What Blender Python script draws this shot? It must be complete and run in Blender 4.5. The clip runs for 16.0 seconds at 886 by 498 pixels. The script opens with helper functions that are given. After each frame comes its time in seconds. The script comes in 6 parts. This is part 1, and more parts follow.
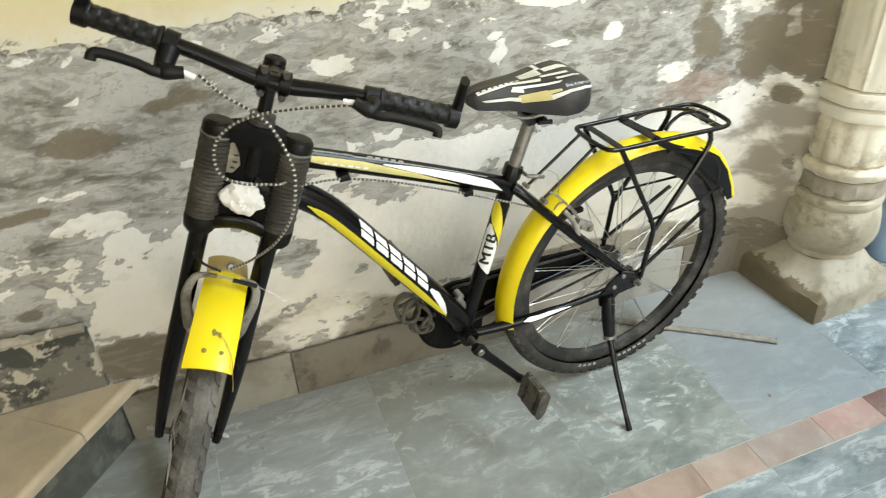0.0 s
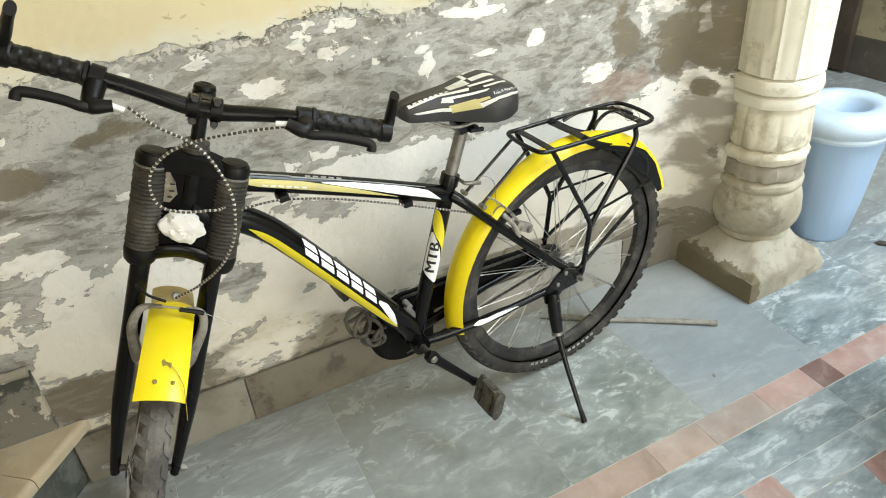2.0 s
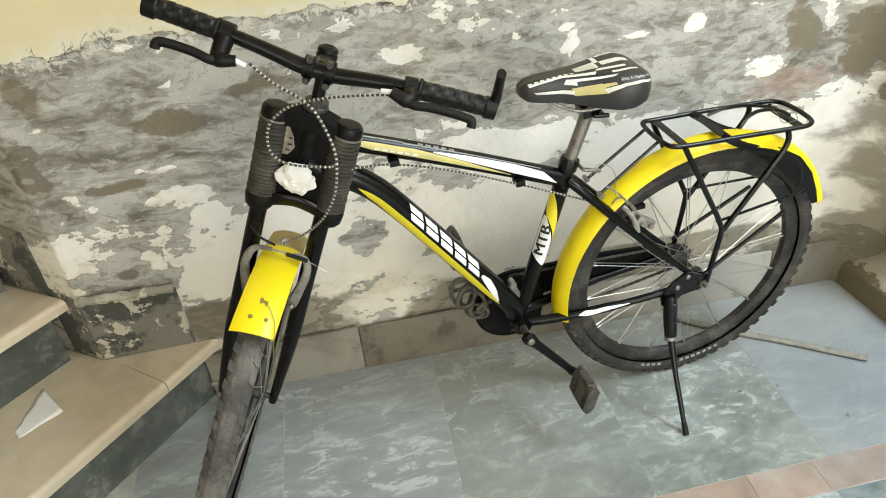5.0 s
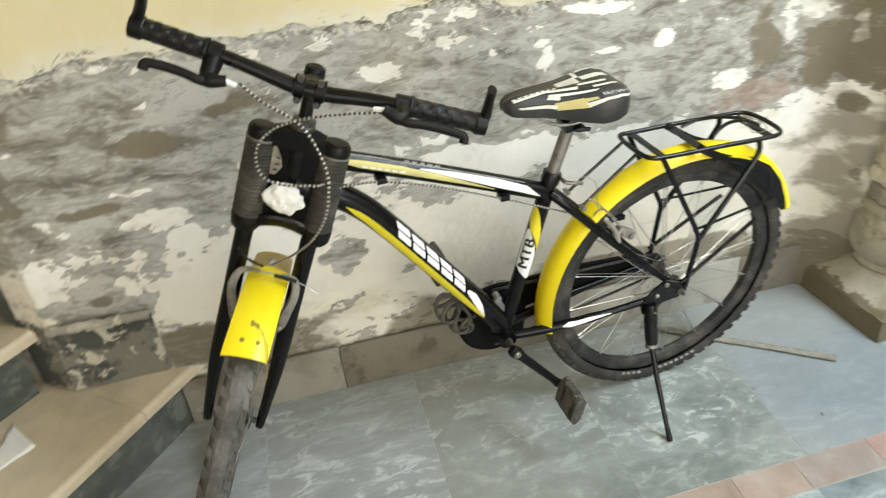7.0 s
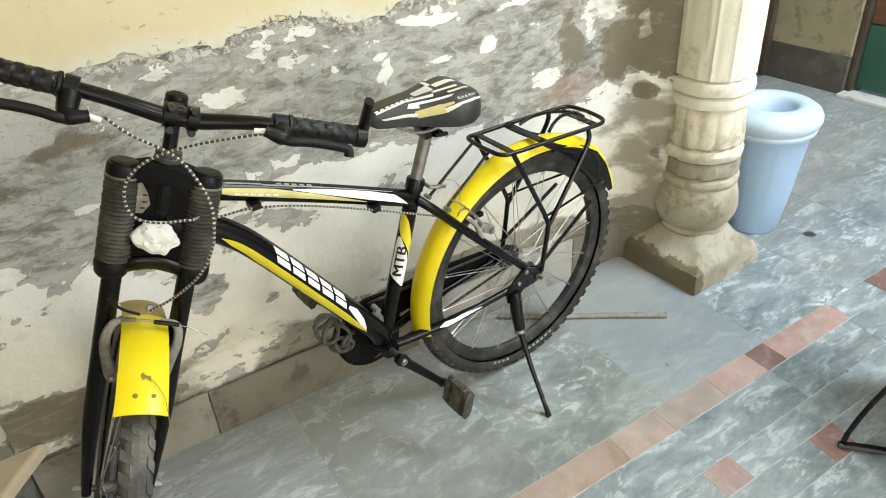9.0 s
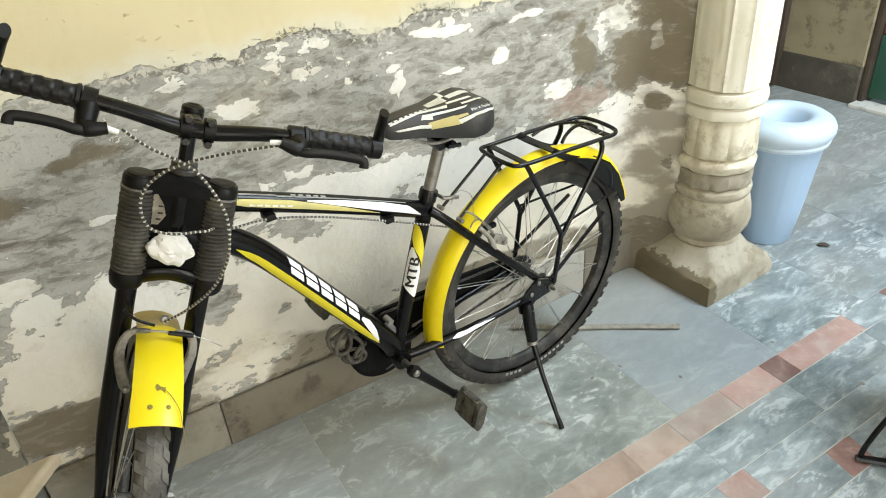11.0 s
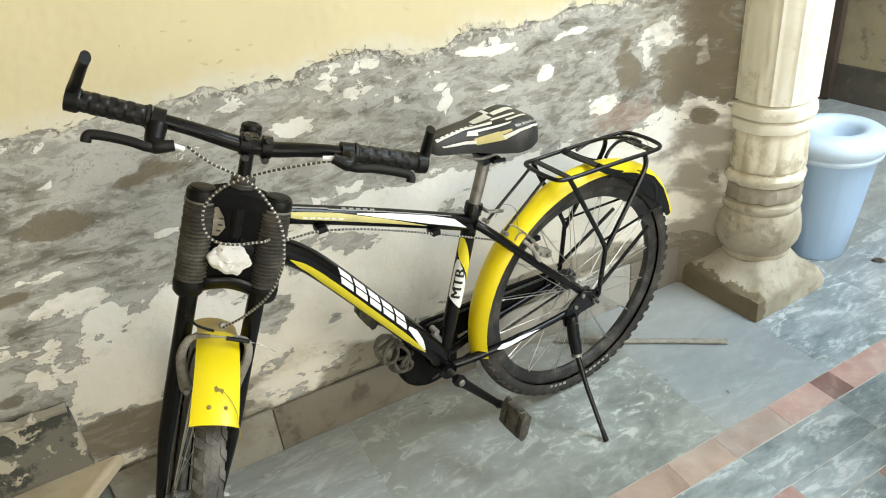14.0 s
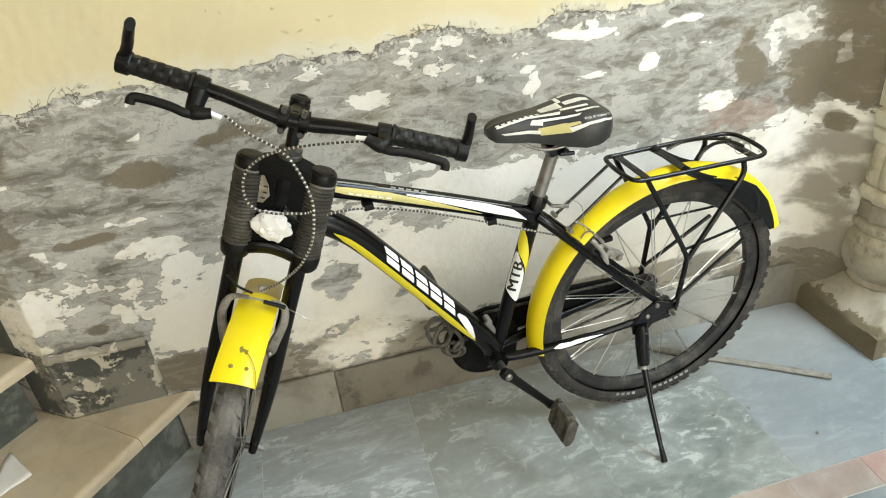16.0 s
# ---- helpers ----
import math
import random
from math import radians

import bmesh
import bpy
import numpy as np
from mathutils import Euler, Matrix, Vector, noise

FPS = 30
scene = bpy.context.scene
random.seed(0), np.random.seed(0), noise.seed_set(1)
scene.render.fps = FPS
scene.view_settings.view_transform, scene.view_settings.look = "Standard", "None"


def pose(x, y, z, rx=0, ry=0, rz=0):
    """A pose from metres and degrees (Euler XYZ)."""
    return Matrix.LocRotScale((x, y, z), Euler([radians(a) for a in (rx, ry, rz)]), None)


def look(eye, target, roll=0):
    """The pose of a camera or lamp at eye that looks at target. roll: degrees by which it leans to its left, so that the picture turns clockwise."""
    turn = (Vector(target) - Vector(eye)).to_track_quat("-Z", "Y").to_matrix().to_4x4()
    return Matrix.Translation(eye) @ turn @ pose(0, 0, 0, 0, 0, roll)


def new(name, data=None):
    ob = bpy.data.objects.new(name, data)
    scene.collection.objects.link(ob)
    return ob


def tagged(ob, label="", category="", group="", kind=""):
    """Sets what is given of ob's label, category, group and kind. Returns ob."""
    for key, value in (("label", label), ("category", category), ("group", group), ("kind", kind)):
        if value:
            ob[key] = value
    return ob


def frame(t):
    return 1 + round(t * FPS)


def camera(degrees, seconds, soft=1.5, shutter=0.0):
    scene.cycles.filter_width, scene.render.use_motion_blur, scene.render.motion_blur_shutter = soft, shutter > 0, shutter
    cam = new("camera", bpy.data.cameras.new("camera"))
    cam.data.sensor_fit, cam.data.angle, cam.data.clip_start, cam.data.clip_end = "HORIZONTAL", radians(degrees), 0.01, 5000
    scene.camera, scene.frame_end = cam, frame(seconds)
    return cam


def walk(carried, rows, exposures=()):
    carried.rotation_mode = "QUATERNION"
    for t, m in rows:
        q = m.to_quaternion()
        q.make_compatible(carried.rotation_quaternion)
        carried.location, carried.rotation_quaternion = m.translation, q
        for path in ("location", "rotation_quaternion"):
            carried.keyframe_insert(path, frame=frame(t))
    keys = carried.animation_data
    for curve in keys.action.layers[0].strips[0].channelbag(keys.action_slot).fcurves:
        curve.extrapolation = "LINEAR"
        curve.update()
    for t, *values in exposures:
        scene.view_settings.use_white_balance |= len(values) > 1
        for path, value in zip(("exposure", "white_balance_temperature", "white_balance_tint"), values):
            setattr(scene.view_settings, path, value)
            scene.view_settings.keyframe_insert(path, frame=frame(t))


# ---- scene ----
cam = camera(63.7, 16.0, 1.0, 0.5)
PATH = [
    (0, (-0.425, 0.542, 1.366), (0.197, 2.097, 0.273), -3.2),
    (0.5, (-0.443, 0.544, 1.36), (0.267, 2.087, 0.305), -4.0),
    (1, (-0.444, 0.548, 1.368), (0.249, 2.104, 0.32), -4.0),
    (1.5, (-0.428, 0.535, 1.366), (0.271, 2.093, 0.326), -4.7),
    (2, (-0.425, 0.513, 1.376), (0.332, 2.021, 0.303), -5.3),
    (2.5, (-0.426, 0.479, 1.378), (0.226, 2.088, 0.383), -6.8),
    (3, (-0.427, 0.489, 1.389), (0.238, 2.057, 0.341), -6.0),
    (3.5, (-0.373, 0.481, 1.373), (0.09, 2.063, 0.241), -7.4),
    (4, (-0.312, 0.473, 1.382), (0.064, 2.091, 0.268), -5.8),
    (4.5, (-0.283, 0.46, 1.375), (0.013, 2.094, 0.261), -6.5),
    (4.7, (-0.284, 0.462, 1.377), (-0.006, 2.105, 0.271), -6.3),
    (6.8, (-0.316, 0.466, 1.377), (0.009, 2.113, 0.29), -5.2),
    (7, (-0.35, 0.479, 1.383), (0.061, 2.115, 0.309), -5.6),
    (7.5, (-0.464, 0.515, 1.394), (0.24, 2.065, 0.342), -6.1),
    (8, (-0.519, 0.519, 1.387), (0.286, 2.013, 0.327), -4.6),
    (8.5, (-0.513, 0.531, 1.389), (0.365, 1.98, 0.326), -4.5),
    (9, (-0.505, 0.527, 1.385), (0.42, 1.945, 0.32), -4.0),
    (9.2, (-0.51, 0.54, 1.376), (0.418, 1.964, 0.323), -3.7),
    (11.5, (-0.512, 0.532, 1.394), (0.404, 1.982, 0.364), -4.5),
    (12, (-0.512, 0.522, 1.4), (0.405, 1.993, 0.401), -5.0),
    (12.5, (-0.528, 0.525, 1.396), (0.319, 2.027, 0.383), -5.4),
    (13, (-0.523, 0.515, 1.407), (0.407, 1.978, 0.409), -4.9),
    (13.5, (-0.522, 0.5, 1.401), (0.394, 1.973, 0.406), -5.3),
    (14, (-0.528, 0.495, 1.401), (0.289, 2.029, 0.411), -6.3),
    (14.5, (-0.511, 0.5, 1.395), (0.295, 2.014, 0.367), -6.3),
    (15, (-0.455, 0.497, 1.394), (0.121, 2.108, 0.36), -7.4),
    (15.5, (-0.36, 0.477, 1.391), (0.089, 2.146, 0.383), -5.4),
    (16, (-0.314, 0.454, 1.393), (0.09, 2.126, 0.373), -6.7),
]
walk(cam, [(t, look(eye, target, roll)) for t, eye, target, roll in PATH], ((0.0, 0.15, 6800, 9), (16.0, 0.15, 6800, 9)))


# ---- light: an open court beyond the column, two added fill lamps behind, soft daylight under a verandah roof ----
world = bpy.data.worlds.new("sky")
scene.world = world
world.use_nodes = True
wn, wl = world.node_tree.nodes, world.node_tree.links
sky = wn.new("ShaderNodeTexSky")
sky.sky_type, sky.sun_disc = "NISHITA", False
sky.sun_elevation, sky.sun_rotation = radians(40), radians(270)
wl.new(sky.outputs[0], wn["Background"].inputs[0])
wn["Background"].inputs[1].default_value = 0.12

sun = new("sun", bpy.data.lights.new("sun", "SUN"))
sun.data.energy, sun.data.angle, sun.data.color = 1.2, radians(12), (1.0, 0.96, 0.9)
sun.matrix_world = look((-10, 0.5, 10.9), (3.0, 0.5, 0))


def area_lamp(name, eye, target, sx, sy, watts, colour):
    lamp = new(name, bpy.data.lights.new(name, "AREA"))
    lamp.data.shape, lamp.data.size, lamp.data.size_y = "RECTANGLE", sx, sy
    lamp.data.energy, lamp.data.color = watts, colour
    lamp.matrix_world = look(eye, target)
    return lamp


area_lamp("open_court_sky", (2.2, 0.2, 2.98), (2.05, 0.3, 0.0), 1.35, 3.7, 300, (0.73, 0.865, 1.0))
# Two fill lamps added behind the camera; no such openings are known.
area_lamp("south_fill", (0.95, -1.5, 1.45), (0.5, 2.0, 0.6), 1.3, 2.5, 60, (1.0, 0.97, 0.89))
area_lamp("west_fill", (-1.15, -1.5, 1.35), (-0.5, 2.0, 0.7), 1.2, 2.3, 22, (1.0, 0.94, 0.82))

# ---- materials ----


class Mat:
    """A node material under construction."""

    def __init__(self, name, rough=0.6, metal=0.0):
        self.m = bpy.data.materials.new(name)
        self.m.use_nodes = True
        self.n, self.l = self.m.node_tree.nodes, self.m.node_tree.links
        self.b = self.n["Principled BSDF"]
        self.b.inputs["Roughness"].default_value, self.b.inputs["Metallic"].default_value = rough, metal

    def node(self, kind, **inputs):
        nd = self.n.new(kind)
        for k, v in inputs.items():
            self.put(v, nd.inputs[k.replace("_", " ")])
        return nd

    def put(self, v, socket):
        if isinstance(v, bpy.types.NodeSocket):
            self.l.new(v, socket)
        else:
            socket.default_value = v

    def place(self, scale=(1, 1, 1), world=True):
        src = self.node("ShaderNodeNewGeometry").outputs["Position"] if world else self.node("ShaderNodeTexCoord").outputs["Object"]
        mp = self.node("ShaderNodeMapping")
        self.put(src, mp.inputs["Vector"])
        mp.inputs["Scale"].default_value = scale
        return mp.outputs[0]

    def noise(self, vec, scale, detail=5.0, rough=0.6, distort=0.0):
        nd = self.node("ShaderNodeTexNoise", Vector=vec, Scale=scale, Detail=detail, Roughness=rough, Distortion=distort)
        return nd.outputs["Fac"]

    def ramp(self, fac, stops):
        nd = self.node("ShaderNodeValToRGB", Fac=fac)
        el = nd.color_ramp.elements
        while len(el) < len(stops):
            el.new(0.5)
        for e, (p, c) in zip(el, stops):
            e.position, e.color = p, (*c, 1) if len(c) == 3 else c
        return nd.outputs["Color"]

    def math(self, op, a, b=0.0, clamp=False):
        nd = self.n.new("ShaderNodeMath")
        nd.operation, nd.use_clamp = op, clamp
        self.put(a, nd.inputs[0])
        self.put(b, nd.inputs[1])
        return nd.outputs[0]

    def step(self, v, lo, hi):
        nd = self.node("ShaderNodeMapRange", Value=v)
        nd.inputs["From Min"].default_value, nd.inputs["From Max"].default_value = lo, hi
        nd.interpolation_type = "SMOOTHSTEP"
        return nd.outputs[0]

    def mix(self, fac, a, b, kind="MIX"):
        nd = self.n.new("ShaderNodeMix")
        nd.data_type, nd.blend_type = "RGBA", kind
        self.put(fac, nd.inputs["Factor"])
        for v, i in ((a, 6), (b, 7)):
            self.put((*v, 1) if isinstance(v, tuple) and len(v) == 3 else v, nd.inputs[i])
        return nd.outputs[2]

    def bump(self, height, strength=0.3, distance=0.002):
        nd = self.node("ShaderNodeBump", Height=height, Strength=strength, Distance=distance)
        self.l.new(nd.outputs[0], self.b.inputs["Normal"])

    def colour(self, c):
        self.put((*c, 1) if isinstance(c, tuple) and len(c) == 3 else c, self.b.inputs["Base Color"])

    def rough(self, r):
        self.put(r, self.b.inputs["Roughness"])


def worn(name, c, c2, rough=0.5, metal=0.0, big=8.0, fine=140.0, bump=0.15, lo=0.4, hi=0.68, rough2=None, spec=0.5):
    """A plain surface with blotches of c2 and fine grain."""
    k = Mat(name, rough, metal)
    v = k.place(world=False)
    a, f = k.noise(v, big, 6.0, 0.65), k.noise(v, fine, 3.0, 0.6)
    m = k.step(k.math("ADD", a, k.math("MULTIPLY", k.math("SUBTRACT", f, 0.5), 0.25)), lo, hi)
    k.colour(k.mix(m, c, c2))
    if rough2 is not None:
        k.rough(k.math("ADD", rough, k.math("MULTIPLY", m, rough2 - rough)))
    k.bump(f, bump, 0.001)
    k.b.inputs["Specular IOR Level"].default_value = spec
    return k.m


BLACK_PAINT = worn("black_enamel", (0.003, 0.003, 0.0033), (0.012, 0.011, 0.0095), 0.24, 0.0, 9.0, 160.0, 0.03, 0.55, 0.85, 0.45, 0.28)
BLACK_STEEL = worn("black_rack_paint", (0.003, 0.003, 0.0033), (0.012, 0.011, 0.01), 0.26, 0.0, 14.0, 200.0, 0.05, 0.55, 0.85, 0.5, 0.4)
BLACK_PLASTIC = worn("black_plastic", (0.004, 0.004, 0.004), (0.016, 0.015, 0.013), 0.42, 0.0, 20.0, 220.0, 0.12, 0.55, 0.85, 0.65, 0.25)
GRIP_RUBBER = worn("grip_rubber", (0.005, 0.005, 0.005), (0.018, 0.017, 0.015), 0.45, 0.0, 30.0, 260.0, 0.2, 0.5, 0.8, 0.6, 0.35)
MATT_BLACK = worn("matt_black_casting", (0.004, 0.004, 0.004), (0.012, 0.011, 0.01), 0.75, 0.0, 18.0, 200.0, 0.15, 0.5, 0.8, None, 0.15)
BOOT_RUBBER = worn("dusty_boot_rubber", (0.035, 0.032, 0.026), (0.105, 0.096, 0.078), 0.7, 0.0, 18.0, 200.0, 0.2, 0.4, 0.72)
TYRE_RUBBER = worn("tyre_rubber", (0.026, 0.024, 0.021), (0.095, 0.087, 0.072), 0.85, 0.0, 10.0, 180.0, 0.25, 0.45, 0.75)
TYRE_DUSTY = worn("dusty_tyre_rubber", (0.06, 0.056, 0.05), (0.155, 0.145, 0.128), 0.9, 0.0, 10.0, 180.0, 0.25, 0.4, 0.7)
RIM_BLACK = worn("dusty_rim_paint", (0.016, 0.0155, 0.015), (0.1, 0.092, 0.075), 0.5, 0.1, 12.0, 160.0, 0.15, 0.42, 0.72)
STEEL = worn("dull_steel", (0.36, 0.35, 0.33), (0.2, 0.18, 0.15), 0.38, 0.85, 30.0, 240.0, 0.1)
SPOKE_STEEL = worn("spoke_steel", (0.55, 0.55, 0.54), (0.34, 0.32, 0.29), 0.3, 0.9, 20.0, 240.0, 0.03)
POST_STEEL = worn("seat_post_steel", (0.3, 0.29, 0.27), (0.18, 0.17, 0.15), 0.42, 0.7, 25.0, 200.0, 0.08)
CRANK_GREY = worn("grimy_crank", (0.022, 0.021, 0.02), (0.1, 0.09, 0.075), 0.5, 0.2, 22.0, 200.0, 0.2, 0.42, 0.7)
PEDAL_PLASTIC = worn("dusty_pedal_plastic", (0.04, 0.037, 0.03), (0.13, 0.12, 0.095), 0.75, 0.0, 18.0, 160.0, 0.2, 0.35, 0.65)
BRAKE_ALLOY = worn("brake_alloy", (0.34, 0.32, 0.275), (0.17, 0.155, 0.13), 0.5, 0.35, 30.0, 200.0, 0.15)
YELLOW = worn("yellow_fender_plastic", (0.86, 0.68, 0.012), (0.76, 0.56, 0.01), 0.33, 0.0, 6.0, 240.0, 0.03, 0.55, 0.85, 0.5)
YELLOW_DUST = worn("dust_covered_yellow_plastic", (0.55, 0.42, 0.13), (0.42, 0.34, 0.17), 0.7, 0.0, 12.0, 160.0, 0.1)
OLIVE_DIRT = worn("olive_dirt", (0.3, 0.235, 0.03), (0.2, 0.16, 0.04), 0.6, 0.0, 60.0, 240.0, 0.05)
DECAL_YELLOW = worn("decal_yellow", (0.78, 0.66, 0.03), (0.66, 0.56, 0.06), 0.35, 0.0, 12.0, 240.0, 0.02, 0.5, 0.85)
DECAL_PALE = worn("decal_pale_yellow", (0.62, 0.55, 0.2), (0.5, 0.45, 0.2), 0.45, 0.0, 14.0, 240.0, 0.02, 0.45, 0.8)
DECAL_WHITE = worn("decal_white", (0.82, 0.82, 0.8), (0.66, 0.65, 0.62), 0.4, 0.0, 14.0, 240.0, 0.02, 0.5, 0.85)
DECAL_GREY = worn("decal_grey", (0.3, 0.31, 0.29), (0.18, 0.18, 0.17), 0.45, 0.0, 25.0, 240.0, 0.02)
DECAL_BLACK = worn("decal_black", (0.01, 0.01, 0.01), (0.02, 0.02, 0.02), 0.4, 0.0, 14.0, 240.0, 0.02)
SADDLE_BLACK = worn("saddle_vinyl", (0.018, 0.018, 0.018), (0.05, 0.046, 0.04), 0.42, 0.0, 16.0, 260.0, 0.12, 0.45, 0.8, 0.6)
SADDLE_WHITE = worn("saddle_white_print", (0.72, 0.72, 0.66), (0.52, 0.5, 0.43), 0.45, 0.0, 16.0, 260.0, 0.08)
SADDLE_YELLOW = worn("saddle_yellow_print", (0.56, 0.48, 0.19), (0.45, 0.38, 0.16), 0.45, 0.0, 16.0, 260.0, 0.08)
CABLE_WHITE = worn("cable_white", (0.62, 0.6, 0.52), (0.42, 0.4, 0.34), 0.55, 0.0, 40.0, 300.0, 0.05)
CABLE_DARK = worn("cable_dark", (0.035, 0.033, 0.03), (0.08, 0.075, 0.06), 0.6, 0.0, 40.0, 300.0, 0.05)
PAPER = worn("white_paper", (0.82, 0.81, 0.78), (0.7, 0.69, 0.65), 0.8, 0.0, 12.0, 120.0, 0.1, 0.5, 0.9)
BIN_BLUE = worn("pale_blue_plastic", (0.36, 0.50, 0.68), (0.3, 0.43, 0.6), 0.42, 0.0, 5.0, 120.0, 0.05, 0.5, 0.85)
BIN_LID = worn("pale_blue_lid_plastic", (0.54, 0.655, 0.77), (0.46, 0.57, 0.68), 0.45, 0.0, 7.0, 120.0, 0.06, 0.5, 0.8)
WIRE = worn("galvanised_wire", (0.6, 0.6, 0.58), (0.4, 0.4, 0.38), 0.4, 0.7, 20.0, 200.0, 0.05)
WOOD_ROD = worn("grey_weathered_rod", (0.3, 0.285, 0.245), (0.19, 0.175, 0.145), 0.8, 0.0, 30.0, 200.0, 0.3)


def plaster_wall():
    """Cream paint over lime wash over grey cement, by the layers stored on the mesh."""
    k = Mat("peeling_plaster", 0.85)
    v, vs = k.place(), k.place((1.0, 1.0, 1.7))
    at = k.node("ShaderNodeAttribute")
    at.attribute_name = "layers"
    sep = k.node("ShaderNodeSeparateColor", Color=at.outputs["Color"])
    paint, lime, dark = sep.outputs[0], sep.outputs[1], sep.outputs[2]

    def mul(a, b):
        return k.math("MULTIPLY", a, b)

    def off(n, amount):
        return mul(k.math("SUBTRACT", n, 0.5), amount)

    vl = k.place((1.0, 1.0, 2.7))
    f1, f2, f3 = k.noise(vs, 22.0, 8.0, 0.64, 0.5), k.noise(v, 85.0, 6.0, 0.66, 0.3), k.noise(v, 420.0, 3.0, 0.6)
    rag = k.math("ADD", off(f1, 0.8), off(f2, 0.16))
    big, mid, chip = k.noise(vl, 4.2, 6.0, 0.58, 0.9), k.noise(vl, 13.0, 6.0, 0.58, 0.8), k.noise(vs, 26.0, 7.0, 0.62, 0.4)
    coat = k.math("ADD", k.math("ADD", mul(big, 0.5), mul(mid, 0.5)), off(f2, 0.05))
    cement = k.ramp(coat, [(0.39, (0.15, 0.139, 0.112)), (0.415, (0.23, 0.219, 0.184)), (0.455, (0.25, 0.238, 0.202)), (0.468, (0.335, 0.323, 0.284)),
                           (0.52, (0.36, 0.348, 0.308)), (0.535, (0.45, 0.44, 0.398)), (0.62, (0.5, 0.488, 0.44))])
    cement = k.mix(mul(k.step(k.math("ADD", dark, rag), 0.46, 0.53), 0.72), cement, (0.125, 0.11, 0.082))
    patch = k.noise(vl, 9.0, 5.0, 0.56, 1.2)
    cement = k.mix(mul(k.step(k.math("ADD", patch, off(f2, 0.12)), 0.575, 0.59), 0.6), cement, (0.5, 0.49, 0.445))
    cement = k.mix(mul(k.step(k.math("ADD", patch, off(f2, 0.12)), 0.415, 0.40), 0.5), cement, (0.16, 0.147, 0.118))
    cement = k.mix(mul(k.step(k.math("ADD", f2, off(mid, 0.6)), 0.62, 0.66), 0.35), cement, (0.12, 0.11, 0.087))
    limec = k.ramp(k.math("ADD", mul(mid, 0.4), mul(big, 0.6)),
                   [(0.38, (0.7, 0.665, 0.57)), (0.46, (0.81, 0.78, 0.695)), (0.54, (0.87, 0.85, 0.785))])
    fleck = k.step(k.math("ADD", chip, off(k.noise(v, 7.0, 4.0, 0.6), 0.9)), 0.64, 0.66)
    limec = k.mix(mul(fleck, 0.34), limec, (0.34, 0.325, 0.28))
    film = k.step(k.math("ADD", k.noise(vs, 8.0, 6.0, 0.6, 0.8), off(big, 0.4)), 0.57, 0.60)
    limec = k.mix(mul(film, 0.2), limec, (0.47, 0.45, 0.395))
    limec = k.mix(mul(k.step(k.math("ADD", lime, off(f1, 0.3)), 0.6, 0.72), 0.85), limec, (0.87, 0.85, 0.79))
    height = k.node("ShaderNodeSeparateXYZ", Vector=v).outputs[2]
    ochre = mul(k.step(k.math("ADD", height, off(k.noise(v, 4.0, 5.0, 0.6), 0.5)), 0.62, 0.34), 0.42)
    limec = k.mix(ochre, limec, (0.7, 0.61, 0.42))
    ll = k.math("ADD", lime, rag)
    lm = k.step(ll, 0.492, 0.512)
    half = mul(k.step(ll, 0.37, 0.40), 0.42)
    col = k.mix(half, cement, (0.46, 0.445, 0.395))
    col = k.mix(lm, col, limec)
    lip = mul(k.math("SUBTRACT", k.step(ll, 0.472, 0.49), lm), k.step(mid, 0.44, 0.56))
    col = k.mix(mul(lip, 0.4), col, (0.12, 0.108, 0.085))
    stain = mul(k.step(k.noise(v, 3.2, 5.0, 0.6), 0.5, 0.72), 0.2)
    col = k.mix(stain, col, (0.34, 0.29, 0.195))
    spot = k.node("ShaderNodeMapping", Vector=v)
    spot.inputs["Location"].default_value, spot.inputs["Scale"].default_value = (-6.84, 0, -16.2), (7.7, 0, 24.6)
    far = k.n.new("ShaderNodeVectorMath")
    far.operation = "LENGTH"
    k.put(spot.outputs[0], far.inputs[0])
    brick = k.step(k.math("ADD", far.outputs["Value"], off(f1, 3.2)), 1.0, 0.8)
    col = k.mix(mul(mul(brick, k.math("SUBTRACT", 1.0, lm)), 0.5), col, (0.34, 0.225, 0.175))
    # Brown stains, together with shade painted in beside the column.
    stain_shade = k.step(k.math("ADD", dark, off(k.noise(vs, 7.0, 6.0, 0.6, 0.5), 0.9)), 0.42, 0.68)
    col = k.mix(mul(stain_shade, 0.78), col, (0.19, 0.157, 0.103))
    cream = k.mix(k.step(k.noise(v, 4.0, 5.0, 0.6), 0.42, 0.75), (0.69, 0.60, 0.37), (0.655, 0.565, 0.345))
    cream = k.mix(mul(k.step(k.noise(v, 46.0, 4.0, 0.6), 0.725, 0.745), 0.6), cream, (0.38, 0.32, 0.21))
    edge = k.math("ADD", paint, mul(rag, 0.55))
    pm = k.step(edge, 0.49, 0.51)
    fade = mul(k.step(edge, 1.0, 0.5), k.step(k.noise(v, 7.0, 6.0, 0.65), 0.36, 0.54))
    col = k.mix(pm, col, k.mix(mul(fade, 0.8), cream, (0.7, 0.675, 0.56)))
    rim = mul(k.math("SUBTRACT", k.step(edge, 0.455, 0.49), pm), k.step(k.noise(v, 40.0, 3.0, 0.6), 0.44, 0.52))
    col = k.mix(mul(rim, 0.6), col, (0.1, 0.088, 0.066))
    crumbs = mul(k.step(k.math("ADD", k.noise(v, 62.0, 5.0, 0.62, 0.5), off(f1, 0.5)), 0.52, 0.55), mul(k.step(edge, 0.2, 0.36), k.math("SUBTRACT", 1.0, pm)))
    col = k.mix(mul(crumbs, 0.7), col, (0.68, 0.65, 0.56))
    ridge = k.math("ABSOLUTE", k.math("SUBTRACT", k.noise(v, 24.0, 5.0, 0.6, 0.5), 0.5))
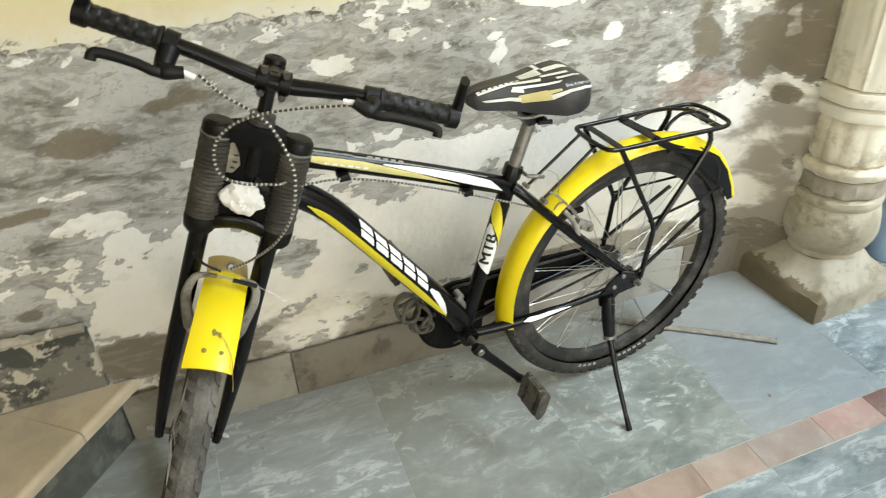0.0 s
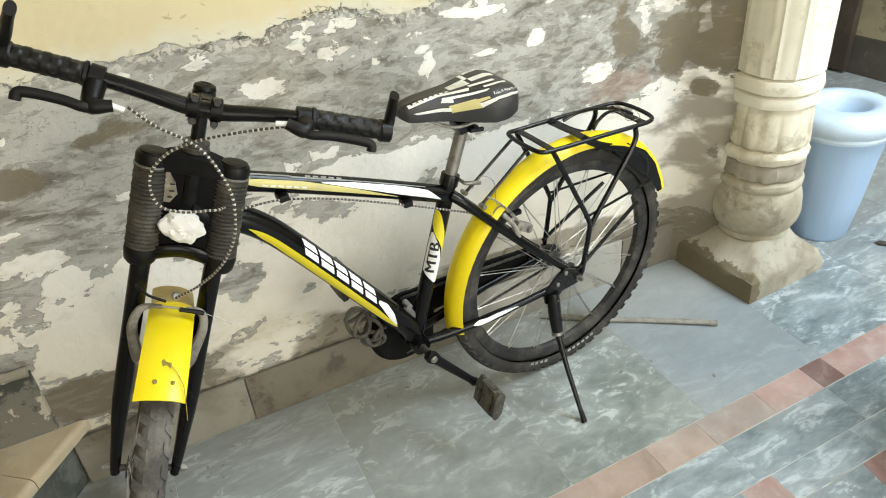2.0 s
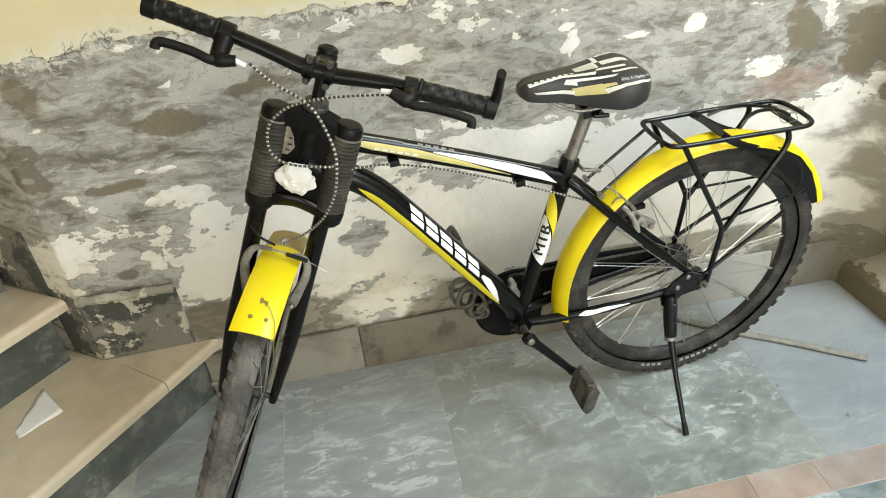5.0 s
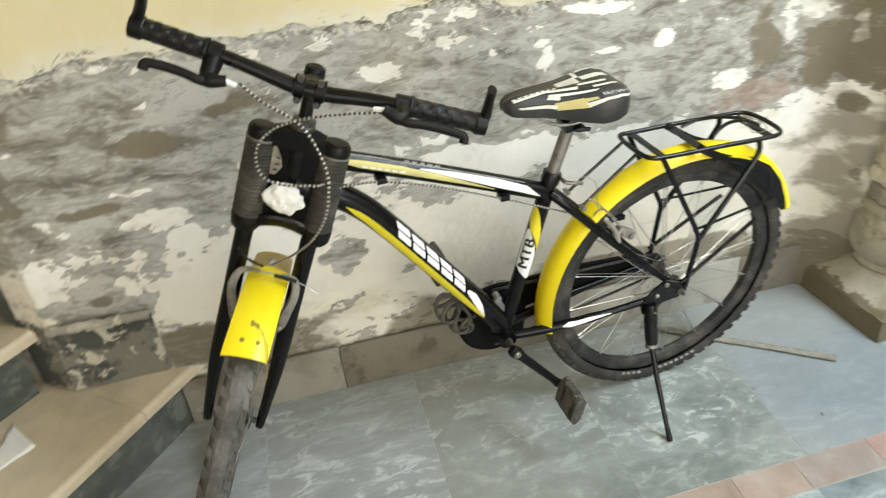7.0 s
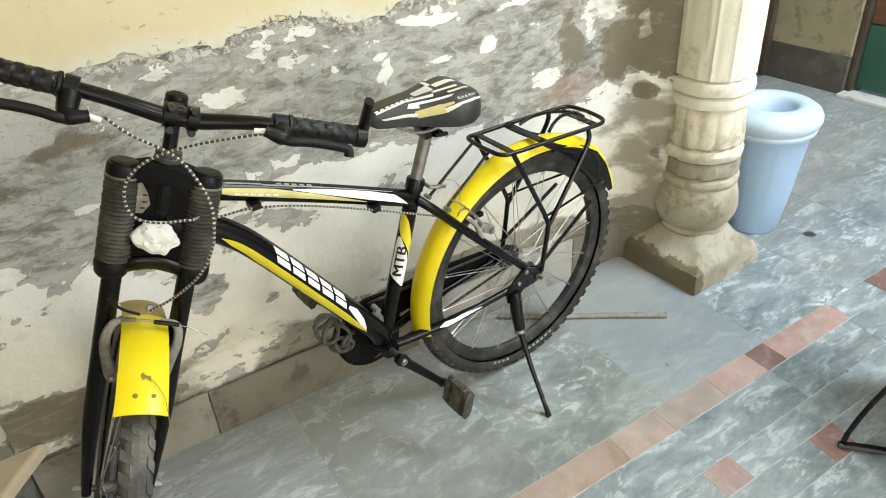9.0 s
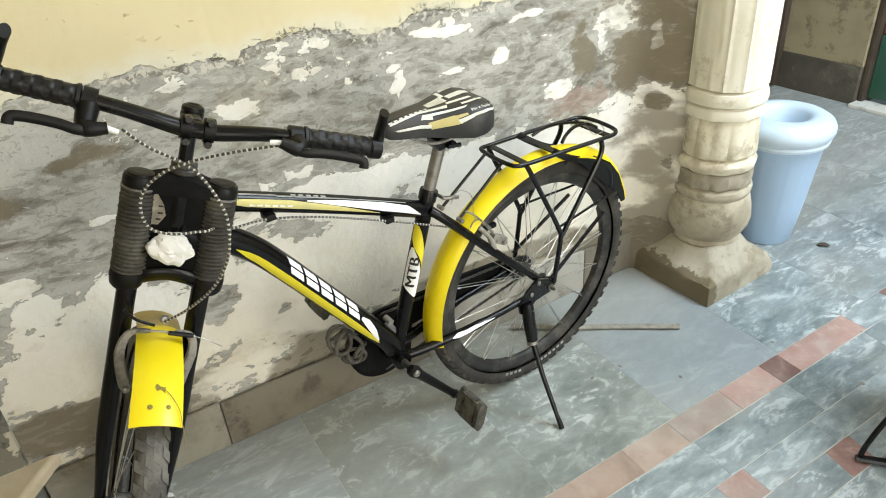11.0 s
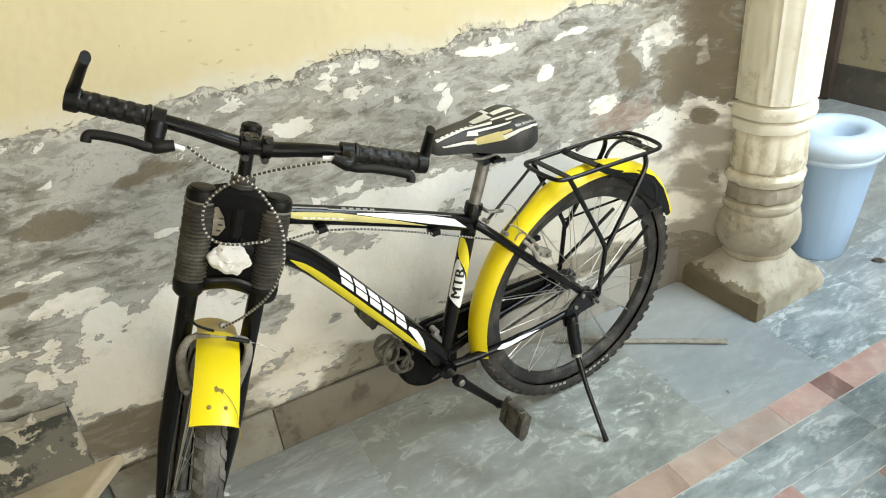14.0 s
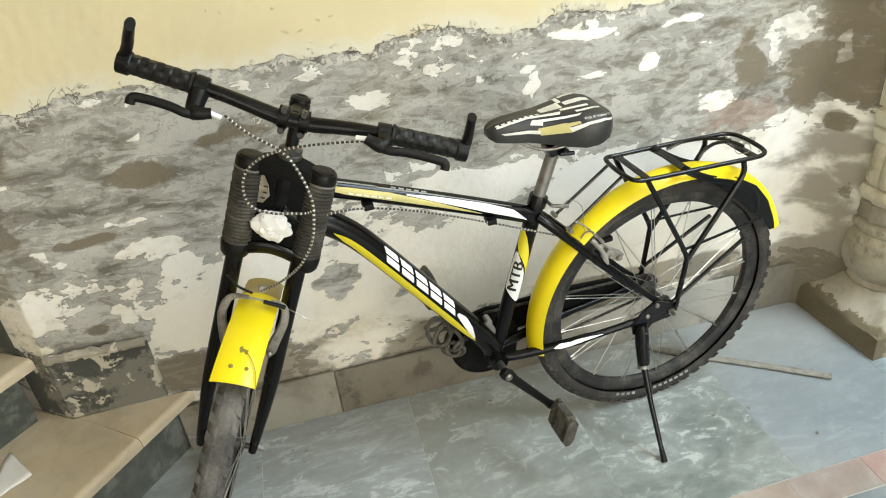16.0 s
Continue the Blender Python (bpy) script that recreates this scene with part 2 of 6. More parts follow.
    band = mul(k.step(edge, 0.26, 0.42), k.step(edge, 0.72, 0.55))
    curl = mul(mul(k.step(ridge, 0.022, 0.009), band), k.step(k.noise(v, 16.0, 3.0, 0.6), 0.47, 0.55))
    col = k.mix(mul(curl, 0.7), col, (0.07, 0.06, 0.045))
    k.colour(col)
    h = k.math("ADD", k.math("ADD", mul(pm, 1.2), mul(lm, 0.8)),
               k.math("ADD", mul(f2, k.math("SUBTRACT", 0.8, mul(pm, 0.7))), k.math("SUBTRACT", mul(f3, 0.2), mul(curl, 0.8))))
    k.bump(h, 0.8, 0.003)
    return k.m


def flaking(name, c, c2, pale, soft=1.0, size=1.0, bare=0.535):
    """Old paint in ragged dark and pale flakes."""
    k = Mat(name, 0.8)
    v = k.place()
    a, b, f = k.noise(v, 9.0 * size, 8.0, 0.66, 0.5), k.noise(v, 22.0 * size, 7.0, 0.64, 0.3), k.noise(v, 120.0, 4.0, 0.6)
    col = k.mix(k.step(k.math("ADD", a, k.math("MULTIPLY", k.math("SUBTRACT", f, 0.5), 0.15)), 0.5 - 0.04 / soft, 0.5 + 0.04 / soft), c, c2)
    m = k.step(k.math("ADD", k.math("MULTIPLY", b, 0.6), k.math("MULTIPLY", k.noise(v, 6.0, 5.0, 0.6), 0.4)), bare, bare + 0.015 + 0.04 * (1 - soft))
    k.colour(k.mix(m, col, pale))
    k.bump(k.math("ADD", m, k.math("MULTIPLY", f, 0.5)), 0.6, 0.003)
    return k.m


def plain_plaster(name, c, c2, dirt, big=1.6):
    k = Mat(name, 0.88)
    v = k.place()
    a, b, f = k.noise(v, big, 6.0, 0.65, 0.4), k.noise(v, 9.0, 7.0, 0.7), k.noise(v, 160.0, 4.0, 0.6)
    col = k.mix(k.step(a, 0.4, 0.65), c, c2)
    col = k.mix(k.math("MULTIPLY", k.step(b, 0.54, 0.64), 0.7), col, dirt)
    k.colour(col)
    k.bump(k.math("ADD", k.math("MULTIPLY", f, 0.4), b), 0.4, 0.003)
    return k.m


def stained_shaded_stone():
    """Pale dusty stone with a ragged brown stain, and shade painted in, low on the side that faces the bicycle."""
    k = Mat("stained_shaded_plinth", 0.88)
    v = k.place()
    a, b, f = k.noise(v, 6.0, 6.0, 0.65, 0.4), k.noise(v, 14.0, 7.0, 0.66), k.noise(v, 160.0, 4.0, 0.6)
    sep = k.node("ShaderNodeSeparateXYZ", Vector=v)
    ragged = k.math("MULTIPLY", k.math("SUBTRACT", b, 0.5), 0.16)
    # Face turned from the court: its stain and its shade share this brown.
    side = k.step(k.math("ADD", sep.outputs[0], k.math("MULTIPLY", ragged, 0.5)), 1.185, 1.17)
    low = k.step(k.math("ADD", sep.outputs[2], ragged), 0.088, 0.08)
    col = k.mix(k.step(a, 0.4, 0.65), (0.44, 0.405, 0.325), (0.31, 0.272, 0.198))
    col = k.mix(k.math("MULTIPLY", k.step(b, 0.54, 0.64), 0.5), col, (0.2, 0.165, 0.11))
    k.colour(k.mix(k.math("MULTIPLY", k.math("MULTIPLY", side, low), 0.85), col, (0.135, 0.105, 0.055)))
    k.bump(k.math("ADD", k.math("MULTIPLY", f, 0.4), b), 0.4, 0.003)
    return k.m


def marble(name, ramp_stops, vein, rough=0.3, stretch=(1, 1, 1), silt=0.0, dusty=0.5, veins=0.6, coarse=9.0):
    """Cloudy veined stone; each slab turns and shifts its own pattern and shows its own share of veins."""
    k = Mat(name, rough)
    geo = k.node("ShaderNodeNewGeometry").outputs["Position"]
    rnd = k.node("ShaderNodeObjectInfo").outputs["Random"]
    own = k.math("FRACT", k.math("MULTIPLY", rnd, 7.31))
    shift = k.node("ShaderNodeCombineXYZ", X=k.math("MULTIPLY", rnd, 37.0), Y=k.math("MULTIPLY", rnd, 91.0), Z=k.math("MULTIPLY", rnd, 13.0))
    add = k.n.new("ShaderNodeVectorMath")
    k.put(geo, add.inputs[0])
    k.put(shift.outputs[0], add.inputs[1])
    rot = k.node("ShaderNodeMapping", Vector=add.outputs[0])
    rot.inputs["Scale"].default_value = stretch
    spin = k.node("ShaderNodeCombineXYZ", Z=k.math("ADD", 0.1, k.math("MULTIPLY", own, 1.5)))
    k.put(spin.outputs[0], rot.inputs["Rotation"])
    v = rot.outputs[0]
    a, b, f = k.noise(v, 3.4, 7.0, 0.62, 0.9), k.noise(v, coarse, 8.0, 0.64, 1.0), k.noise(v, 70.0, 5.0, 0.65)
    streak = k.noise(v, 34.0, 6.0, 0.7, 0.6)
    base = k.ramp(k.math("ADD", k.math("MULTIPLY", a, 0.5), k.math("ADD", k.math("MULTIPLY", b, 0.34), k.math("MULTIPLY", streak, 0.16))), ramp_stops)
    calm = k.step(k.noise(v, 1.9, 3.0, 0.5), 0.40, 0.60)
    swirl = k.step(k.math("ADD", b, k.math("MULTIPLY", k.math("SUBTRACT", streak, 0.5), 0.4)), 0.53, 0.62)
    share = k.math("MULTIPLY", k.math("ADD", 0.25, k.math("MULTIPLY", own, 0.75)), k.math("ADD", 0.2, k.math("MULTIPLY", calm, 0.8)))
    base = k.mix(k.math("MULTIPLY", k.math("MULTIPLY", swirl, share), veins), base, vein)
    hs = k.node("ShaderNodeHueSaturation", Color=base, Value=k.math("ADD", 0.9, k.math("MULTIPLY", rnd, 0.22)))
    dust = k.math("MULTIPLY", k.step(k.noise(geo, 2.2, 6.0, 0.65), 0.44, 0.68), dusty)
    if silt:
        y = k.node("ShaderNodeSeparateXYZ", Vector=geo).outputs[1]
        along_wall = k.step(k.math("ADD", y, k.math("MULTIPLY", k.noise(geo, 5.0, 5.0, 0.6), 0.5)), 1.75, 2.15)
        dust = k.math("MAXIMUM", dust, k.math("MULTIPLY", along_wall, silt))
        x = k.node("ShaderNodeSeparateXYZ", Vector=geo).outputs[0]
        # Greyer and less blue towards low x.
        low_x = k.step(k.math("ADD", x, k.math("MULTIPLY", k.noise(geo, 3.0, 5.0, 0.6), 0.6)), 1.1, 0.1)
        dust = k.math("MAXIMUM", dust, k.math("MULTIPLY", low_x, 0.55))
    k.colour(k.mix(dust, hs.outputs[0], (0.33, 0.325, 0.29)))
    k.rough(k.math("ADD", rough, k.math("ADD", k.math("MULTIPLY", f, 0.18), k.math("MULTIPLY", dust, 0.6))))
    k.bump(f, 0.08, 0.001)
    return k.m


WALL = plaster_wall()
# The base colours lean blue to carry the sky's reflection on the floor.
FLOOR_GREEN = marble("grey_green_marble", [(0.36, (0.095, 0.124, 0.132)), (0.45, (0.165, 0.205, 0.218)), (0.53, (0.252, 0.298, 0.315)), (0.63, (0.385, 0.437, 0.455))], (0.64, 0.695, 0.715), 0.24, (1.0, 2.6, 1.0), 0.6, 0.4, 0.95)
FLOOR_CLOUDY = marble("cloudy_green_marble", [(0.36, (0.105, 0.128, 0.12)), (0.45, (0.172, 0.2, 0.188)), (0.53, (0.25, 0.283, 0.268)), (0.63, (0.37, 0.408, 0.388))], (0.6, 0.64, 0.62), 0.26, (1.0, 1.5, 1.0), 0.6, 0.25, 1.3, 11.0)
FLOOR_CALM = marble("plain_blue_grey_marble", [(0.3, (0.195, 0.228, 0.243)), (0.48, (0.255, 0.294, 0.313)), (0.66, (0.33, 0.374, 0.395))], (0.44, 0.485, 0.505), 0.24, (1.0, 2.0, 1.0), 0.6, 0.3, 0.35)
FLOOR_RED = marble("red_stone_strip", [(0.34, (0.24, 0.13, 0.11)), (0.48, (0.37, 0.225, 0.195)), (0.58, (0.43, 0.29, 0.255)), (0.7, (0.48, 0.365, 0.33))], (0.52, 0.43, 0.395), 0.34)
FLOOR_TAN = marble("tan_stone_strip", [(0.34, (0.26, 0.18, 0.14)), (0.48, (0.36, 0.265, 0.215)), (0.58, (0.4, 0.31, 0.26)), (0.7, (0.45, 0.375, 0.33))], (0.5, 0.43, 0.38), 0.34)
FLOOR_BROWN = marble("brown_stone_strip", [(0.34, (0.22, 0.165, 0.142)), (0.48, (0.32, 0.245, 0.213)), (0.58, (0.37, 0.3, 0.265)), (0.7, (0.42, 0.36, 0.33))], (0.46, 0.4, 0.37), 0.34)
FLOOR_DARKRED = marble("dark_red_stone", [(0.34, (0.12, 0.065, 0.055)), (0.5, (0.2, 0.115, 0.1)), (0.65, (0.32, 0.21, 0.18))], (0.5, 0.35, 0.32), 0.3)
GROUT = plain_plaster("pale_grout", (0.5, 0.49, 0.45), (0.36, 0.35, 0.31), (0.25, 0.23, 0.19), 6.0)
SKIRT = plain_plaster("dusty_beige_stone", (0.29, 0.268, 0.215), (0.19, 0.168, 0.125), (0.12, 0.1, 0.072), 4.5)
SKIRT_DARK = plain_plaster("dark_brown_stone", (0.2, 0.178, 0.135), (0.125, 0.106, 0.077), (0.09, 0.074, 0.052), 4.5)
SKIRT_PALE = plain_plaster("pale_grey_stone", (0.4, 0.38, 0.33), (0.29, 0.27, 0.225), (0.18, 0.16, 0.125), 4.5)
TREAD = marble("cream_tread_stone", [(0.3, (0.48, 0.39, 0.255)), (0.5, (0.62, 0.52, 0.365)), (0.7, (0.7, 0.61, 0.45))], (0.66, 0.575, 0.44), 0.42)
RISER = marble("dark_green_marble", [(0.34, (0.03, 0.038, 0.033)), (0.5, (0.07, 0.08, 0.069)), (0.64, (0.135, 0.145, 0.125)), (0.75, (0.24, 0.245, 0.215))], (0.2, 0.205, 0.178), 0.3, (1, 1, 1), 0.0, 0.3)
STAIR_SKIRT = flaking("flaking_painted_skirting", (0.07, 0.073, 0.062), (0.2, 0.19, 0.155), (0.54, 0.5, 0.4), 1.0, 0.8, 0.508)
LEDGE = flaking("cracked_lime_ledge", (0.3, 0.275, 0.22), (0.45, 0.415, 0.335), (0.6, 0.56, 0.46))
COLUMN_PAINT = plain_plaster("cream_column_paint", (0.8, 0.765, 0.65), (0.73, 0.69, 0.56), (0.56, 0.5, 0.38), 6.0)
COLUMN_WORN = plain_plaster("dusty_stone_base", (0.5, 0.455, 0.35), (0.36, 0.318, 0.232), (0.2, 0.168, 0.115), 7.0)
PLINTH_STAIN_SHADE = stained_shaded_stone()
COLUMN_STAINED = plain_plaster("stained_column_paint", (0.74, 0.69, 0.55), (0.52, 0.46, 0.34), (0.28, 0.235, 0.16), 11.0)
COLUMN_CHIP = plain_plaster("chipped_bare_stone", (0.36, 0.32, 0.25), (0.24, 0.21, 0.16), (0.52, 0.48, 0.38), 12.0)
# Both colours are darkened to carry the far wall's shade.
FAR_CREAM = plain_plaster("old_cream_plaster_shaded", (0.36, 0.3, 0.185), (0.28, 0.23, 0.142), (0.15, 0.122, 0.08), 2.6)
FAR_GREY = plain_plaster("old_grey_dado_shaded", (0.105, 0.092, 0.07), (0.075, 0.065, 0.049), (0.16, 0.138, 0.1), 4.0)
CEILING_WHITE = plain_plaster("whitewashed_ceiling", (0.72, 0.68, 0.58), (0.66, 0.62, 0.52), (0.56, 0.52, 0.43))
GREEN_PAINT = worn("green_door_paint", (0.03, 0.11, 0.07), (0.05, 0.13, 0.09), 0.55, 0.0, 4.0, 80.0, 0.1)
BROWN_PAINT = worn("red_brown_door_paint", (0.24, 0.11, 0.06), (0.18, 0.09, 0.05), 0.6, 0.0, 4.0, 80.0, 0.1)
DARK_WOOD = worn("dark_brown_wood", (0.055, 0.04, 0.028), (0.09, 0.065, 0.045), 0.6, 0.0, 6.0, 80.0, 0.2)
SILL_WHITE = plain_plaster("white_stone_sill", (0.74, 0.72, 0.66), (0.66, 0.64, 0.58), (0.5, 0.48, 0.42), 3.0)
COURT_GROUND = plain_plaster("courtyard_ground", (0.3, 0.29, 0.26), (0.36, 0.34, 0.3), (0.24, 0.22, 0.19), 1.0)

# ---- mesh helpers ----


def finish(me, mat, smooth=True, angle=38):
    me.materials.append(mat)
    if smooth:
        me.shade_smooth()
        me.set_sharp_from_angle(angle=radians(angle))


def part(name, bm, mat, parent=None, label="", smooth=True, angle=38):
    """Links a bmesh as one mesh object under its thing."""
    me = bpy.data.meshes.new(name)
    bmesh.ops.recalc_face_normals(bm, faces=bm.faces)
    bm.to_mesh(me)
    bm.free()
    finish(me, mat, smooth, angle)
    ob = new(name, me)
    ob.parent = parent
    return tagged(ob, label) if label else ob


def box(bm, x0, x1, y0, y1, z0, z1, bevel=0.0, m=None, seg=2):
    made = bmesh.ops.create_cube(bm, size=1.0, matrix=Matrix.Translation(((x0 + x1) / 2, (y0 + y1) / 2, (z0 + z1) / 2)) @ Matrix.Diagonal((x1 - x0, y1 - y0, z1 - z0, 1)))
    vs = made["verts"]
    if bevel:
        es = list({e for v in vs for e in v.link_edges})
        out = bmesh.ops.bevel(bm, geom=es, offset=bevel, segments=seg, affect="EDGES", profile=0.6)
        vs = list({v for f in out["faces"] for v in f.verts} | {v for v in vs if v.is_valid})
    if m is not None:
        bmesh.ops.transform(bm, matrix=m, verts=vs)
    return vs


def boxed(*a, **k):
    bm = bmesh.new()
    box(bm, *a, **k)
    return bm


def smooth_path(pts, n=6, closed=False):
    """Catmull-Rom through the points."""
    p = [Vector(q) for q in pts]
    out, cnt = [], len(p)
    for i in range(cnt if closed else cnt - 1):
        a, b, c, d = (p[(i + k) % cnt] if closed else p[min(max(i + k, 0), cnt - 1)] for k in (-1, 0, 1, 2))
        for j in range(n):
            t = j / n
            out.append(0.5 * (2 * b + (c - a) * t + (2 * a - 5 * b + 4 * c - d) * t * t + (3 * b - a - 3 * c + d) * t ** 3))
    if not closed:
        out.append(p[-1])
    return out


def tube(bm, pts, r, seg=10, closed=False, flat=(1.0, 1.0), up=None, caps=True):
    """A round or flattened tube along the points; r: one radius or one a point."""
    p = [Vector(q) for q in pts]
    n = len(p)
    rs = r if isinstance(r, (list, tuple)) else [r] * n
    tang = [((p[(i + 1) % n] - p[i - 1]) if closed else (p[min(i + 1, n - 1)] - p[max(i - 1, 0)])).normalized() for i in range(n)]
    ref = Vector(up) if up else (Vector((0, 1, 0)) if abs(tang[0].y) < 0.9 else Vector((0, 0, 1)))
    rings = []
    for i in range(n):
        side = (ref - tang[i] * ref.dot(tang[i])).normalized()
        if up is None:
            ref = side
        nrm = tang[i].cross(side)
        rings.append([bm.verts.new(p[i] + rs[i] * (math.cos(a) * flat[0] * side + math.sin(a) * flat[1] * nrm)) for a in (2 * math.pi * k / seg for k in range(seg))])
    for i in range(n if closed else n - 1):
        A, B = rings[i], rings[(i + 1) % n]
        for k in range(seg):
            bm.faces.new((A[k], A[(k + 1) % seg], B[(k + 1) % seg], B[k]))
    if caps and not closed:
        bm.faces.new(rings[0])
        bm.faces.new(rings[-1])
    return rings


def rod(pts, r, seg=10, **k):
    bm = bmesh.new()
    tube(bm, pts, r, seg, **k)
    return bm


def lathe(bm, prof, seg=32, m=None, wobble=None):
    """Turns (radius, height) pairs round z; wobble(angle, height) scales the radius."""
    rings = []
    for r, z in prof:
        ring = []
        for i in range(seg):
            a = 2 * math.pi * i / seg
            q = r * (wobble(a, z) if wobble else 1.0)
            v = Vector((q * math.cos(a), q * math.sin(a), z))
            ring.append(bm.verts.new(m @ v if m else v))
        rings.append(ring)
    for A, B in zip(rings, rings[1:]):
        for i in range(seg):
            bm.faces.new((A[i], A[(i + 1) % seg], B[(i + 1) % seg], B[i]))
    bm.faces.new(rings[0])
    bm.faces.new(rings[-1])


def lathed(prof, seg=32, m=None, wobble=None):
    bm = bmesh.new()
    lathe(bm, prof, seg, m, wobble)
    return bm


def along(a, b):
    """A pose whose z axis runs from a towards b."""
    return Matrix.Translation(a) @ (Vector(b) - Vector(a)).to_track_quat("Z", "Y").to_matrix().to_4x4()


def structure(name, bm, mat, label, smooth=False, category=""):
    return tagged(part(name, bm, mat, None, "", smooth), label, category, "", "structure")


def prism(bm, outline, z0, z1, bevel=0.0):
    """An upright prism over a plan outline."""
    lo, hi = [bm.verts.new((x, y, z0)) for x, y in outline], [bm.verts.new((x, y, z1)) for x, y in outline]
    n = len(outline)
    faces = [bm.faces.new(lo), bm.faces.new(hi)] + [bm.faces.new((lo[i], lo[(i + 1) % n], hi[(i + 1) % n], hi[i])) for i in range(n)]
    if bevel:
        bmesh.ops.bevel(bm, geom=[e for e in faces[1].edges], offset=bevel, segments=2, affect="EDGES", profile=0.5)


# ---- the verandah: walls, ceiling, floor bed ----
WALL_Y = 2.0


def blob(x, z, cx, cz, rx, rz):
    return max(0.0, 1.0 - ((x - cx) / rx) ** 2 - ((z - cz) / rz) ** 2)


LIME_SPOTS = [(-0.057, 0.88, 0.072, 0.03), (0.314, 0.838, 0.026, 0.034), (0.282, 0.87, 0.034, 0.013), (0.642, 0.846, 0.03, 0.024), (0.469, 0.836, 0.05, 0.009), (0.205, 0.873, 0.012, 0.014), (0.813, 0.708, 0.08, 0.036), (0.05, 0.651, 0.05, 0.022),
              (0.248, 0.611, 0.14, 0.045), (0.044, 0.7, 0.05, 0.012), (-0.401, 0.709, 0.055, 0.016), (-0.63, 0.96, 0.06, 0.018), (-0.56, 0.955, 0.03, 0.012), (-0.584, 0.892, 0.02, 0.008),
              (-0.886, 0.827, 0.04, 0.011), (-0.636, 0.696, 0.09, 0.016), (-0.616, 0.619, 0.09, 0.032), (-0.581, 0.561, 0.05, 0.027), (-0.867, 0.653, 0.017, 0.02), (-0.84, 0.623, 0.016, 0.011),
              (-0.727, 0.456, 0.025, 0.036), (1.04, 0.87, 0.075, 0.04), (0.985, 0.82, 0.024, 0.05), (1.06, 0.613, 0.042, 0.028), (1.157, 0.8, 0.02, 0.06), (1.165, 0.636, 0.07, 0.015)]
LIME_FIELDS = [(1.225, 0.42, 0.17, 0.21), (1.05, 0.42, 0.16, 0.2), (0.55, 0.42, 0.34, 0.18), (0.08, 0.4, 0.3, 0.17), (-0.42, 0.42, 0.16, 0.14), (-0.58, 0.38, 0.12, 0.1), (0.524, 0.6, 0.11, 0.035),
               (0.75, 0.42, 0.3, 0.2), (-0.25, 0.56, 0.1, 0.03), (0.45, 0.94, 0.08, 0.014), (0.72, 0.93, 0.08, 0.014), (0.14, 0.57, 0.2, 0.04)]
DARK_SPOTS = [(-0.6, 0.79, 0.1, 0.032), (-0.38, 0.85, 0.1, 0.025), (-0.924, 0.735, 0.06, 0.08), (-0.861, 0.891, 0.05, 0.06), (-0.754, 0.665, 0.09, 0.018), (-0.492, 0.559, 0.06, 0.014), (-0.806, 0.434, 0.05, 0.02),
              (1.08, 0.725, 0.06, 0.1), (1.188, 0.713, 0.065, 0.055), (1.18, 0.608, 0.048, 0.028), (1.2, 0.12, 0.16, 0.12), (1.24, 0.76, 0.035, 0.12), (0.05, 0.16, 0.2, 0.08), (0.3, 0.17, 0.28, 0.07), (-0.62, 0.24, 0.22, 0.09),
              (0.903, 0.8, 0.06, 0.09), (1.19, 0.92, 0.06, 0.06), (0.72, 0.2, 0.34, 0.06), (1.02, 0.16, 0.2, 0.05)]

BARE_SPOTS = [(-0.22, 0.42, 0.06, 0.07), (0.03, 0.54, 0.1, 0.05), (-0.06, 0.36, 0.05, 0.06), (-0.8, 0.43, 0.12, 0.1), (-0.62, 0.25, 0.16, 0.07), (0.3, 0.52, 0.08, 0.03), (0.62, 0.67, 0.14, 0.03),
              (0.42, 0.72, 0.12, 0.04), (1.18, 0.608, 0.05, 0.03), (1.188, 0.713, 0.07, 0.06), (1.085, 0.735, 0.07, 0.11), (1.218, 0.395, 0.04, 0.09), (1.24, 0.76, 0.04, 0.13), (1.19, 0.92, 0.06, 0.06), (1.2, 0.09, 0.4, 0.12), (0.8, 0.66, 0.2, 0.02),
              (0.95, 0.655, 0.12, 0.025), (0.08, 0.69, 0.04, 0.02)]


def fbm(x, y, z, octaves=4):
    return noise.fractal((x, y, z), 0.9, 2.1, octaves)


def ease(v, lo, hi):
    t = min(max((v - lo) / (hi - lo), 0.0), 1.0)
    return t * t * (3 - 2 * t)


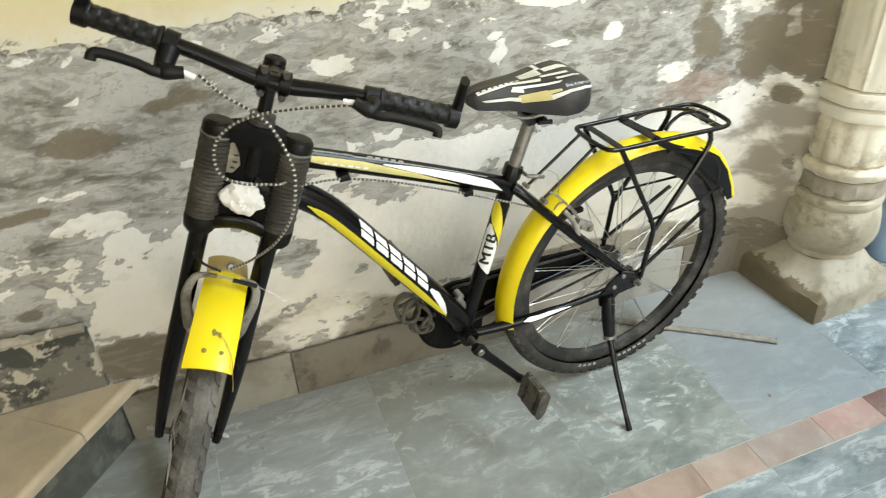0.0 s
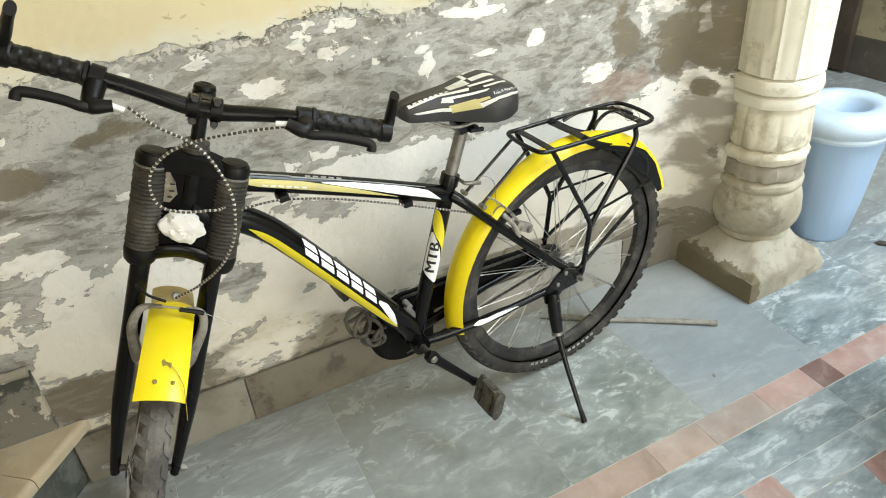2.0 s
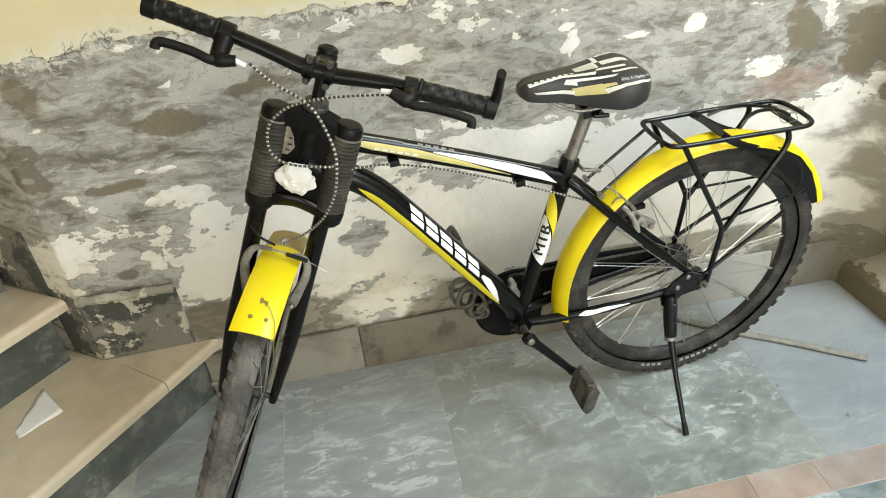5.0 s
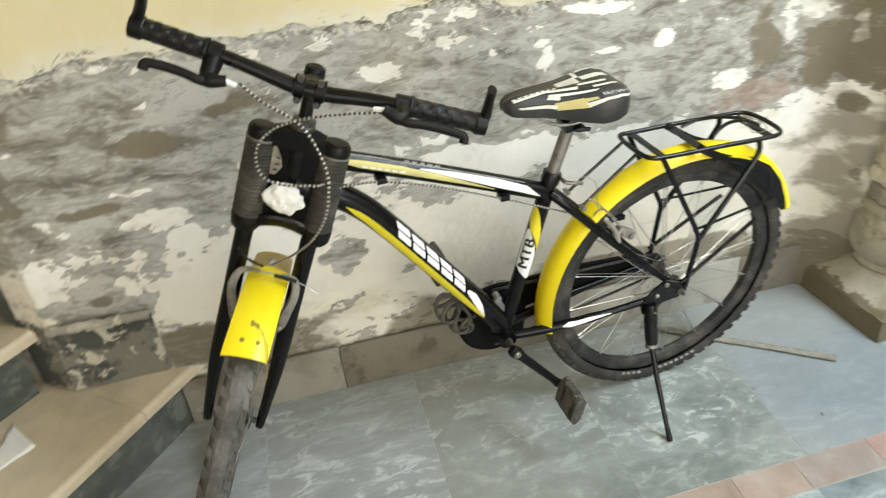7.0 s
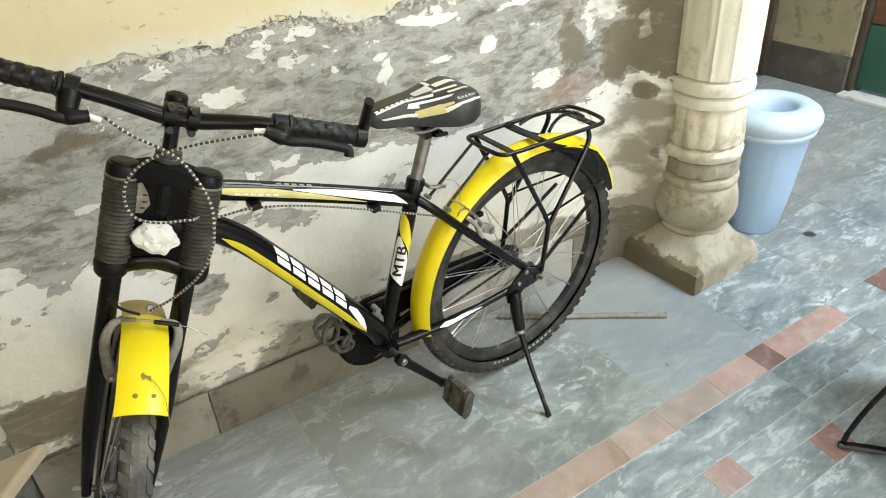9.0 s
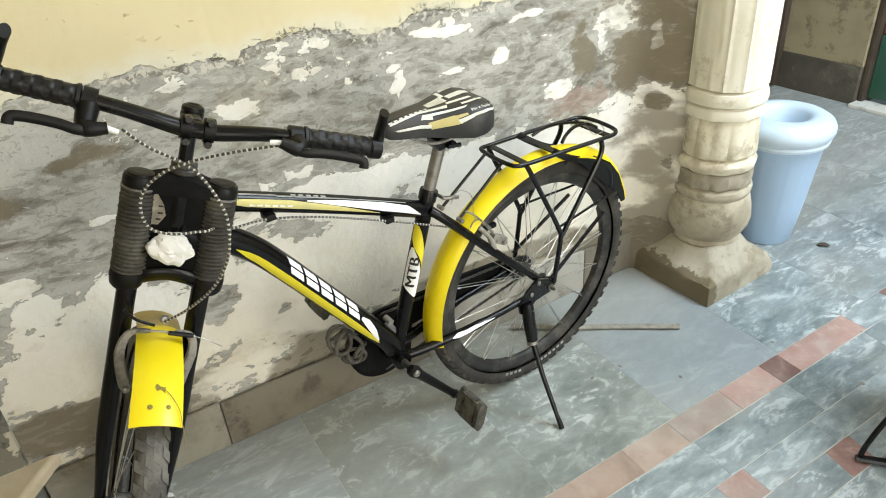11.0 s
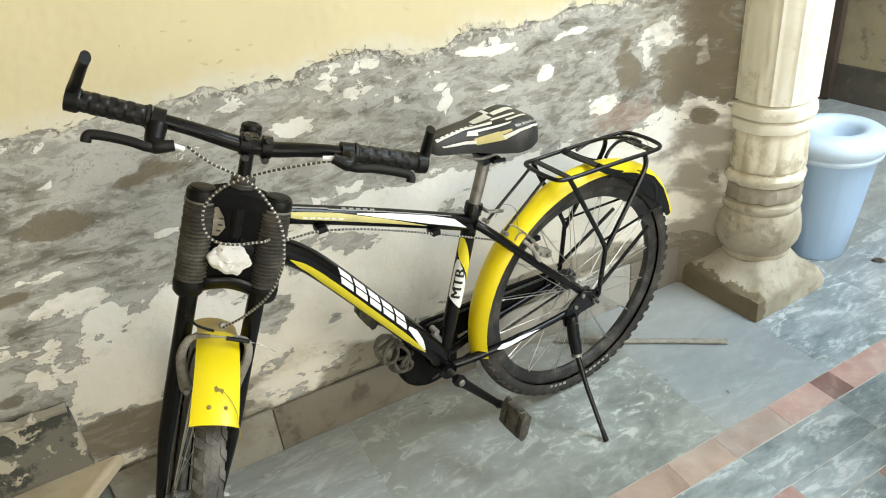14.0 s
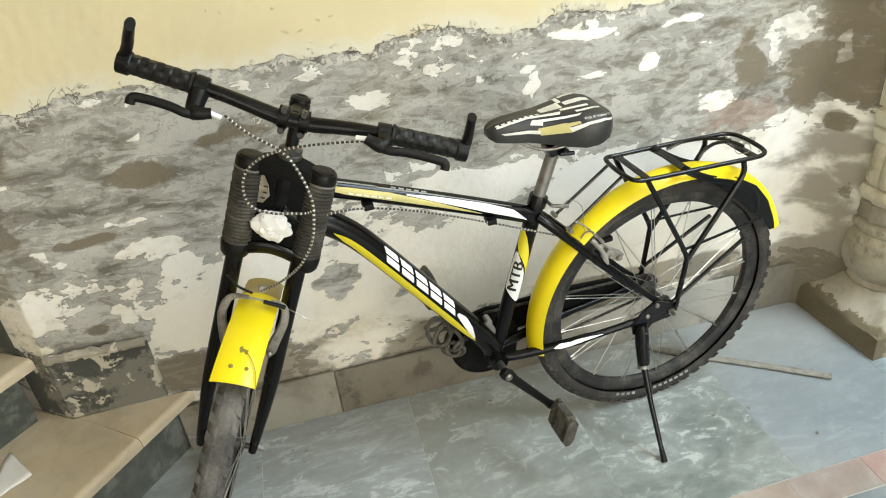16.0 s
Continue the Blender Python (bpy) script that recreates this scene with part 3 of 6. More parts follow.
def wall_layers(x, z):
    """How much cream paint, lime wash and brown darkening the wall carries at (x, z)."""
    wx, wz = x + 0.035 * fbm(x * 9, 1.3, z * 14, 3), z + 0.016 * fbm(x * 11, 8.3, z * 18, 3)
    n1, n2 = fbm(x * 5.0, 3.1, z * 10.0), fbm(x * 15.0, 7.7, z * 30.0)
    edge = 0.988 + 0.022 * noise.noise((x * 5.0, 0.4, 0.0)) + 0.016 * noise.noise((x * 21.0, 1.4, 0.0)) + (0.04 * min(0.0, x + 0.72) if x < -0.72 else 0.0)
    paint = 0.5 + (z - edge) * 9.0 - 0.9 * max(0.0, 0.02 * fbm(x * 9, 4.4, z * 9)) * 9.0
    low = 1 - ease(z + 0.05 * ease(-x, 0.0, 0.4), 0.54, 0.74)
    lime = 0.29 + 0.33 * low + 0.15 * n1 + 0.16 * n2 + max(blob(wx, wz, *s) for s in LIME_SPOTS) ** 0.6 * 0.42 + max(blob(wx, wz, *s) for s in LIME_FIELDS) * 0.42
    lime -= 0.10 * ease(-x, 0.3, 0.6) * (0.5 + 0.5 * (1 - low)) + 0.12 * (1 - ease(z, 0.12, 0.24)) + 0.45 * max(blob(wx, wz, *s) for s in BARE_SPOTS)
    lime -= 0.07 * ease(x, 0.55, 0.8) * ease(z, 0.6, 0.68)
    lime += (0.13 + 0.2 * noise.noise((x * 13.0, 9.0, z * 26.0))) * max(0.0, 1.0 - abs(z - edge + 0.03) / 0.07) * ease(x, -0.45, -0.15)
    # Terms in falling z make the wall browner towards the floor.
    # The terms at high x put the shade beside the column into this layer.
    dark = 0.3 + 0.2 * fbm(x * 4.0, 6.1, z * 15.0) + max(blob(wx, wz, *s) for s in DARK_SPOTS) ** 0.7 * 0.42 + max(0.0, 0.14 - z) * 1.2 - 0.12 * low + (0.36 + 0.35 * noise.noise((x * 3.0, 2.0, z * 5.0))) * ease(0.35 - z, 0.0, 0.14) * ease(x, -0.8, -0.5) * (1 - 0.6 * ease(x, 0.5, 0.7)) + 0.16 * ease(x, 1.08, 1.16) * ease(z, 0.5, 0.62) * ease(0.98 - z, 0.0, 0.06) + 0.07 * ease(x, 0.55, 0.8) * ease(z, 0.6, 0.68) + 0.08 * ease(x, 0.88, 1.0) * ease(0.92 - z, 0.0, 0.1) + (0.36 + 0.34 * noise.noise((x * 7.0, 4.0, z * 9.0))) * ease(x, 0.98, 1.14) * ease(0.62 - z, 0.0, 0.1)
    return min(max(paint, 0.0), 1.0), min(max(lime, 0.0), 1.0), min(max(dark, 0.0), 1.0)


def layered_sheet(name, us, zs, at_u):
    """A sheet of wall with its layers stored as an attribute; at_u(u) gives the plan point."""
    verts, cols, faces = [], [], []
    for z in zs:
        for w in us:
            x, y = at_u(w)
            p, l, d = wall_layers(w, z)
            lift = 0.0014 * (p > 0.5) + 0.0009 * (l > 0.5) + 0.0022 * noise.noise((w * 9.0, 2.0, z * 9.0)) + 0.0008 * noise.noise((w * 60.0, 5.0, z * 60.0))
            verts.append((x, y - lift, z))
            cols.append((p, l, d, 1.0))
    n = len(us)
    for j in range(len(zs) - 1):
        for i in range(n - 1):
            faces.append((j * n + i, j * n + i + 1, (j + 1) * n + i + 1, (j + 1) * n + i))
    me = bpy.data.meshes.new(name)
    me.from_pydata(verts, [], faces)
    at = me.attributes.new("layers", "FLOAT_COLOR", "POINT")
    at.data.foreach_set("color", np.array(cols, dtype=np.float32).ravel())
    finish(me, WALL, True, 60)
    return me


WALL_LEAN = 0.0516
WALL_M = Matrix.Translation((0, 2.0115, 0)) @ Matrix.Rotation(-WALL_LEAN, 4, "Z") @ Matrix.Translation((0, -WALL_Y, 0))
FOLD, BEND, CURL = -0.946, 1.07, 0.09


def wall_plan(w):
    """The wall's face: folded back over the stairs, straight behind the bicycle, curving forward into the column."""
    c, s = math.cos(WALL_LEAN), math.sin(WALL_LEAN)
    if w < FOLD:
        return FOLD * c - 0.79 * (FOLD - w), 2.0115 - FOLD * s + 0.61 * (FOLD - w)
    if w < BEND:
        return w * c, 2.0115 - w * s
    turn, a0 = 0.8, WALL_LEAN
    u = min(w - BEND, CURL)
    a, r = u / CURL * turn, CURL / turn
    x = BEND * c + r * (math.sin(a0 + a) - math.sin(a0))
    y = 2.0115 - BEND * s - r * (math.cos(a0) - math.cos(a0 + a))
    rest = max(0.0, w - BEND - CURL)
    return x + rest * math.cos(a0 + turn), y - rest * math.sin(a0 + turn)


us = [-2.546 + 0.05 * i for i in range(31)] + [-1.0 + 0.0065 * i for i in range(370)]
us = sorted({round(w, 4) for w in us})
zs = [0.0065 * i for i in range(185)] + [1.22 + 0.1 * i for i in range(19)]
wall_face = tagged(new("wall_north", layered_sheet("wall_north", us, zs, wall_plan)), "old wall with peeling cream paint over stained grey plaster, shade painted in by the column", "wall", "", "structure")
core = bmesh.new()
prism(core, [(-0.95, 2.075), (1.06, 1.975), (1.15, 1.95), (1.3, 1.83), (1.42, 1.86), (1.5, 1.95), (1.5, 2.265), (-0.95, 2.265)], 0, 3.0)
prism(core, [(-0.953, 2.077), (-0.953, 2.265), (-2.2, 3.3), (-2.2, 3.045)], 0, 3.0)
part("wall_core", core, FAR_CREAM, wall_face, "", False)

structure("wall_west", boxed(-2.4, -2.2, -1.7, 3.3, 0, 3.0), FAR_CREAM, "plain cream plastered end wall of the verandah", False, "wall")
# Unseen south wall; its openings are assumed, around the fill lamps.
bm = bmesh.new()
for x0, x1, z0, z1 in ((-2.4, -1.8, 0, 3.0), (-0.5, 0.1, 0, 3.0), (-1.8, -0.5, 2.6, 3.0), (0.1, 3.1, 2.75, 3.0)):
    box(bm, x0, x1, -1.75, -1.55, z0, z1)
structure("wall_south", bm, FAR_CREAM, "unseen cream wall closing the south side, its openings assumed", False, "wall")
bm = bmesh.new()
box(bm, -2.4, 1.5, -1.75, 2.26, 3.0, 3.16)
box(bm, -2.4, 1.298, 2.262, 3.35, 3.0, 3.16)
box(bm, 1.3, 3.35, 2.262, 4.2, 3.0, 3.16)
structure("ceiling", bm, CEILING_WHITE, "whitewashed verandah ceiling", False, "ceiling")
structure("ground", boxed(-40, 40, -40, 40, -0.14, -0.06), COURT_GROUND, "worn courtyard ground around the verandah", False, "ground")

# far wall with its door, seen past the column
FAR_X = 3.09
bm = bmesh.new()
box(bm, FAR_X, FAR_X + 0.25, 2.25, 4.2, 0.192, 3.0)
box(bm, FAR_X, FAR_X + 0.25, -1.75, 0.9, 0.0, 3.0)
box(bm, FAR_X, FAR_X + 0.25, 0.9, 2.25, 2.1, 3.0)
structure("wall_east", bm, FAR_CREAM, "far wall of old cream plaster with flaking patches, its colour darkened for shade", False, "wall")
structure("dado_east", boxed(FAR_X - 0.006, FAR_X + 0.25, 2.25, 4.2, 0.0, 0.19, 0.004), FAR_GREY, "dark grey dado along the far wall, its colour darkened for shade", False, "wall")
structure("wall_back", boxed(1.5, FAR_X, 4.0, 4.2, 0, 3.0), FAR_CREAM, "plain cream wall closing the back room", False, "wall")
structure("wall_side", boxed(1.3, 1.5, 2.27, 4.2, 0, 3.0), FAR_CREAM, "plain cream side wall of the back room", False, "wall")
door = tagged(new("door_1"), "closed door with green lower panel and brown upper panel", "door", "", "structure")
part("lower_panel", boxed(FAR_X + 0.06, FAR_X + 0.1, 0.98, 2.22, 0.03, 0.345, 0.006), GREEN_PAINT, door, "green painted lower panel")
part("upper_panel", boxed(FAR_X + 0.06, FAR_X + 0.1, 0.98, 2.22, 0.351, 2.02, 0.006), BROWN_PAINT, door, "red-brown painted upper panel")
part("door_frame", boxed(FAR_X + 0.02, FAR_X + 0.14, 2.222, 2.248, 0.0, 2.1, 0.004), DARK_WOOD, door, "dark wooden door frame")
part("door_frame", boxed(FAR_X + 0.02, FAR_X + 0.14, 0.902, 0.978, 0.0, 2.1, 0.006), DARK_WOOD, door)
structure("trim_sill", boxed(FAR_X - 0.05, FAR_X + 0.058, 0.9, 2.25, 0.0, 0.018, 0.004), SILL_WHITE, "white stone sill before the far door", True, "sill")
post = tagged(new("door_2"), "dark brown wooden door leaf against the far wall", "door", "", "structure")
part("leaf", boxed(3.04, 3.082, 2.668, 3.45, 0.012, 2.05, 0.006), DARK_WOOD, post)
part("rail", boxed(3.026, 3.0395, 2.69, 3.43, 0.95, 1.1, 0.004), DARK_WOOD, post)

# ---- staircase at the left end: winding steps ----


def stair_step(a, b, wall_pts, far_y, z0, z1, joint, label):
    """A straight step meeting the wall at a slant: stone riser below, overhanging cream tread above, split at its joint."""
    root = tagged(new("stair_step"), label, "step", "winding stairs", "structure")
    a, b = Vector(a), Vector(b)
    d = (b - a).normalized()
    inner = Vector((d.y, -d.x))
    ra, rb = a + inner * 0.042 + d * 0.035, b + inner * 0.042
    end = [(-2.19, b.y), (-2.19, far_y)]
    bm = bmesh.new()
    prism(bm, [tuple(ra), tuple(rb)] + end + wall_pts, z0, z1 - 0.031)
    part("riser", bm, RISER, root, "dark green veined marble riser", False)
    cut = a + d * joint
    for outline in ([tuple(a), tuple(cut - d * 0.0012), wall_pts[-1]], [tuple(cut + d * 0.0012), tuple(b)] + end + wall_pts):
        bm = bmesh.new()
        lo, hi = [bm.verts.new((x, y, z1 - 0.03)) for x, y in outline], [bm.verts.new((x, y, z1)) for x, y in outline]
        n = len(outline)
        top = bm.faces.new(hi)
        bm.faces.new(lo)
        for k in range(n):
            bm.faces.new((lo[k], lo[(k + 1) % n], hi[(k + 1) % n], hi[k]))
        bmesh.ops.recalc_face_normals(bm, faces=bm.faces)
        nosing = [e for e in top.edges if abs(((e.verts[0].co - e.verts[1].co).normalized()).dot(Vector((d.x, d.y, 0)))) > 0.999]
        bmesh.ops.bevel(bm, geom=nosing, offset=0.014, segments=10, affect="EDGES", profile=0.5)
        part("tread_slab", bm, TREAD, root, "cream stone tread slab", False)
    return root


stair_step((-0.648, 2.038), (-1.39, 1.22), [(-2.19, 2.995), (-0.944, 2.046), (-0.93, 2.046)], 2.99, 0.0, 0.19, 0.185, "low step with cream stone tread and dark marble riser")
stair_step((-0.978, 2.072), (-1.755, 1.30), [(-2.19, 2.99), (-1.09, 2.155)], 2.985, 0.191, 0.38, 0.25, "second step with cream tread and dark green marble riser")
stair_step((-1.09, 2.16), (-1.9, 1.55), [(-2.19, 2.985), (-1.2, 2.24)], 2.98, 0.381, 0.57, 0.3, "third step with cream tread and dark marble riser")

bm = bmesh.new()


def painted_panel(plan, lo, hi):
    """A thin painted panel on the wall between plan points, with its lower and upper heights at each."""
    rows = [[bm.verts.new((x, y, z)) for (x, y), z in zip(plan, zz)] for zz in (lo, hi)]
    back = [[bm.verts.new((x + 0.004, y + 0.013, z)) for (x, y), z in zip(plan, zz)] for zz in (lo, hi)]
    for k in range(len(plan) - 1):
        bm.faces.new((rows[0][k], rows[0][k + 1], rows[1][k + 1], rows[1][k]))
        bm.faces.new((rows[1][k], rows[1][k + 1], back[1][k + 1], back[1][k]))
    for k in (0, -1):
        bm.faces.new((rows[0][k], rows[1][k], back[1][k], back[0][k]))


painted_panel([(-0.712, 2.0385), (-0.944, 2.0505), (-1.03, 2.117)], (0.19, 0.19, 0.19), (0.368, 0.372, 0.398))
painted_panel([(-1.022, 2.1108), (-1.2, 2.2482)], (0.38, 0.38), (0.56, 0.6))
structure("trim_stair_skirting", bm, STAIR_SKIRT, "dark painted skirting above the steps, flaking to pale lime", False, "skirting")
bm = bmesh.new()
pts = [(-0.945 + 0.0116 * i, 2.047 - 0.0006 * i - 0.003 * noise.noise((i * 0.7, 0, 0)), 0.38 - 0.0003 * i + 0.004 * noise.noise((i * 0.5, 3, 0))) for i in range(21)]
tube(bm, pts, [0.0135 + 0.005 * noise.noise((i * 0.6, 7, 1)) for i in range(21)], 8, flat=(0.8, 0.9))
structure("trim_ledge", bm, LEDGE, "crumbling lime ledge over the stair skirting", True, "ledge")

# ---- column on its square plinth ----
COL = (1.318, 1.782)
column = tagged(new("column"), "ornate cream painted stone column with a worn dusty base", "column", "", "structure")
column.location = (*COL, 0)
bm = bmesh.new()
H = 0.16
rings = []
for z, h, round_ in ((0.0, H, 0.0), (0.02, H * 0.998, 0.0), (0.045, H * 0.99, 0.02), (0.066, H * 0.975, 0.05), (0.078, H * 0.95, 0.1), (0.087, H * 0.91, 0.2), (0.097, H * 0.86, 0.36), (0.108, H * 0.81, 0.55), (0.122, H * 0.76, 0.75), (0.138, H * 0.72, 0.9), (0.15, H * 0.66, 1.0)):
    ring = []
    for i in range(40):
        side, t = i // 10, (i % 10) / 10 * 2 - 1
        x, y = ((t, -1), (1, t), (-t, 1), (-1, -t))[side]
        k = 1 - round_ * (1 - 1 / math.hypot(x, y))
        x, y = x * k, y * k
        w = 1 + (0.06 * noise.noise((x * 2.2, y * 2.2, z * 14 + 3)) + 0.03 * noise.noise((x * 6, y * 6, z * 40))) * (z > 0.01)
        ring.append(bm.verts.new((x * h * w - 0.012, y * h * w - 0.006, z - (0.03 * ease(-x - y, 0.5, 1.6) * max(0.0, noise.noise((x * 3, y * 3, 5.0)) + 0.3) if z > 0.07 else 0.0))))
    rings.append(ring)
for A, B in zip(rings, rings[1:]):
    for i in range(40):
        bm.faces.new((A[i], A[(i + 1) % 40], B[(i + 1) % 40], B[i]))
bm.faces.new(rings[-1])
bm.faces.new(rings[0])
part("plinth", bm, PLINTH_STAIN_SHADE, column, "square worn stone plinth", True, 50)


def rough_ring(a, z):
    return 1 + 0.03 * noise.noise((3 * math.cos(a), 3 * math.sin(a), z * 22)) + 0.012 * noise.noise((9 * math.cos(a), 9 * math.sin(a), z * 70))


part("bulb", lathed([(0.085, 0.13), (0.104, 0.138), (0.109, 0.147), (0.107, 0.157), (0.104, 0.161), (0.115, 0.173), (0.127, 0.2), (0.1315, 0.228), (0.13, 0.256), (0.124, 0.284), (0.1165, 0.302), (0.114, 0.307), (0.1195, 0.314), (0.121, 0.324), (0.118, 0.335), (0.104, 0.345)], 72, None, rough_ring), COLUMN_WORN, column, "swelling dusty lower drum")


def chipped(a, z):
    return 1 + (0.09 if z < 0.399 else 0.04) * noise.noise((5 * math.cos(a), 5 * math.sin(a), z * 40)) - 0.02 * (math.sin(9 * a) > 0.55)


part("chipped_collar", lathed([(0.1, 0.343), (0.116, 0.35), (0.117, 0.372), (0.112, 0.392), (0.104, 0.398)], 56, None, chipped), COLUMN_CHIP, column, "chipped collar with bare stone showing")
part("torus", lathed([(0.1, 0.396), (0.113, 0.4), (0.12, 0.412), (0.121, 0.424), (0.114, 0.438), (0.104, 0.442)], 56, None, chipped), COLUMN_STAINED, column)


def petals(a, z):
    k = min(max((z - 0.44) / 0.12, 0), 1)
    return 1 + (0.07 * abs(math.sin(7 * a)) ** 0.6 - 0.05) * (1 - 0.5 * k) + 0.02 * noise.noise((7 * math.cos(a), 7 * math.sin(a), z * 50))


part("petal_band", lathed([(0.104, 0.441), (0.114, 0.452), (0.115, 0.48), (0.112, 0.51), (0.11, 0.545), (0.104, 0.569)], 120, None, petals), COLUMN_STAINED, column, "band of upright carved petals")


def octagon(a, z):
    b = (a + math.pi / 8) % (math.pi / 4) - math.pi / 8
    return 0.5 + 0.5 * math.cos(math.pi / 8) / math.cos(b) + 0.008 * noise.noise((8 * math.cos(a), 8 * math.sin(a), z * 60))


part("ring", lathed([(0.1, 0.567), (0.118, 0.572), (0.121, 0.588), (0.118, 0.602), (0.108, 0.607)], 64, None, octagon), COLUMN_PAINT, column)
part("ring", lathed([(0.106, 0.606), (0.122, 0.614), (0.125, 0.632), (0.121, 0.65), (0.106, 0.656)], 64, None, octagon), COLUMN_PAINT, column)


def facets(a, z):
    """A square shaft with ridged chamfers and shallow leaves along the faces."""
    d = (a % (math.pi / 2)) - math.pi / 4
    e = abs(d)
    r = 1.0 + 0.03 * math.exp(-((e - 0.235) / 0.045) ** 2)
    if e > 0.235:
        f = math.pi / 4 - e
        r *= 1 - 0.05 * (1 - (f / 0.55) ** 2)
        wave = 0.1 * math.sin(z * 21.0) + 0.04 * math.sin(z * 47.0)
        r += 0.022 * ease(0.09 - abs(e - 0.47 - wave), 0.0, 0.05)
    return r + 0.006 * noise.noise((8 * math.cos(a), 8 * math.sin(a), z * 30))


part("shaft", lathed([(0.1, 0.655), (0.115, 0.66)] + [(0.115 - 0.003 * i / 60, 0.668 + 0.0275 * i) for i in range(84)] + [(0.105, 2.998)], 160, None, facets), COLUMN_PAINT, column, "faceted shaft with shallow carved flutes")

# ---- dustbin ----
dustbin = tagged(new("dustbin"), "pale blue plastic dustbin with a ring-shaped open lid", "dustbin")
dustbin.location = (1.672, 1.782, 0.0)


def ribs(a, z):
    return 1 + 0.008 * ease(math.cos(6 * a), 0.12, 0.3)


part("body", lathed([(0.087, 0.0), (0.092, 0.006), (0.112, 0.15), (0.128, 0.3), (0.137, 0.375), (0.142, 0.385), (0.13, 0.386), (0.122, 0.3), (0.09, 0.012)], 120, None, ribs), BIN_BLUE, dustbin)
part("lid", lathed([(0.143, 0.374), (0.15, 0.377), (0.1525, 0.386), (0.149, 0.393), (0.156, 0.402), (0.1615, 0.416), (0.161, 0.432), (0.152, 0.449), (0.134, 0.461), (0.106, 0.467), (0.086, 0.463), (0.075, 0.452), (0.069, 0.425), (0.062, 0.405), (0.05, 0.4), (0.042, 0.418), (0.034, 0.421), (0.028, 0.404), (0.0, 0.402)], 56), BIN_LID, dustbin, "pale grey-blue lid with a round well")
part("lid_tab", boxed(-0.012, 0.01, -0.12, -0.108, 0.45, 0.457, 0.003), CRANK_GREY, dustbin, "small dark lid tab")
part("handle_lug", boxed(0.128, 0.15, -0.02, 0.02, 0.352, 0.376, 0.004), CRANK_GREY, dustbin, "dark handle lug")
part("wire_handle", rod(smooth_path([(0.135, -0.05, 0.36), (0.185, -0.055, 0.335), (0.205, -0.01, 0.31), (0.19, 0.04, 0.33), (0.138, 0.05, 0.36)], 5), 0.0022, 6), WIRE, dustbin, "thin bent wire handle")

# ---- loose things on the floor and stairs ----
bm = bmesh.new()
pts = smooth_path([(0.60, 1.925, 0.0075), (0.73, 1.815, 0.007), (0.86, 1.715, 0.007), (0.997, 1.602, 0.0075)], 4)
tube(bm, pts, 0.0085, 8, flat=(1.2, 0.8))
tagged(part("stick", bm, WOOD_ROD), "thin grey weathered stick lying on the floor", "stick")

bm = bmesh.new()
us_, vs_ = 7, 17
grid = []
for j in range(vs_):
    for i in range(us_):
        s, t = i / (us_ - 1), j / (vs_ - 1)
        torn = 0.006 * noise.noise((t * 7.0, 2.0, 0.0)) * (1 - s)
        p = Vector((-1.113, 1.838)).lerp(Vector((-1.078, 1.976)), t).lerp(Vector((-1.096, 1.816)).lerp(Vector((-1.005, 1.866)), t), s) + Vector((torn, -torn))
        grid.append(bm.verts.new((p.x, p.y, 0.1912 + 0.007 * t * s + 0.003 * (1 + noise.noise((s * 3, t * 3, 1.0))) * (0.3 + t))))
for j in range(vs_ - 1):
    for i in range(us_ - 1):
        bm.faces.new((grid[j * us_ + i], grid[j * us_ + i + 1], grid[(j + 1) * us_ + i + 1], grid[(j + 1) * us_ + i]))
ob = tagged(part("paper_scrap", bm, PAPER), "torn scrap of white paper lying on the step", "paper")
md = ob.modifiers.new("thick", "SOLIDIFY")
md.thickness, md.offset = 0.0008, 1.0

bm = bmesh.new()
rows = []
for i in range(9):
    u = i / 8
    half = 0.011 * math.sin(math.pi * u) ** 0.8 + 0.0004
    mid = Vector((1.733, 1.612)).lerp(Vector((1.759, 1.575)), u)
    side = Vector((0.82, 0.57))
    rows.append([bm.verts.new((mid.x + side.x * half * j, mid.y + side.y * half * j, 0.0022 + 0.006 * abs(j) * math.sin(math.pi * u) + 0.002 * u)) for j in (-1, 0, 1)])
for A, B in zip(rows, rows[1:]):
    for j in range(2):
        bm.faces.new((A[j], A[j + 1], B[j + 1], B[j]))
ob = tagged(part("dry_leaf", bm, DARK_WOOD), "small curled brown dry leaf on the marble floor", "leaf")
md = ob.modifiers.new("thick", "SOLIDIFY")
md.thickness = 0.0008

bm = bmesh.new()
grit = random.Random(5)
for cx, cy, n, spread in ((0.12, 1.93, 9, 0.05), (0.85, 1.42, 4, 0.08), (0.72, 1.6, 3, 0.1), (1.1, 1.4, 3, 0.06), (0.3, 1.2, 4, 0.2), (-0.45, 1.9, 8, 0.08), (1.3, 1.2, 4, 0.15)):
    for _ in range(n):
        r = grit.uniform(0.0015, 0.005)
        m = Matrix.Translation((cx + grit.gauss(0, spread), cy + grit.gauss(0, spread * 0.5), r * 0.35)) @ Matrix.Rotation(grit.uniform(0, 6.28), 4, "Z") @ Matrix.Diagonal((r * 1.6, r, r * 0.4, 1))
        bmesh.ops.create_icosphere(bm, subdivisions=1, radius=1.0, matrix=m)
tagged(part("grit", bm, WOOD_ROD, None, "", True, 20), "scattered crumbs of plaster and dry dirt on the floor", "debris", "", "stuff")

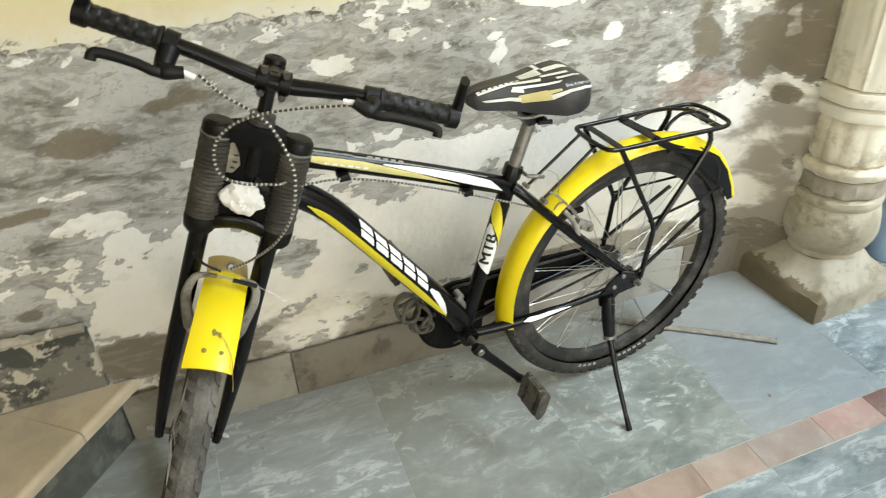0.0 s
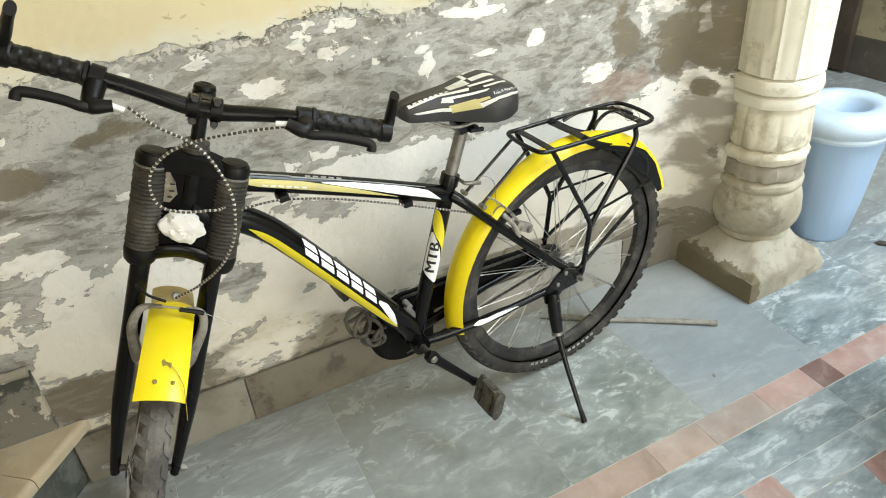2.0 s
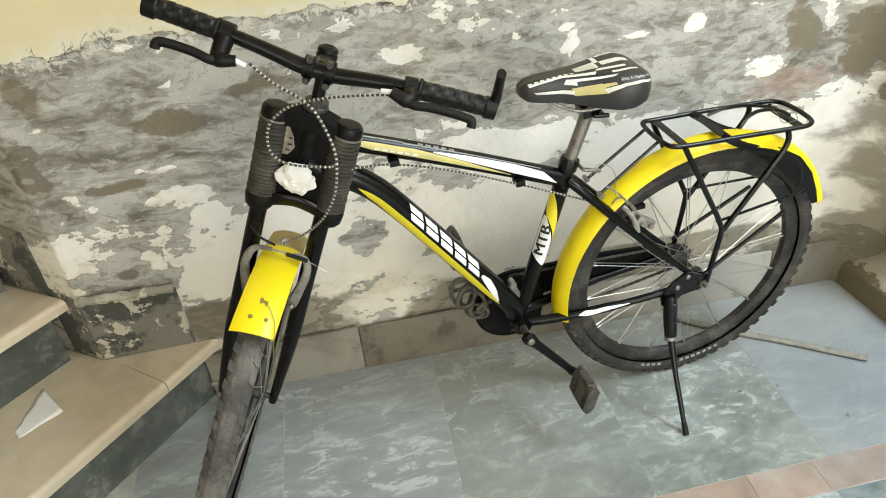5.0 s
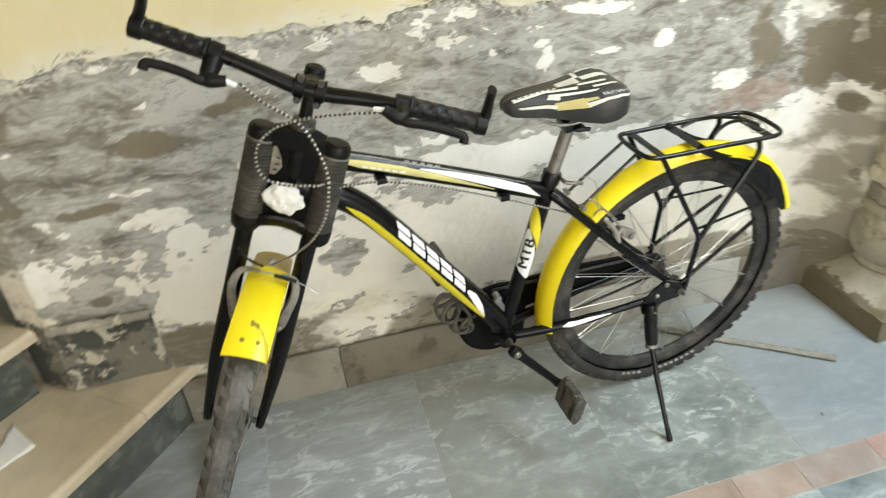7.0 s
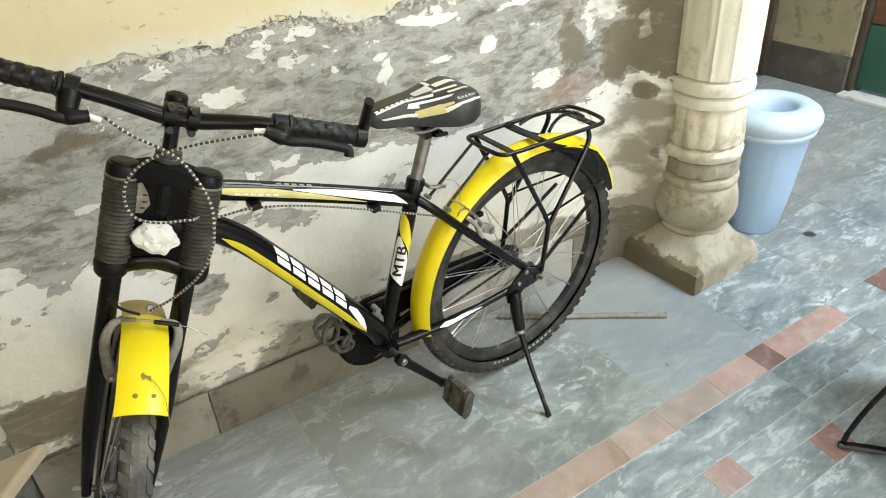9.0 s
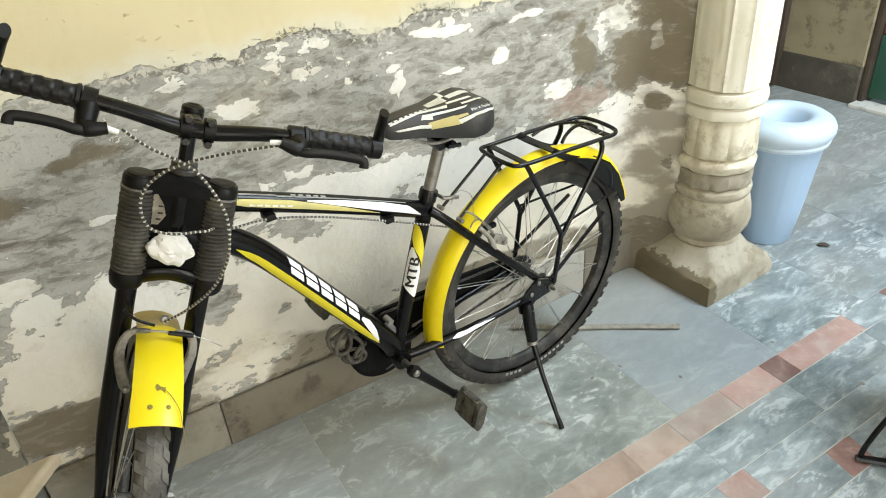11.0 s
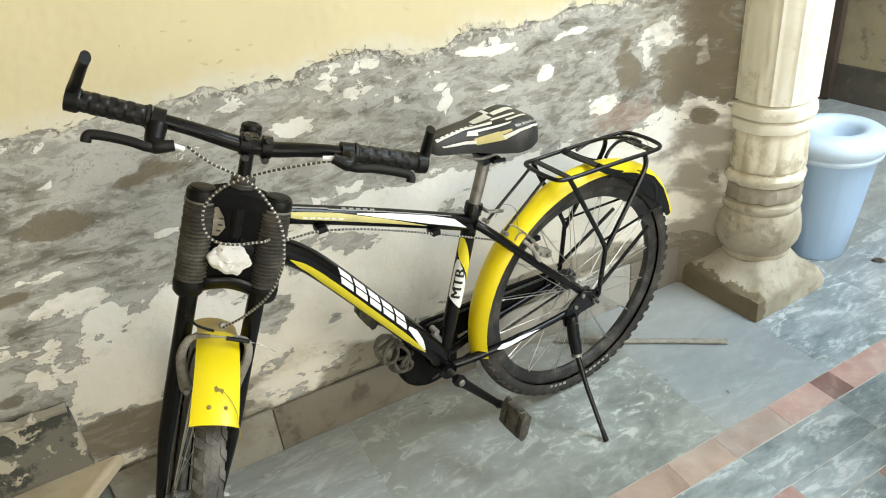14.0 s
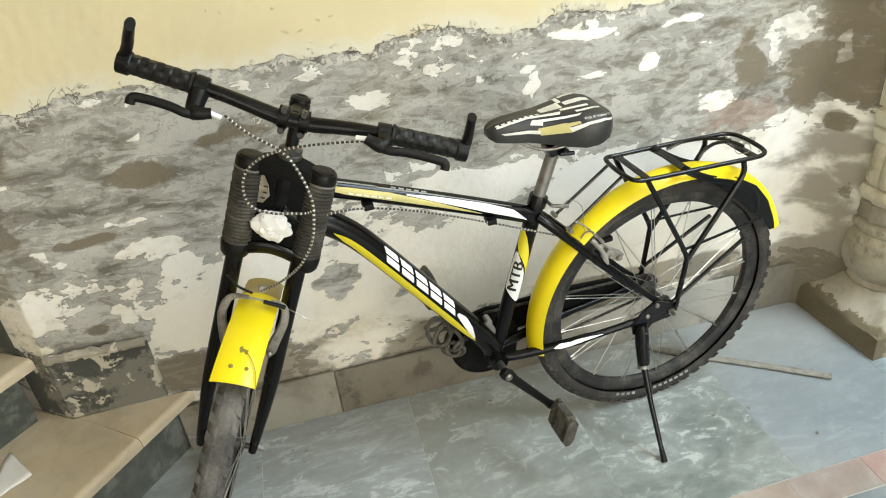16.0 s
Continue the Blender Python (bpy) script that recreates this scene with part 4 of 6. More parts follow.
# ---- the bicycle: x forward, y to its left, z up, from the rear tyre's contact ----
BIKE = Matrix(((-0.99939, 0.03487, 0.0014, 0.5228), (-0.0349, -0.99859, -0.04011, 1.7523), (0.0, -0.04013, 0.99919, 0.0003), (0, 0, 0, 1)))
bike = tagged(new("bicycle"), "black and yellow mountain bicycle leaning on its kickstand beside the wall", "bicycle")
bike.matrix_world = BIKE
AXLE_Z, BB = 0.331, Vector((0.436, 0.0, 0.299))
TURN, RAKE = radians(74.5), radians(22.0)
a_ = Vector((-math.sin(RAKE), 0, math.cos(RAKE)))
s2_, s1_ = Vector((math.cos(RAKE), 0, math.sin(RAKE))), Vector((0, 1, 0))
fw_, lf_ = math.cos(TURN) * s2_ + math.sin(TURN) * s1_, math.cos(TURN) * s1_ - math.sin(TURN) * s2_
STEER = Matrix.Translation((0.766, 0, 1.0)) @ Matrix((fw_, lf_, a_)).transposed().to_4x4()
HUB_F = (0.045, -0.009, -0.7443)


def bpart(name, bm, mat, parent=bike, label="", steer=False, smooth=True, angle=38):
    if steer:
        bmesh.ops.transform(bm, matrix=STEER, verts=bm.verts)
    return part(name, bm, mat, parent, label, smooth, angle)


# frame
head_lo, head_hi = Vector((0.766, 0, 1.0)) - a_ * 0.235, Vector((0.766, 0, 1.0)) - a_ * 0.1
DOWN = smooth_path([tuple(head_lo + a_ * 0.03), (0.803, 0, 0.778), (0.758, 0, 0.754), (0.716, 0, 0.716), (0.677, 0, 0.667), (0.627, 0, 0.598), (0.502, 0, 0.422), (0.45, 0, 0.345), tuple(BB + Vector((0.004, 0, 0.02)))], 8)
run = [0.0]
for p, q in zip(DOWN, DOWN[1:]):
    run.append(run[-1] + (q - p).length)
even = []
for i in range(65):
    d = run[-1] * i / 64
    k = max(j for j in range(len(run) - 1) if run[j] <= d)
    even.append(DOWN[k].lerp(DOWN[k + 1], (d - run[k]) / (run[k + 1] - run[k])))
DOWN = even
TOP = [Vector((0.8147, 0, 0.857)).lerp(Vector((0.318, 0, 0.65)), t / 24) for t in range(25)]
TOP = [p + Vector((0, 0, 0.004 * math.sin(math.pi * i / 24))) for i, p in enumerate(TOP)]
SEAT = [BB.lerp(Vector((0.3145, 0, 0.692)), t / 16) for t in range(17)]
R_DOWN, R_TOP, R_SEAT = 0.0258, 0.0195, 0.0175
frame_part = bpart("frame", rod(DOWN, R_DOWN, 20, up=(0, 1, 0)), BLACK_PAINT, bike, "glossy black steel frame")
bpart("top_tube", rod(TOP, R_TOP, 18, up=(0, 1, 0), flat=(0.95, 1.0)), BLACK_PAINT, frame_part)
bpart("seat_tube", rod(SEAT, R_SEAT, 18, up=(0, 1, 0)), BLACK_PAINT, frame_part)
bpart("head_tube", rod([head_lo, head_hi], 0.02, 20), BLACK_PAINT, frame_part)
bpart("bottom_bracket", rod([BB + Vector((0, -0.036, 0)), BB + Vector((0, 0.036, 0))], 0.022, 20), BLACK_PAINT, frame_part)
for s in (1, -1):
    bpart("chain_stay", rod(smooth_path([(0.425, 0.022 * s, 0.3), (0.355, 0.034 * s, 0.301), (0.25, 0.05 * s, 0.309), (0.12, 0.058 * s, 0.318), (0.02, 0.06 * s, 0.327)], 5), [0.0115] * 12 + [0.009] * 9, 12), BLACK_PAINT, frame_part)
    bpart("seat_stay", rod(smooth_path([(0.322, 0.016 * s, 0.655), (0.29, 0.035 * s, 0.625), (0.18, 0.05 * s, 0.51), (0.06, 0.058 * s, 0.39), (0.008, 0.06 * s, 0.342)], 5), [0.0105] * 14 + [0.008] * 7, 12), BLACK_PAINT, frame_part)
    bm = bmesh.new()
    pts = [(0.045, 0.355), (0.01, 0.362), (-0.022, 0.348), (-0.024, 0.322), (0.0, 0.305), (0.05, 0.305), (0.07, 0.318)]
    lo, hi = [bm.verts.new((x, 0.057 * s, z)) for x, z in pts], [bm.verts.new((x, 0.063 * s, z)) for x, z in pts]
    bm.faces.new(lo), bm.faces.new(hi)
    for i in range(len(pts)):
        bm.faces.new((lo[i], lo[(i + 1) % len(pts)], hi[(i + 1) % len(pts)], hi[i]))
    bpart("dropout", bm, BLACK_PAINT, frame_part, "", False, False)
bpart("seat_collar", lathed([(0.017, -0.012), (0.0205, -0.011), (0.0205, 0.011), (0.0195, 0.014), (0.015, 0.014)], 20, along((0.316, 0, 0.686), (0.281, 0, 0.785))), BLACK_STEEL)
bm = rod([(0.298, -0.022, 0.684), (0.297, 0.03, 0.684)], 0.004, 8)
tube(bm, smooth_path([(0.297, 0.03, 0.684), (0.285, 0.036, 0.683), (0.262, 0.036, 0.676)], 4), 0.0045, 8)
bpart("quick_release", bm, STEEL, bike, "dull silver seat clamp bolt")


def on_tube(path, r, t, ang, off=0.0007):
    """A point on a frame tube's skin: t from 0 to 1 along it, ang degrees up from its left side."""
    f = t * (len(path) - 1)
    i = min(int(f), len(path) - 2)
    p = path[i].lerp(path[i + 1], f - i)
    d = (path[min(i + 2, len(path) - 1)] - path[max(i - 1, 0)]).normalized()
    up = Vector((0, 1, 0)).cross(d)
    if up.z < 0:
        up = -up
    a = radians(ang)
    return p + (r + off) * (math.cos(a) * Vector((0, 1, 0)) + math.sin(a) * up)


def decal(name, path, r, outline, mat, label="", n=28, off=0.0007, parent=None):
    """A printed patch on a tube. outline: (t, low angle, high angle) triples."""
    bm = bmesh.new()
    rows = []
    for k in range(n + 1):
        f = k / n * (len(outline) - 1)
        i = min(int(f), len(outline) - 2)
        (t0, l0, h0), (t1, l1, h1) = outline[i], outline[i + 1]
        u = f - i
        t, l, h = t0 + (t1 - t0) * u, l0 + (l1 - l0) * u, h0 + (h1 - h0) * u
        rows.append([bm.verts.new(on_tube(path, r, t, l + (h - l) * j / 5, off)) for j in range(6)])
    for A, B in zip(rows, rows[1:]):
        for j in range(5):
            bm.faces.new((A[j], A[j + 1], B[j + 1], B[j]))
    return part(name, bm, mat, parent or frame_part, label)


decal("decal_stripe", DOWN, R_DOWN, [(0.17, -14, -12), (0.22, -36, -6), (0.33, -50, -8), (0.55, -54, -10), (0.75, -54, -12), (0.84, -46, -20), (0.885, -34, -30)], DECAL_YELLOW, "bright yellow stripe decal", 40)
decal("decal_flash", DOWN, R_DOWN, [(0.735, 12, 26), (0.775, -2, 34), (0.825, -18, 14), (0.872, -30, -20)], DECAL_WHITE, "white pointed flash decal")
decal("decal_stripe", TOP, R_TOP, [(0.12, 8, 30), (0.2, -8, 34), (0.35, -12, 34), (0.55, -16, 12), (0.74, -20, -16)], DECAL_PALE, "faded pale yellow stripe decal")
decal("decal_flash", TOP, R_TOP, [(0.42, 30, 36), (0.55, 14, 46), (0.75, -4, 48), (0.87, -10, 36), (0.94, -16, -12)], DECAL_WHITE, "white pointed flash decal")
decal("decal_line", TOP, R_TOP, [(0.1, 56, 66), (0.3, 56, 66), (0.31, 50, 60), (0.6, 52, 60), (0.86, 52, 58)], DECAL_GREY, "thin grey line decal")
for i in range(6):
    t = 0.205 + 0.028 * i
    decal("print_bar", TOP, R_TOP, [(t, -3, 5 if i % 2 else 8), (t + 0.02, -3, 8 if i % 2 else 4)], DECAL_WHITE, "", 3, 0.0012)
for i in range(5):
    t = 0.36 + 0.03 * i
    decal("print_bar", TOP, R_TOP, [(t, 60, 72), (t + 0.02, 60, 72)], DECAL_GREY, "", 3, 0.0011)
decal("decal_stripe", SEAT, R_SEAT, [(0.82, 55, 96), (0.79, 30, 96), (0.74, 4, 92), (0.7, -14, 68), (0.65, -34, 18), (0.61, -44, -14), (0.56, -50, -44)], DECAL_YELLOW, "yellow flame decal")
decal("decal_panel", SEAT, R_SEAT, [(0.69, 62, 80), (0.655, 34, 92), (0.62, 6, 96), (0.58, -18, 96), (0.54, -34, 96), (0.46, -42, 92), (0.435, -40, 50), (0.395, -38, -12)], DECAL_WHITE, "white panel decal")
stay_line = smooth_path([(0.425, 0.022, 0.3), (0.355, 0.034, 0.301), (0.25, 0.05, 0.309), (0.12, 0.058, 0.318), (0.02, 0.06, 0.327)], 5)
decal("decal_panel", stay_line, 0.0115, [(0.38, 20, 30), (0.42, -8, 62), (0.47, -4, 50), (0.52, 8, 56), (0.58, 16, 44), (0.63, 24, 30)], DECAL_WHITE, "scuffed white label on the chain stay")
# the maker's name is drawn as five slanted pairs of plain white bars
for i in range(5):
    t0, w = 0.36 + i * 0.073, 0.06
    bm = bmesh.new()
    for lo, hi, da, db in ((4, 27, 0, 1), (33, 58, 0, 1)):
        q = []
        for k in range(5):
            for j in range(6):
                e = lo + (hi - lo) * j / 5
                t = t0 + w * (da + (db - da) * k / 4) - (e - 30) * 0.0007
                q.append(bm.verts.new(on_tube(DOWN, R_DOWN, t, e, 0.001)))
        for k in range(4):
            for j in range(5):
                bm.faces.new((q[6 * k + j], q[6 * k + j + 1], q[6 * k + j + 7], q[6 * k + j + 6]))
    part("name_block", bm, DECAL_WHITE, frame_part, "pair of slanted white bars" if i == 0 else "")


def flat_text(words, size=1.0, bold=0.0):
    """The outline of a word as (x, y) vertices and faces, with the built-in font."""
    cu = bpy.data.curves.new("words", "FONT")
    cu.body, cu.size, cu.offset = words, size, bold
    ob = bpy.data.objects.new("words", cu)
    scene.collection.objects.link(ob)
    me = bpy.data.meshes.new_from_object(ob.evaluated_get(bpy.context.evaluated_depsgraph_get()))
    fine = bmesh.new()
    fine.from_mesh(me)
    bmesh.ops.triangulate(fine, faces=fine.faces)
    bmesh.ops.subdivide_edges(fine, edges=fine.edges, cuts=3, use_grid_fill=True)
    fine.verts.index_update()
    pts, polys = [v.co.copy() for v in fine.verts], [[v.index for v in f.verts] for f in fine.faces]
    fine.free()
    bpy.data.objects.remove(ob)
    bpy.data.meshes.remove(me)
    return pts, polys


pts, polys = flat_text("MTB", 1.0, 0.0)
wide = max(p.x for p in pts)
bm = bmesh.new()
for k, dt in enumerate((-0.003, 0.0, 0.003)):
    vs = [bm.verts.new(on_tube(SEAT, R_SEAT, 0.454 + dt + 0.184 * p.x / wide, 4 + 70 * p.y / 0.7, 0.0013 + 0.0001 * k)) for p in pts]
    for f in polys:
        bm.faces.new([vs[i] for i in f])
part("print_word", bm, DECAL_BLACK, frame_part, "black letters on the seat tube", False)

# saddle and post
bpart("seat_post", rod([(0.3185, 0, 0.68), (0.2765, 0, 0.797)], 0.0135, 16), POST_STEEL, bike, "scuffed grey steel seat post")
bm = boxed(-0.02, 0.02, -0.022, 0.022, -0.012, 0.014, 0.006)
tube(bm, [(-0.014, -0.026, -0.004), (-0.014, 0.03, -0.004)], 0.006, 8)
tube(bm, [(0.0, 0.026, -0.006), (-0.03, 0.028, -0.014)], 0.005, 8)
bmesh.ops.transform(bm, matrix=pose(0.277, 0, 0.803, 0, 8, 0), verts=bm.verts)
bpart("saddle_clamp", bm, BLACK_STEEL)
SEAT_SHIFT = Vector((0.008, 0.0, 0.02))
SADDLE = [(0.146, 0.03, 0.845, 0.834), (0.153, 0.052, 0.856, 0.827), (0.17, 0.071, 0.868, 0.82), (0.196, 0.079, 0.875, 0.815), (0.225, 0.075, 0.875, 0.813), (0.26, 0.06, 0.873, 0.816), (0.295, 0.044, 0.872, 0.821), (0.335, 0.033, 0.873, 0.829), (0.375, 0.028, 0.872, 0.833), (0.402, 0.022, 0.868, 0.836), (0.415, 0.012, 0.86, 0.842)]


def saddle_at(x, t, off=0.0):
    """The saddle's skin: t runs from -1 (right skirt) over the top to 1 (left skirt)."""
    xs = [s[0] for s in SADDLE]
    i = max(0, min(len(xs) - 2, next((k for k in range(len(xs) - 1) if xs[k + 1] >= x), len(xs) - 2)))
    u = (x - xs[i]) / (xs[i + 1] - xs[i])
    w, zt, zb = (SADDLE[i][k] + (SADDLE[i + 1][k] - SADDLE[i][k]) * u for k in (1, 2, 3))
    a = t * 100
    c, s = math.sin(radians(a)), math.cos(radians(a))
    y = (w + off) * math.copysign(abs(c) ** 0.72, c)
    zz = (zt - zb + off) * (max(s, -0.35) if s < 0 else s ** 0.62)
    dip = 0.004 * math.exp(-(t / 0.22) ** 2)
    return Vector((0.415 - (0.415 - x) * 0.96, y, zb + zz - dip)) + SEAT_SHIFT


bm = bmesh.new()
rows = []
xs = [0.146 + (0.415 - 0.146) * (0.5 - 0.5 * math.cos(math.pi * k / 30)) for k in range(31)]
for x in xs:
    rows.append([bm.verts.new(saddle_at(x, -1 + 2 * j / 24)) for j in range(25)])
for A, B in zip(rows, rows[1:]):
    for j in range(24):
        bm.faces.new((A[j], A[j + 1], B[j + 1], B[j]))
    bm.faces.new((A[0], B[0], B[24], A[24]))
bm.faces.new(rows[0])
bm.faces.new(rows[-1])
saddle = bpart("saddle", bm, SADDLE_BLACK, bike, "black vinyl saddle printed with white and yellow blocks", False, True, 60)


def print_patch(corners, mat, label="", n=10, m=3):
    """A printed patch on the saddle between four (x, t) corners."""
    bm = bmesh.new()
    a, b, c, d = (Vector(q) for q in corners)
    g = []
    for i in range(n + 1):
        for j in range(m + 1):
            q = a.lerp(b, i / n).lerp(d.lerp(c, i / n), j / m)
            g.append(bm.verts.new(saddle_at(q.x, q.y, 0.0009)))
    for i in range(n):
        for j in range(m):
            k = i * (m + 1) + j
            bm.faces.new((g[k], g[k + 1], g[k + m + 2], g[k + m + 1]))
    return part("print_patch", bm, mat, saddle, label)


W_, Y_ = SADDLE_WHITE, SADDLE_YELLOW
for corners, mt in ((((0.40, 0.48), (0.33, 0.27), (0.33, 0.37), (0.40, 0.58)), W_), (((0.33, 0.27), (0.262, 0.2), (0.268, 0.32), (0.33, 0.37)), W_), (((0.318, 0.45), (0.226, 0.36), (0.235, 0.42), (0.318, 0.55)), W_),
                    (((0.326, 0.45), (0.306, 0.45), (0.306, 0.64), (0.332, 0.62)), W_), (((0.392, 0.78), (0.312, 0.76), (0.312, 0.84), (0.385, 0.83)), W_), (((0.318, 0.72), (0.262, 0.58), (0.25, 0.78), (0.312, 0.86)), Y_),
                    (((0.264, 0.6), (0.236, 0.56), (0.234, 0.61), (0.258, 0.68)), Y_), (((0.258, 0.7), (0.222, 0.6), (0.22, 0.66), (0.252, 0.78)), W_), (((0.222, 0.6), (0.185, 0.585), (0.183, 0.645), (0.22, 0.66)), W_),
                    (((0.185, 0.585), (0.158, 0.63), (0.158, 0.69), (0.183, 0.645)), W_),
                    (((0.26, 0.1), (0.2, 0.1), (0.2, 0.16), (0.26, 0.18)), W_), (((0.3, -0.02), (0.25, -0.08), (0.25, 0.06), (0.3, 0.12)), W_), (((0.24, -0.04), (0.18, -0.06), (0.18, 0.0), (0.24, 0.02)), W_),
                    (((0.25, -0.28), (0.24, -0.28), (0.24, -0.04), (0.25, -0.04)), W_), (((0.235, -0.3), (0.17, -0.34), (0.17, -0.24), (0.235, -0.2)), W_), (((0.31, -0.42), (0.25, -0.46), (0.25, -0.34), (0.31, -0.3)), W_),
                    (((0.22, -0.48), (0.165, -0.5), (0.165, -0.42), (0.22, -0.4)), W_), (((0.235, 0.25), (0.18, 0.22), (0.18, 0.27), (0.235, 0.31)), W_)):
    print_patch(corners, mt)
for k in range(8):
    x = 0.402 - 0.0125 * k
    t = 0.40 - 0.035 * k
    print_patch(((x, t), (x - 0.008, t - 0.02), (x - 0.009, t + 0.07 - 0.02), (x - 0.001, t + 0.07)), SADDLE_WHITE, "", 3, 2)
pts, polys = flat_text("Ride A Healthy Life")
wide = max(p.x for p in pts)
bm = bmesh.new()
vs = [bm.verts.new(saddle_at(0.226 - 0.066 * p.x / wide, 0.53 - 0.07 * (p.y - 0.1) / 0.7 - 0.02 * p.x / wide, 0.0012)) for p in pts]
for f in polys:
    bm.faces.new([vs[i] for i in f])
part("print_word", bm, SADDLE_WHITE, saddle, "small white slogan on the saddle flank", False)
for s in (1, -1):
    bpart("saddle_rail", rod(smooth_path([(0.216, 0.028 * s, 0.842), (0.252, 0.022 * s, 0.812), (0.318, 0.02 * s, 0.815), (0.39, 0.012 * s, 0.858)], 4), 0.0035, 8), STEEL, saddle)


# wheels
def wheel(name, hub, yaw_matrix, tyre_mat, label, phase=0.0):
    """A spoked wheel in its own frame: the axle runs along y."""
    root = new(name)
    root.parent = bike
    root.matrix_basis = yaw_matrix @ Matrix.Translation(hub)
    root["label"] = label
    turn_y = Matrix.Rotation(radians(90), 4, "X")
    R, w = 0.306, 0.0255
    prof = []
    for k in range(17):
        a = radians(-128 + 256 * k / 16)
        prof.append((R + (0.0245 if abs(a) < 1.4 else 0.021) * math.cos(a) * 1.03, w * math.sin(a)))
    bm = bmesh.new()
    rings = []
    seg = 96
    for r, y in prof:
        rings.append([bm.verts.new((r * math.cos(2 * math.pi * i / seg), y, r * math.sin(2 * math.pi * i / seg))) for i in range(seg)])
    for A, B in zip(rings, rings[1:]):
        for i in range(seg):
            bm.faces.new((A[i], A[(i + 1) % seg], B[(i + 1) % seg], B[i]))
    me_pts, me_faces = [v.co.copy() for v in bm.verts], []
    bm.verts.index_update()
    me_faces = [[v.index for v in f.verts] for f in bm.faces]
    bm.free()
    n_knob = 60
    for k in range(n_knob):
        for y0, y1, sh, da in ((-0.0255, -0.015, 0.5, 0.5), (-0.0105, -0.0005, 0.0, 0.6), (0.0005, 0.0105, 0.5, 0.6), (0.015, 0.0255, 0.0, 0.5)):
            a0 = 2 * math.pi * (k + sh) / n_knob
            a1 = a0 + 2 * math.pi * da / n_knob
            skew = 0.6 * 2 * math.pi / n_knob * (1 if y0 < -0.005 else -1)
            base = len(me_pts)
            for y in (y0, y1):
                hgt = 0.3315 - 0.0095 * (abs(y) / 0.0255) ** 2.2
                for r in (hgt - 0.008, hgt + 0.0005):
                    for a in (a0, a1):
                        aa = a + skew * (abs(y) / 0.0255)
                        me_pts.append(Vector((r * math.cos(aa), y, r * math.sin(aa))))
            for f in ((0, 1, 3, 2), (4, 6, 7, 5), (0, 2, 6, 4), (1, 5, 7, 3), (2, 3, 7, 6)):
                me_faces.append([base + i for i in f])
    me = bpy.data.meshes.new("tyre")
    me.from_pydata(me_pts, [], me_faces)
    finish(me, tyre_mat, True, 35)
    tyre = new("tyre", me)
    tyre.parent = root
    tyre["label"] = "knobbly black tyre grey with dust"
    bm = bmesh.new()
    prof = [(0.292, -0.0135), (0.2895, -0.0148), (0.274, -0.014), (0.264, -0.009), (0.2605, 0.0), (0.264, 0.009), (0.274, 0.014), (0.2895, 0.0148), (0.292, 0.0135)]
    rings = [[bm.verts.new((r * math.cos(2 * math.pi * i / seg), y, r * math.sin(2 * math.pi * i / seg))) for i in range(seg)] for r, y in prof]
    for A, B in zip(rings, rings[1:]):
        for i in range(seg):
            bm.faces.new((A[i], A[(i + 1) % seg], B[(i + 1) % seg], B[i]))
    part("rim", bm, RIM_BLACK, root, "dusty black painted rim")
    part("hub", lathed([(0.006, -0.052), (0.0065, -0.036), (0.0215, -0.034), (0.0215, -0.03), (0.012, -0.026), (0.0115, 0.026), (0.0215, 0.03), (0.0215, 0.034), (0.0065, 0.036), (0.006, 0.052)], 20, turn_y), CRANK_GREY, root, "grimy steel hub")
    for s in (1, -1):
        for lean in (1, -1):
            p0 = Vector((0.0205, 0.032 * s, 0.0))
            ang = radians(51) * lean
            p1 = Vector((0.263 * math.cos(ang), 0.003 * s, 0.263 * math.sin(ang)))
            bm = rod([p0, p1], 0.0011, 5)
            tube(bm, [p1 - (p1 - p0).normalized() * 0.012, p1], 0.0022, 5)
            me = bpy.data.meshes.new("spoke")
            bm.to_mesh(me)
            bm.free()
            finish(me, SPOKE_STEEL)
            for k in range(8):
                sp = new("spoke", me)
                sp.parent = root
                sp.matrix_basis = Matrix.Rotation(2 * math.pi * (k / 8 + (0.0625 if s < 0 else 0) + (0.031 if lean < 0 else 0)) + phase, 4, "Y")
    return root


rear_wheel = wheel("rear_wheel", (0, 0, AXLE_Z), Matrix.Identity(4), TYRE_RUBBER, "spoked rear wheel with a knobbly tyre", 0.2)
front_wheel = wheel("front_wheel", HUB_F, STEER, TYRE_DUSTY, "dusty spoked front wheel turned outwards", 0.5)
for k, (a0, n) in enumerate(((-112, 7), (-80, 4))):
    for i in range(n):
        a = radians(a0 + 3.2 * i)
        bm = bmesh.new()
        v = []
        for da, r in ((0, 0.2925), (0.034, 0.2925), (0.034, 0.3), (0, 0.3)):
            y = 0.0249 if r < 0.297 else 0.0262
            v.append(bm.verts.new((r * math.cos(a + da), y, r * math.sin(a + da))))
        bm.faces.new(v)
        part("print_bar", bm, DECAL_GREY, rear_wheel, "worn white sidewall print" if i == 0 else "", False)


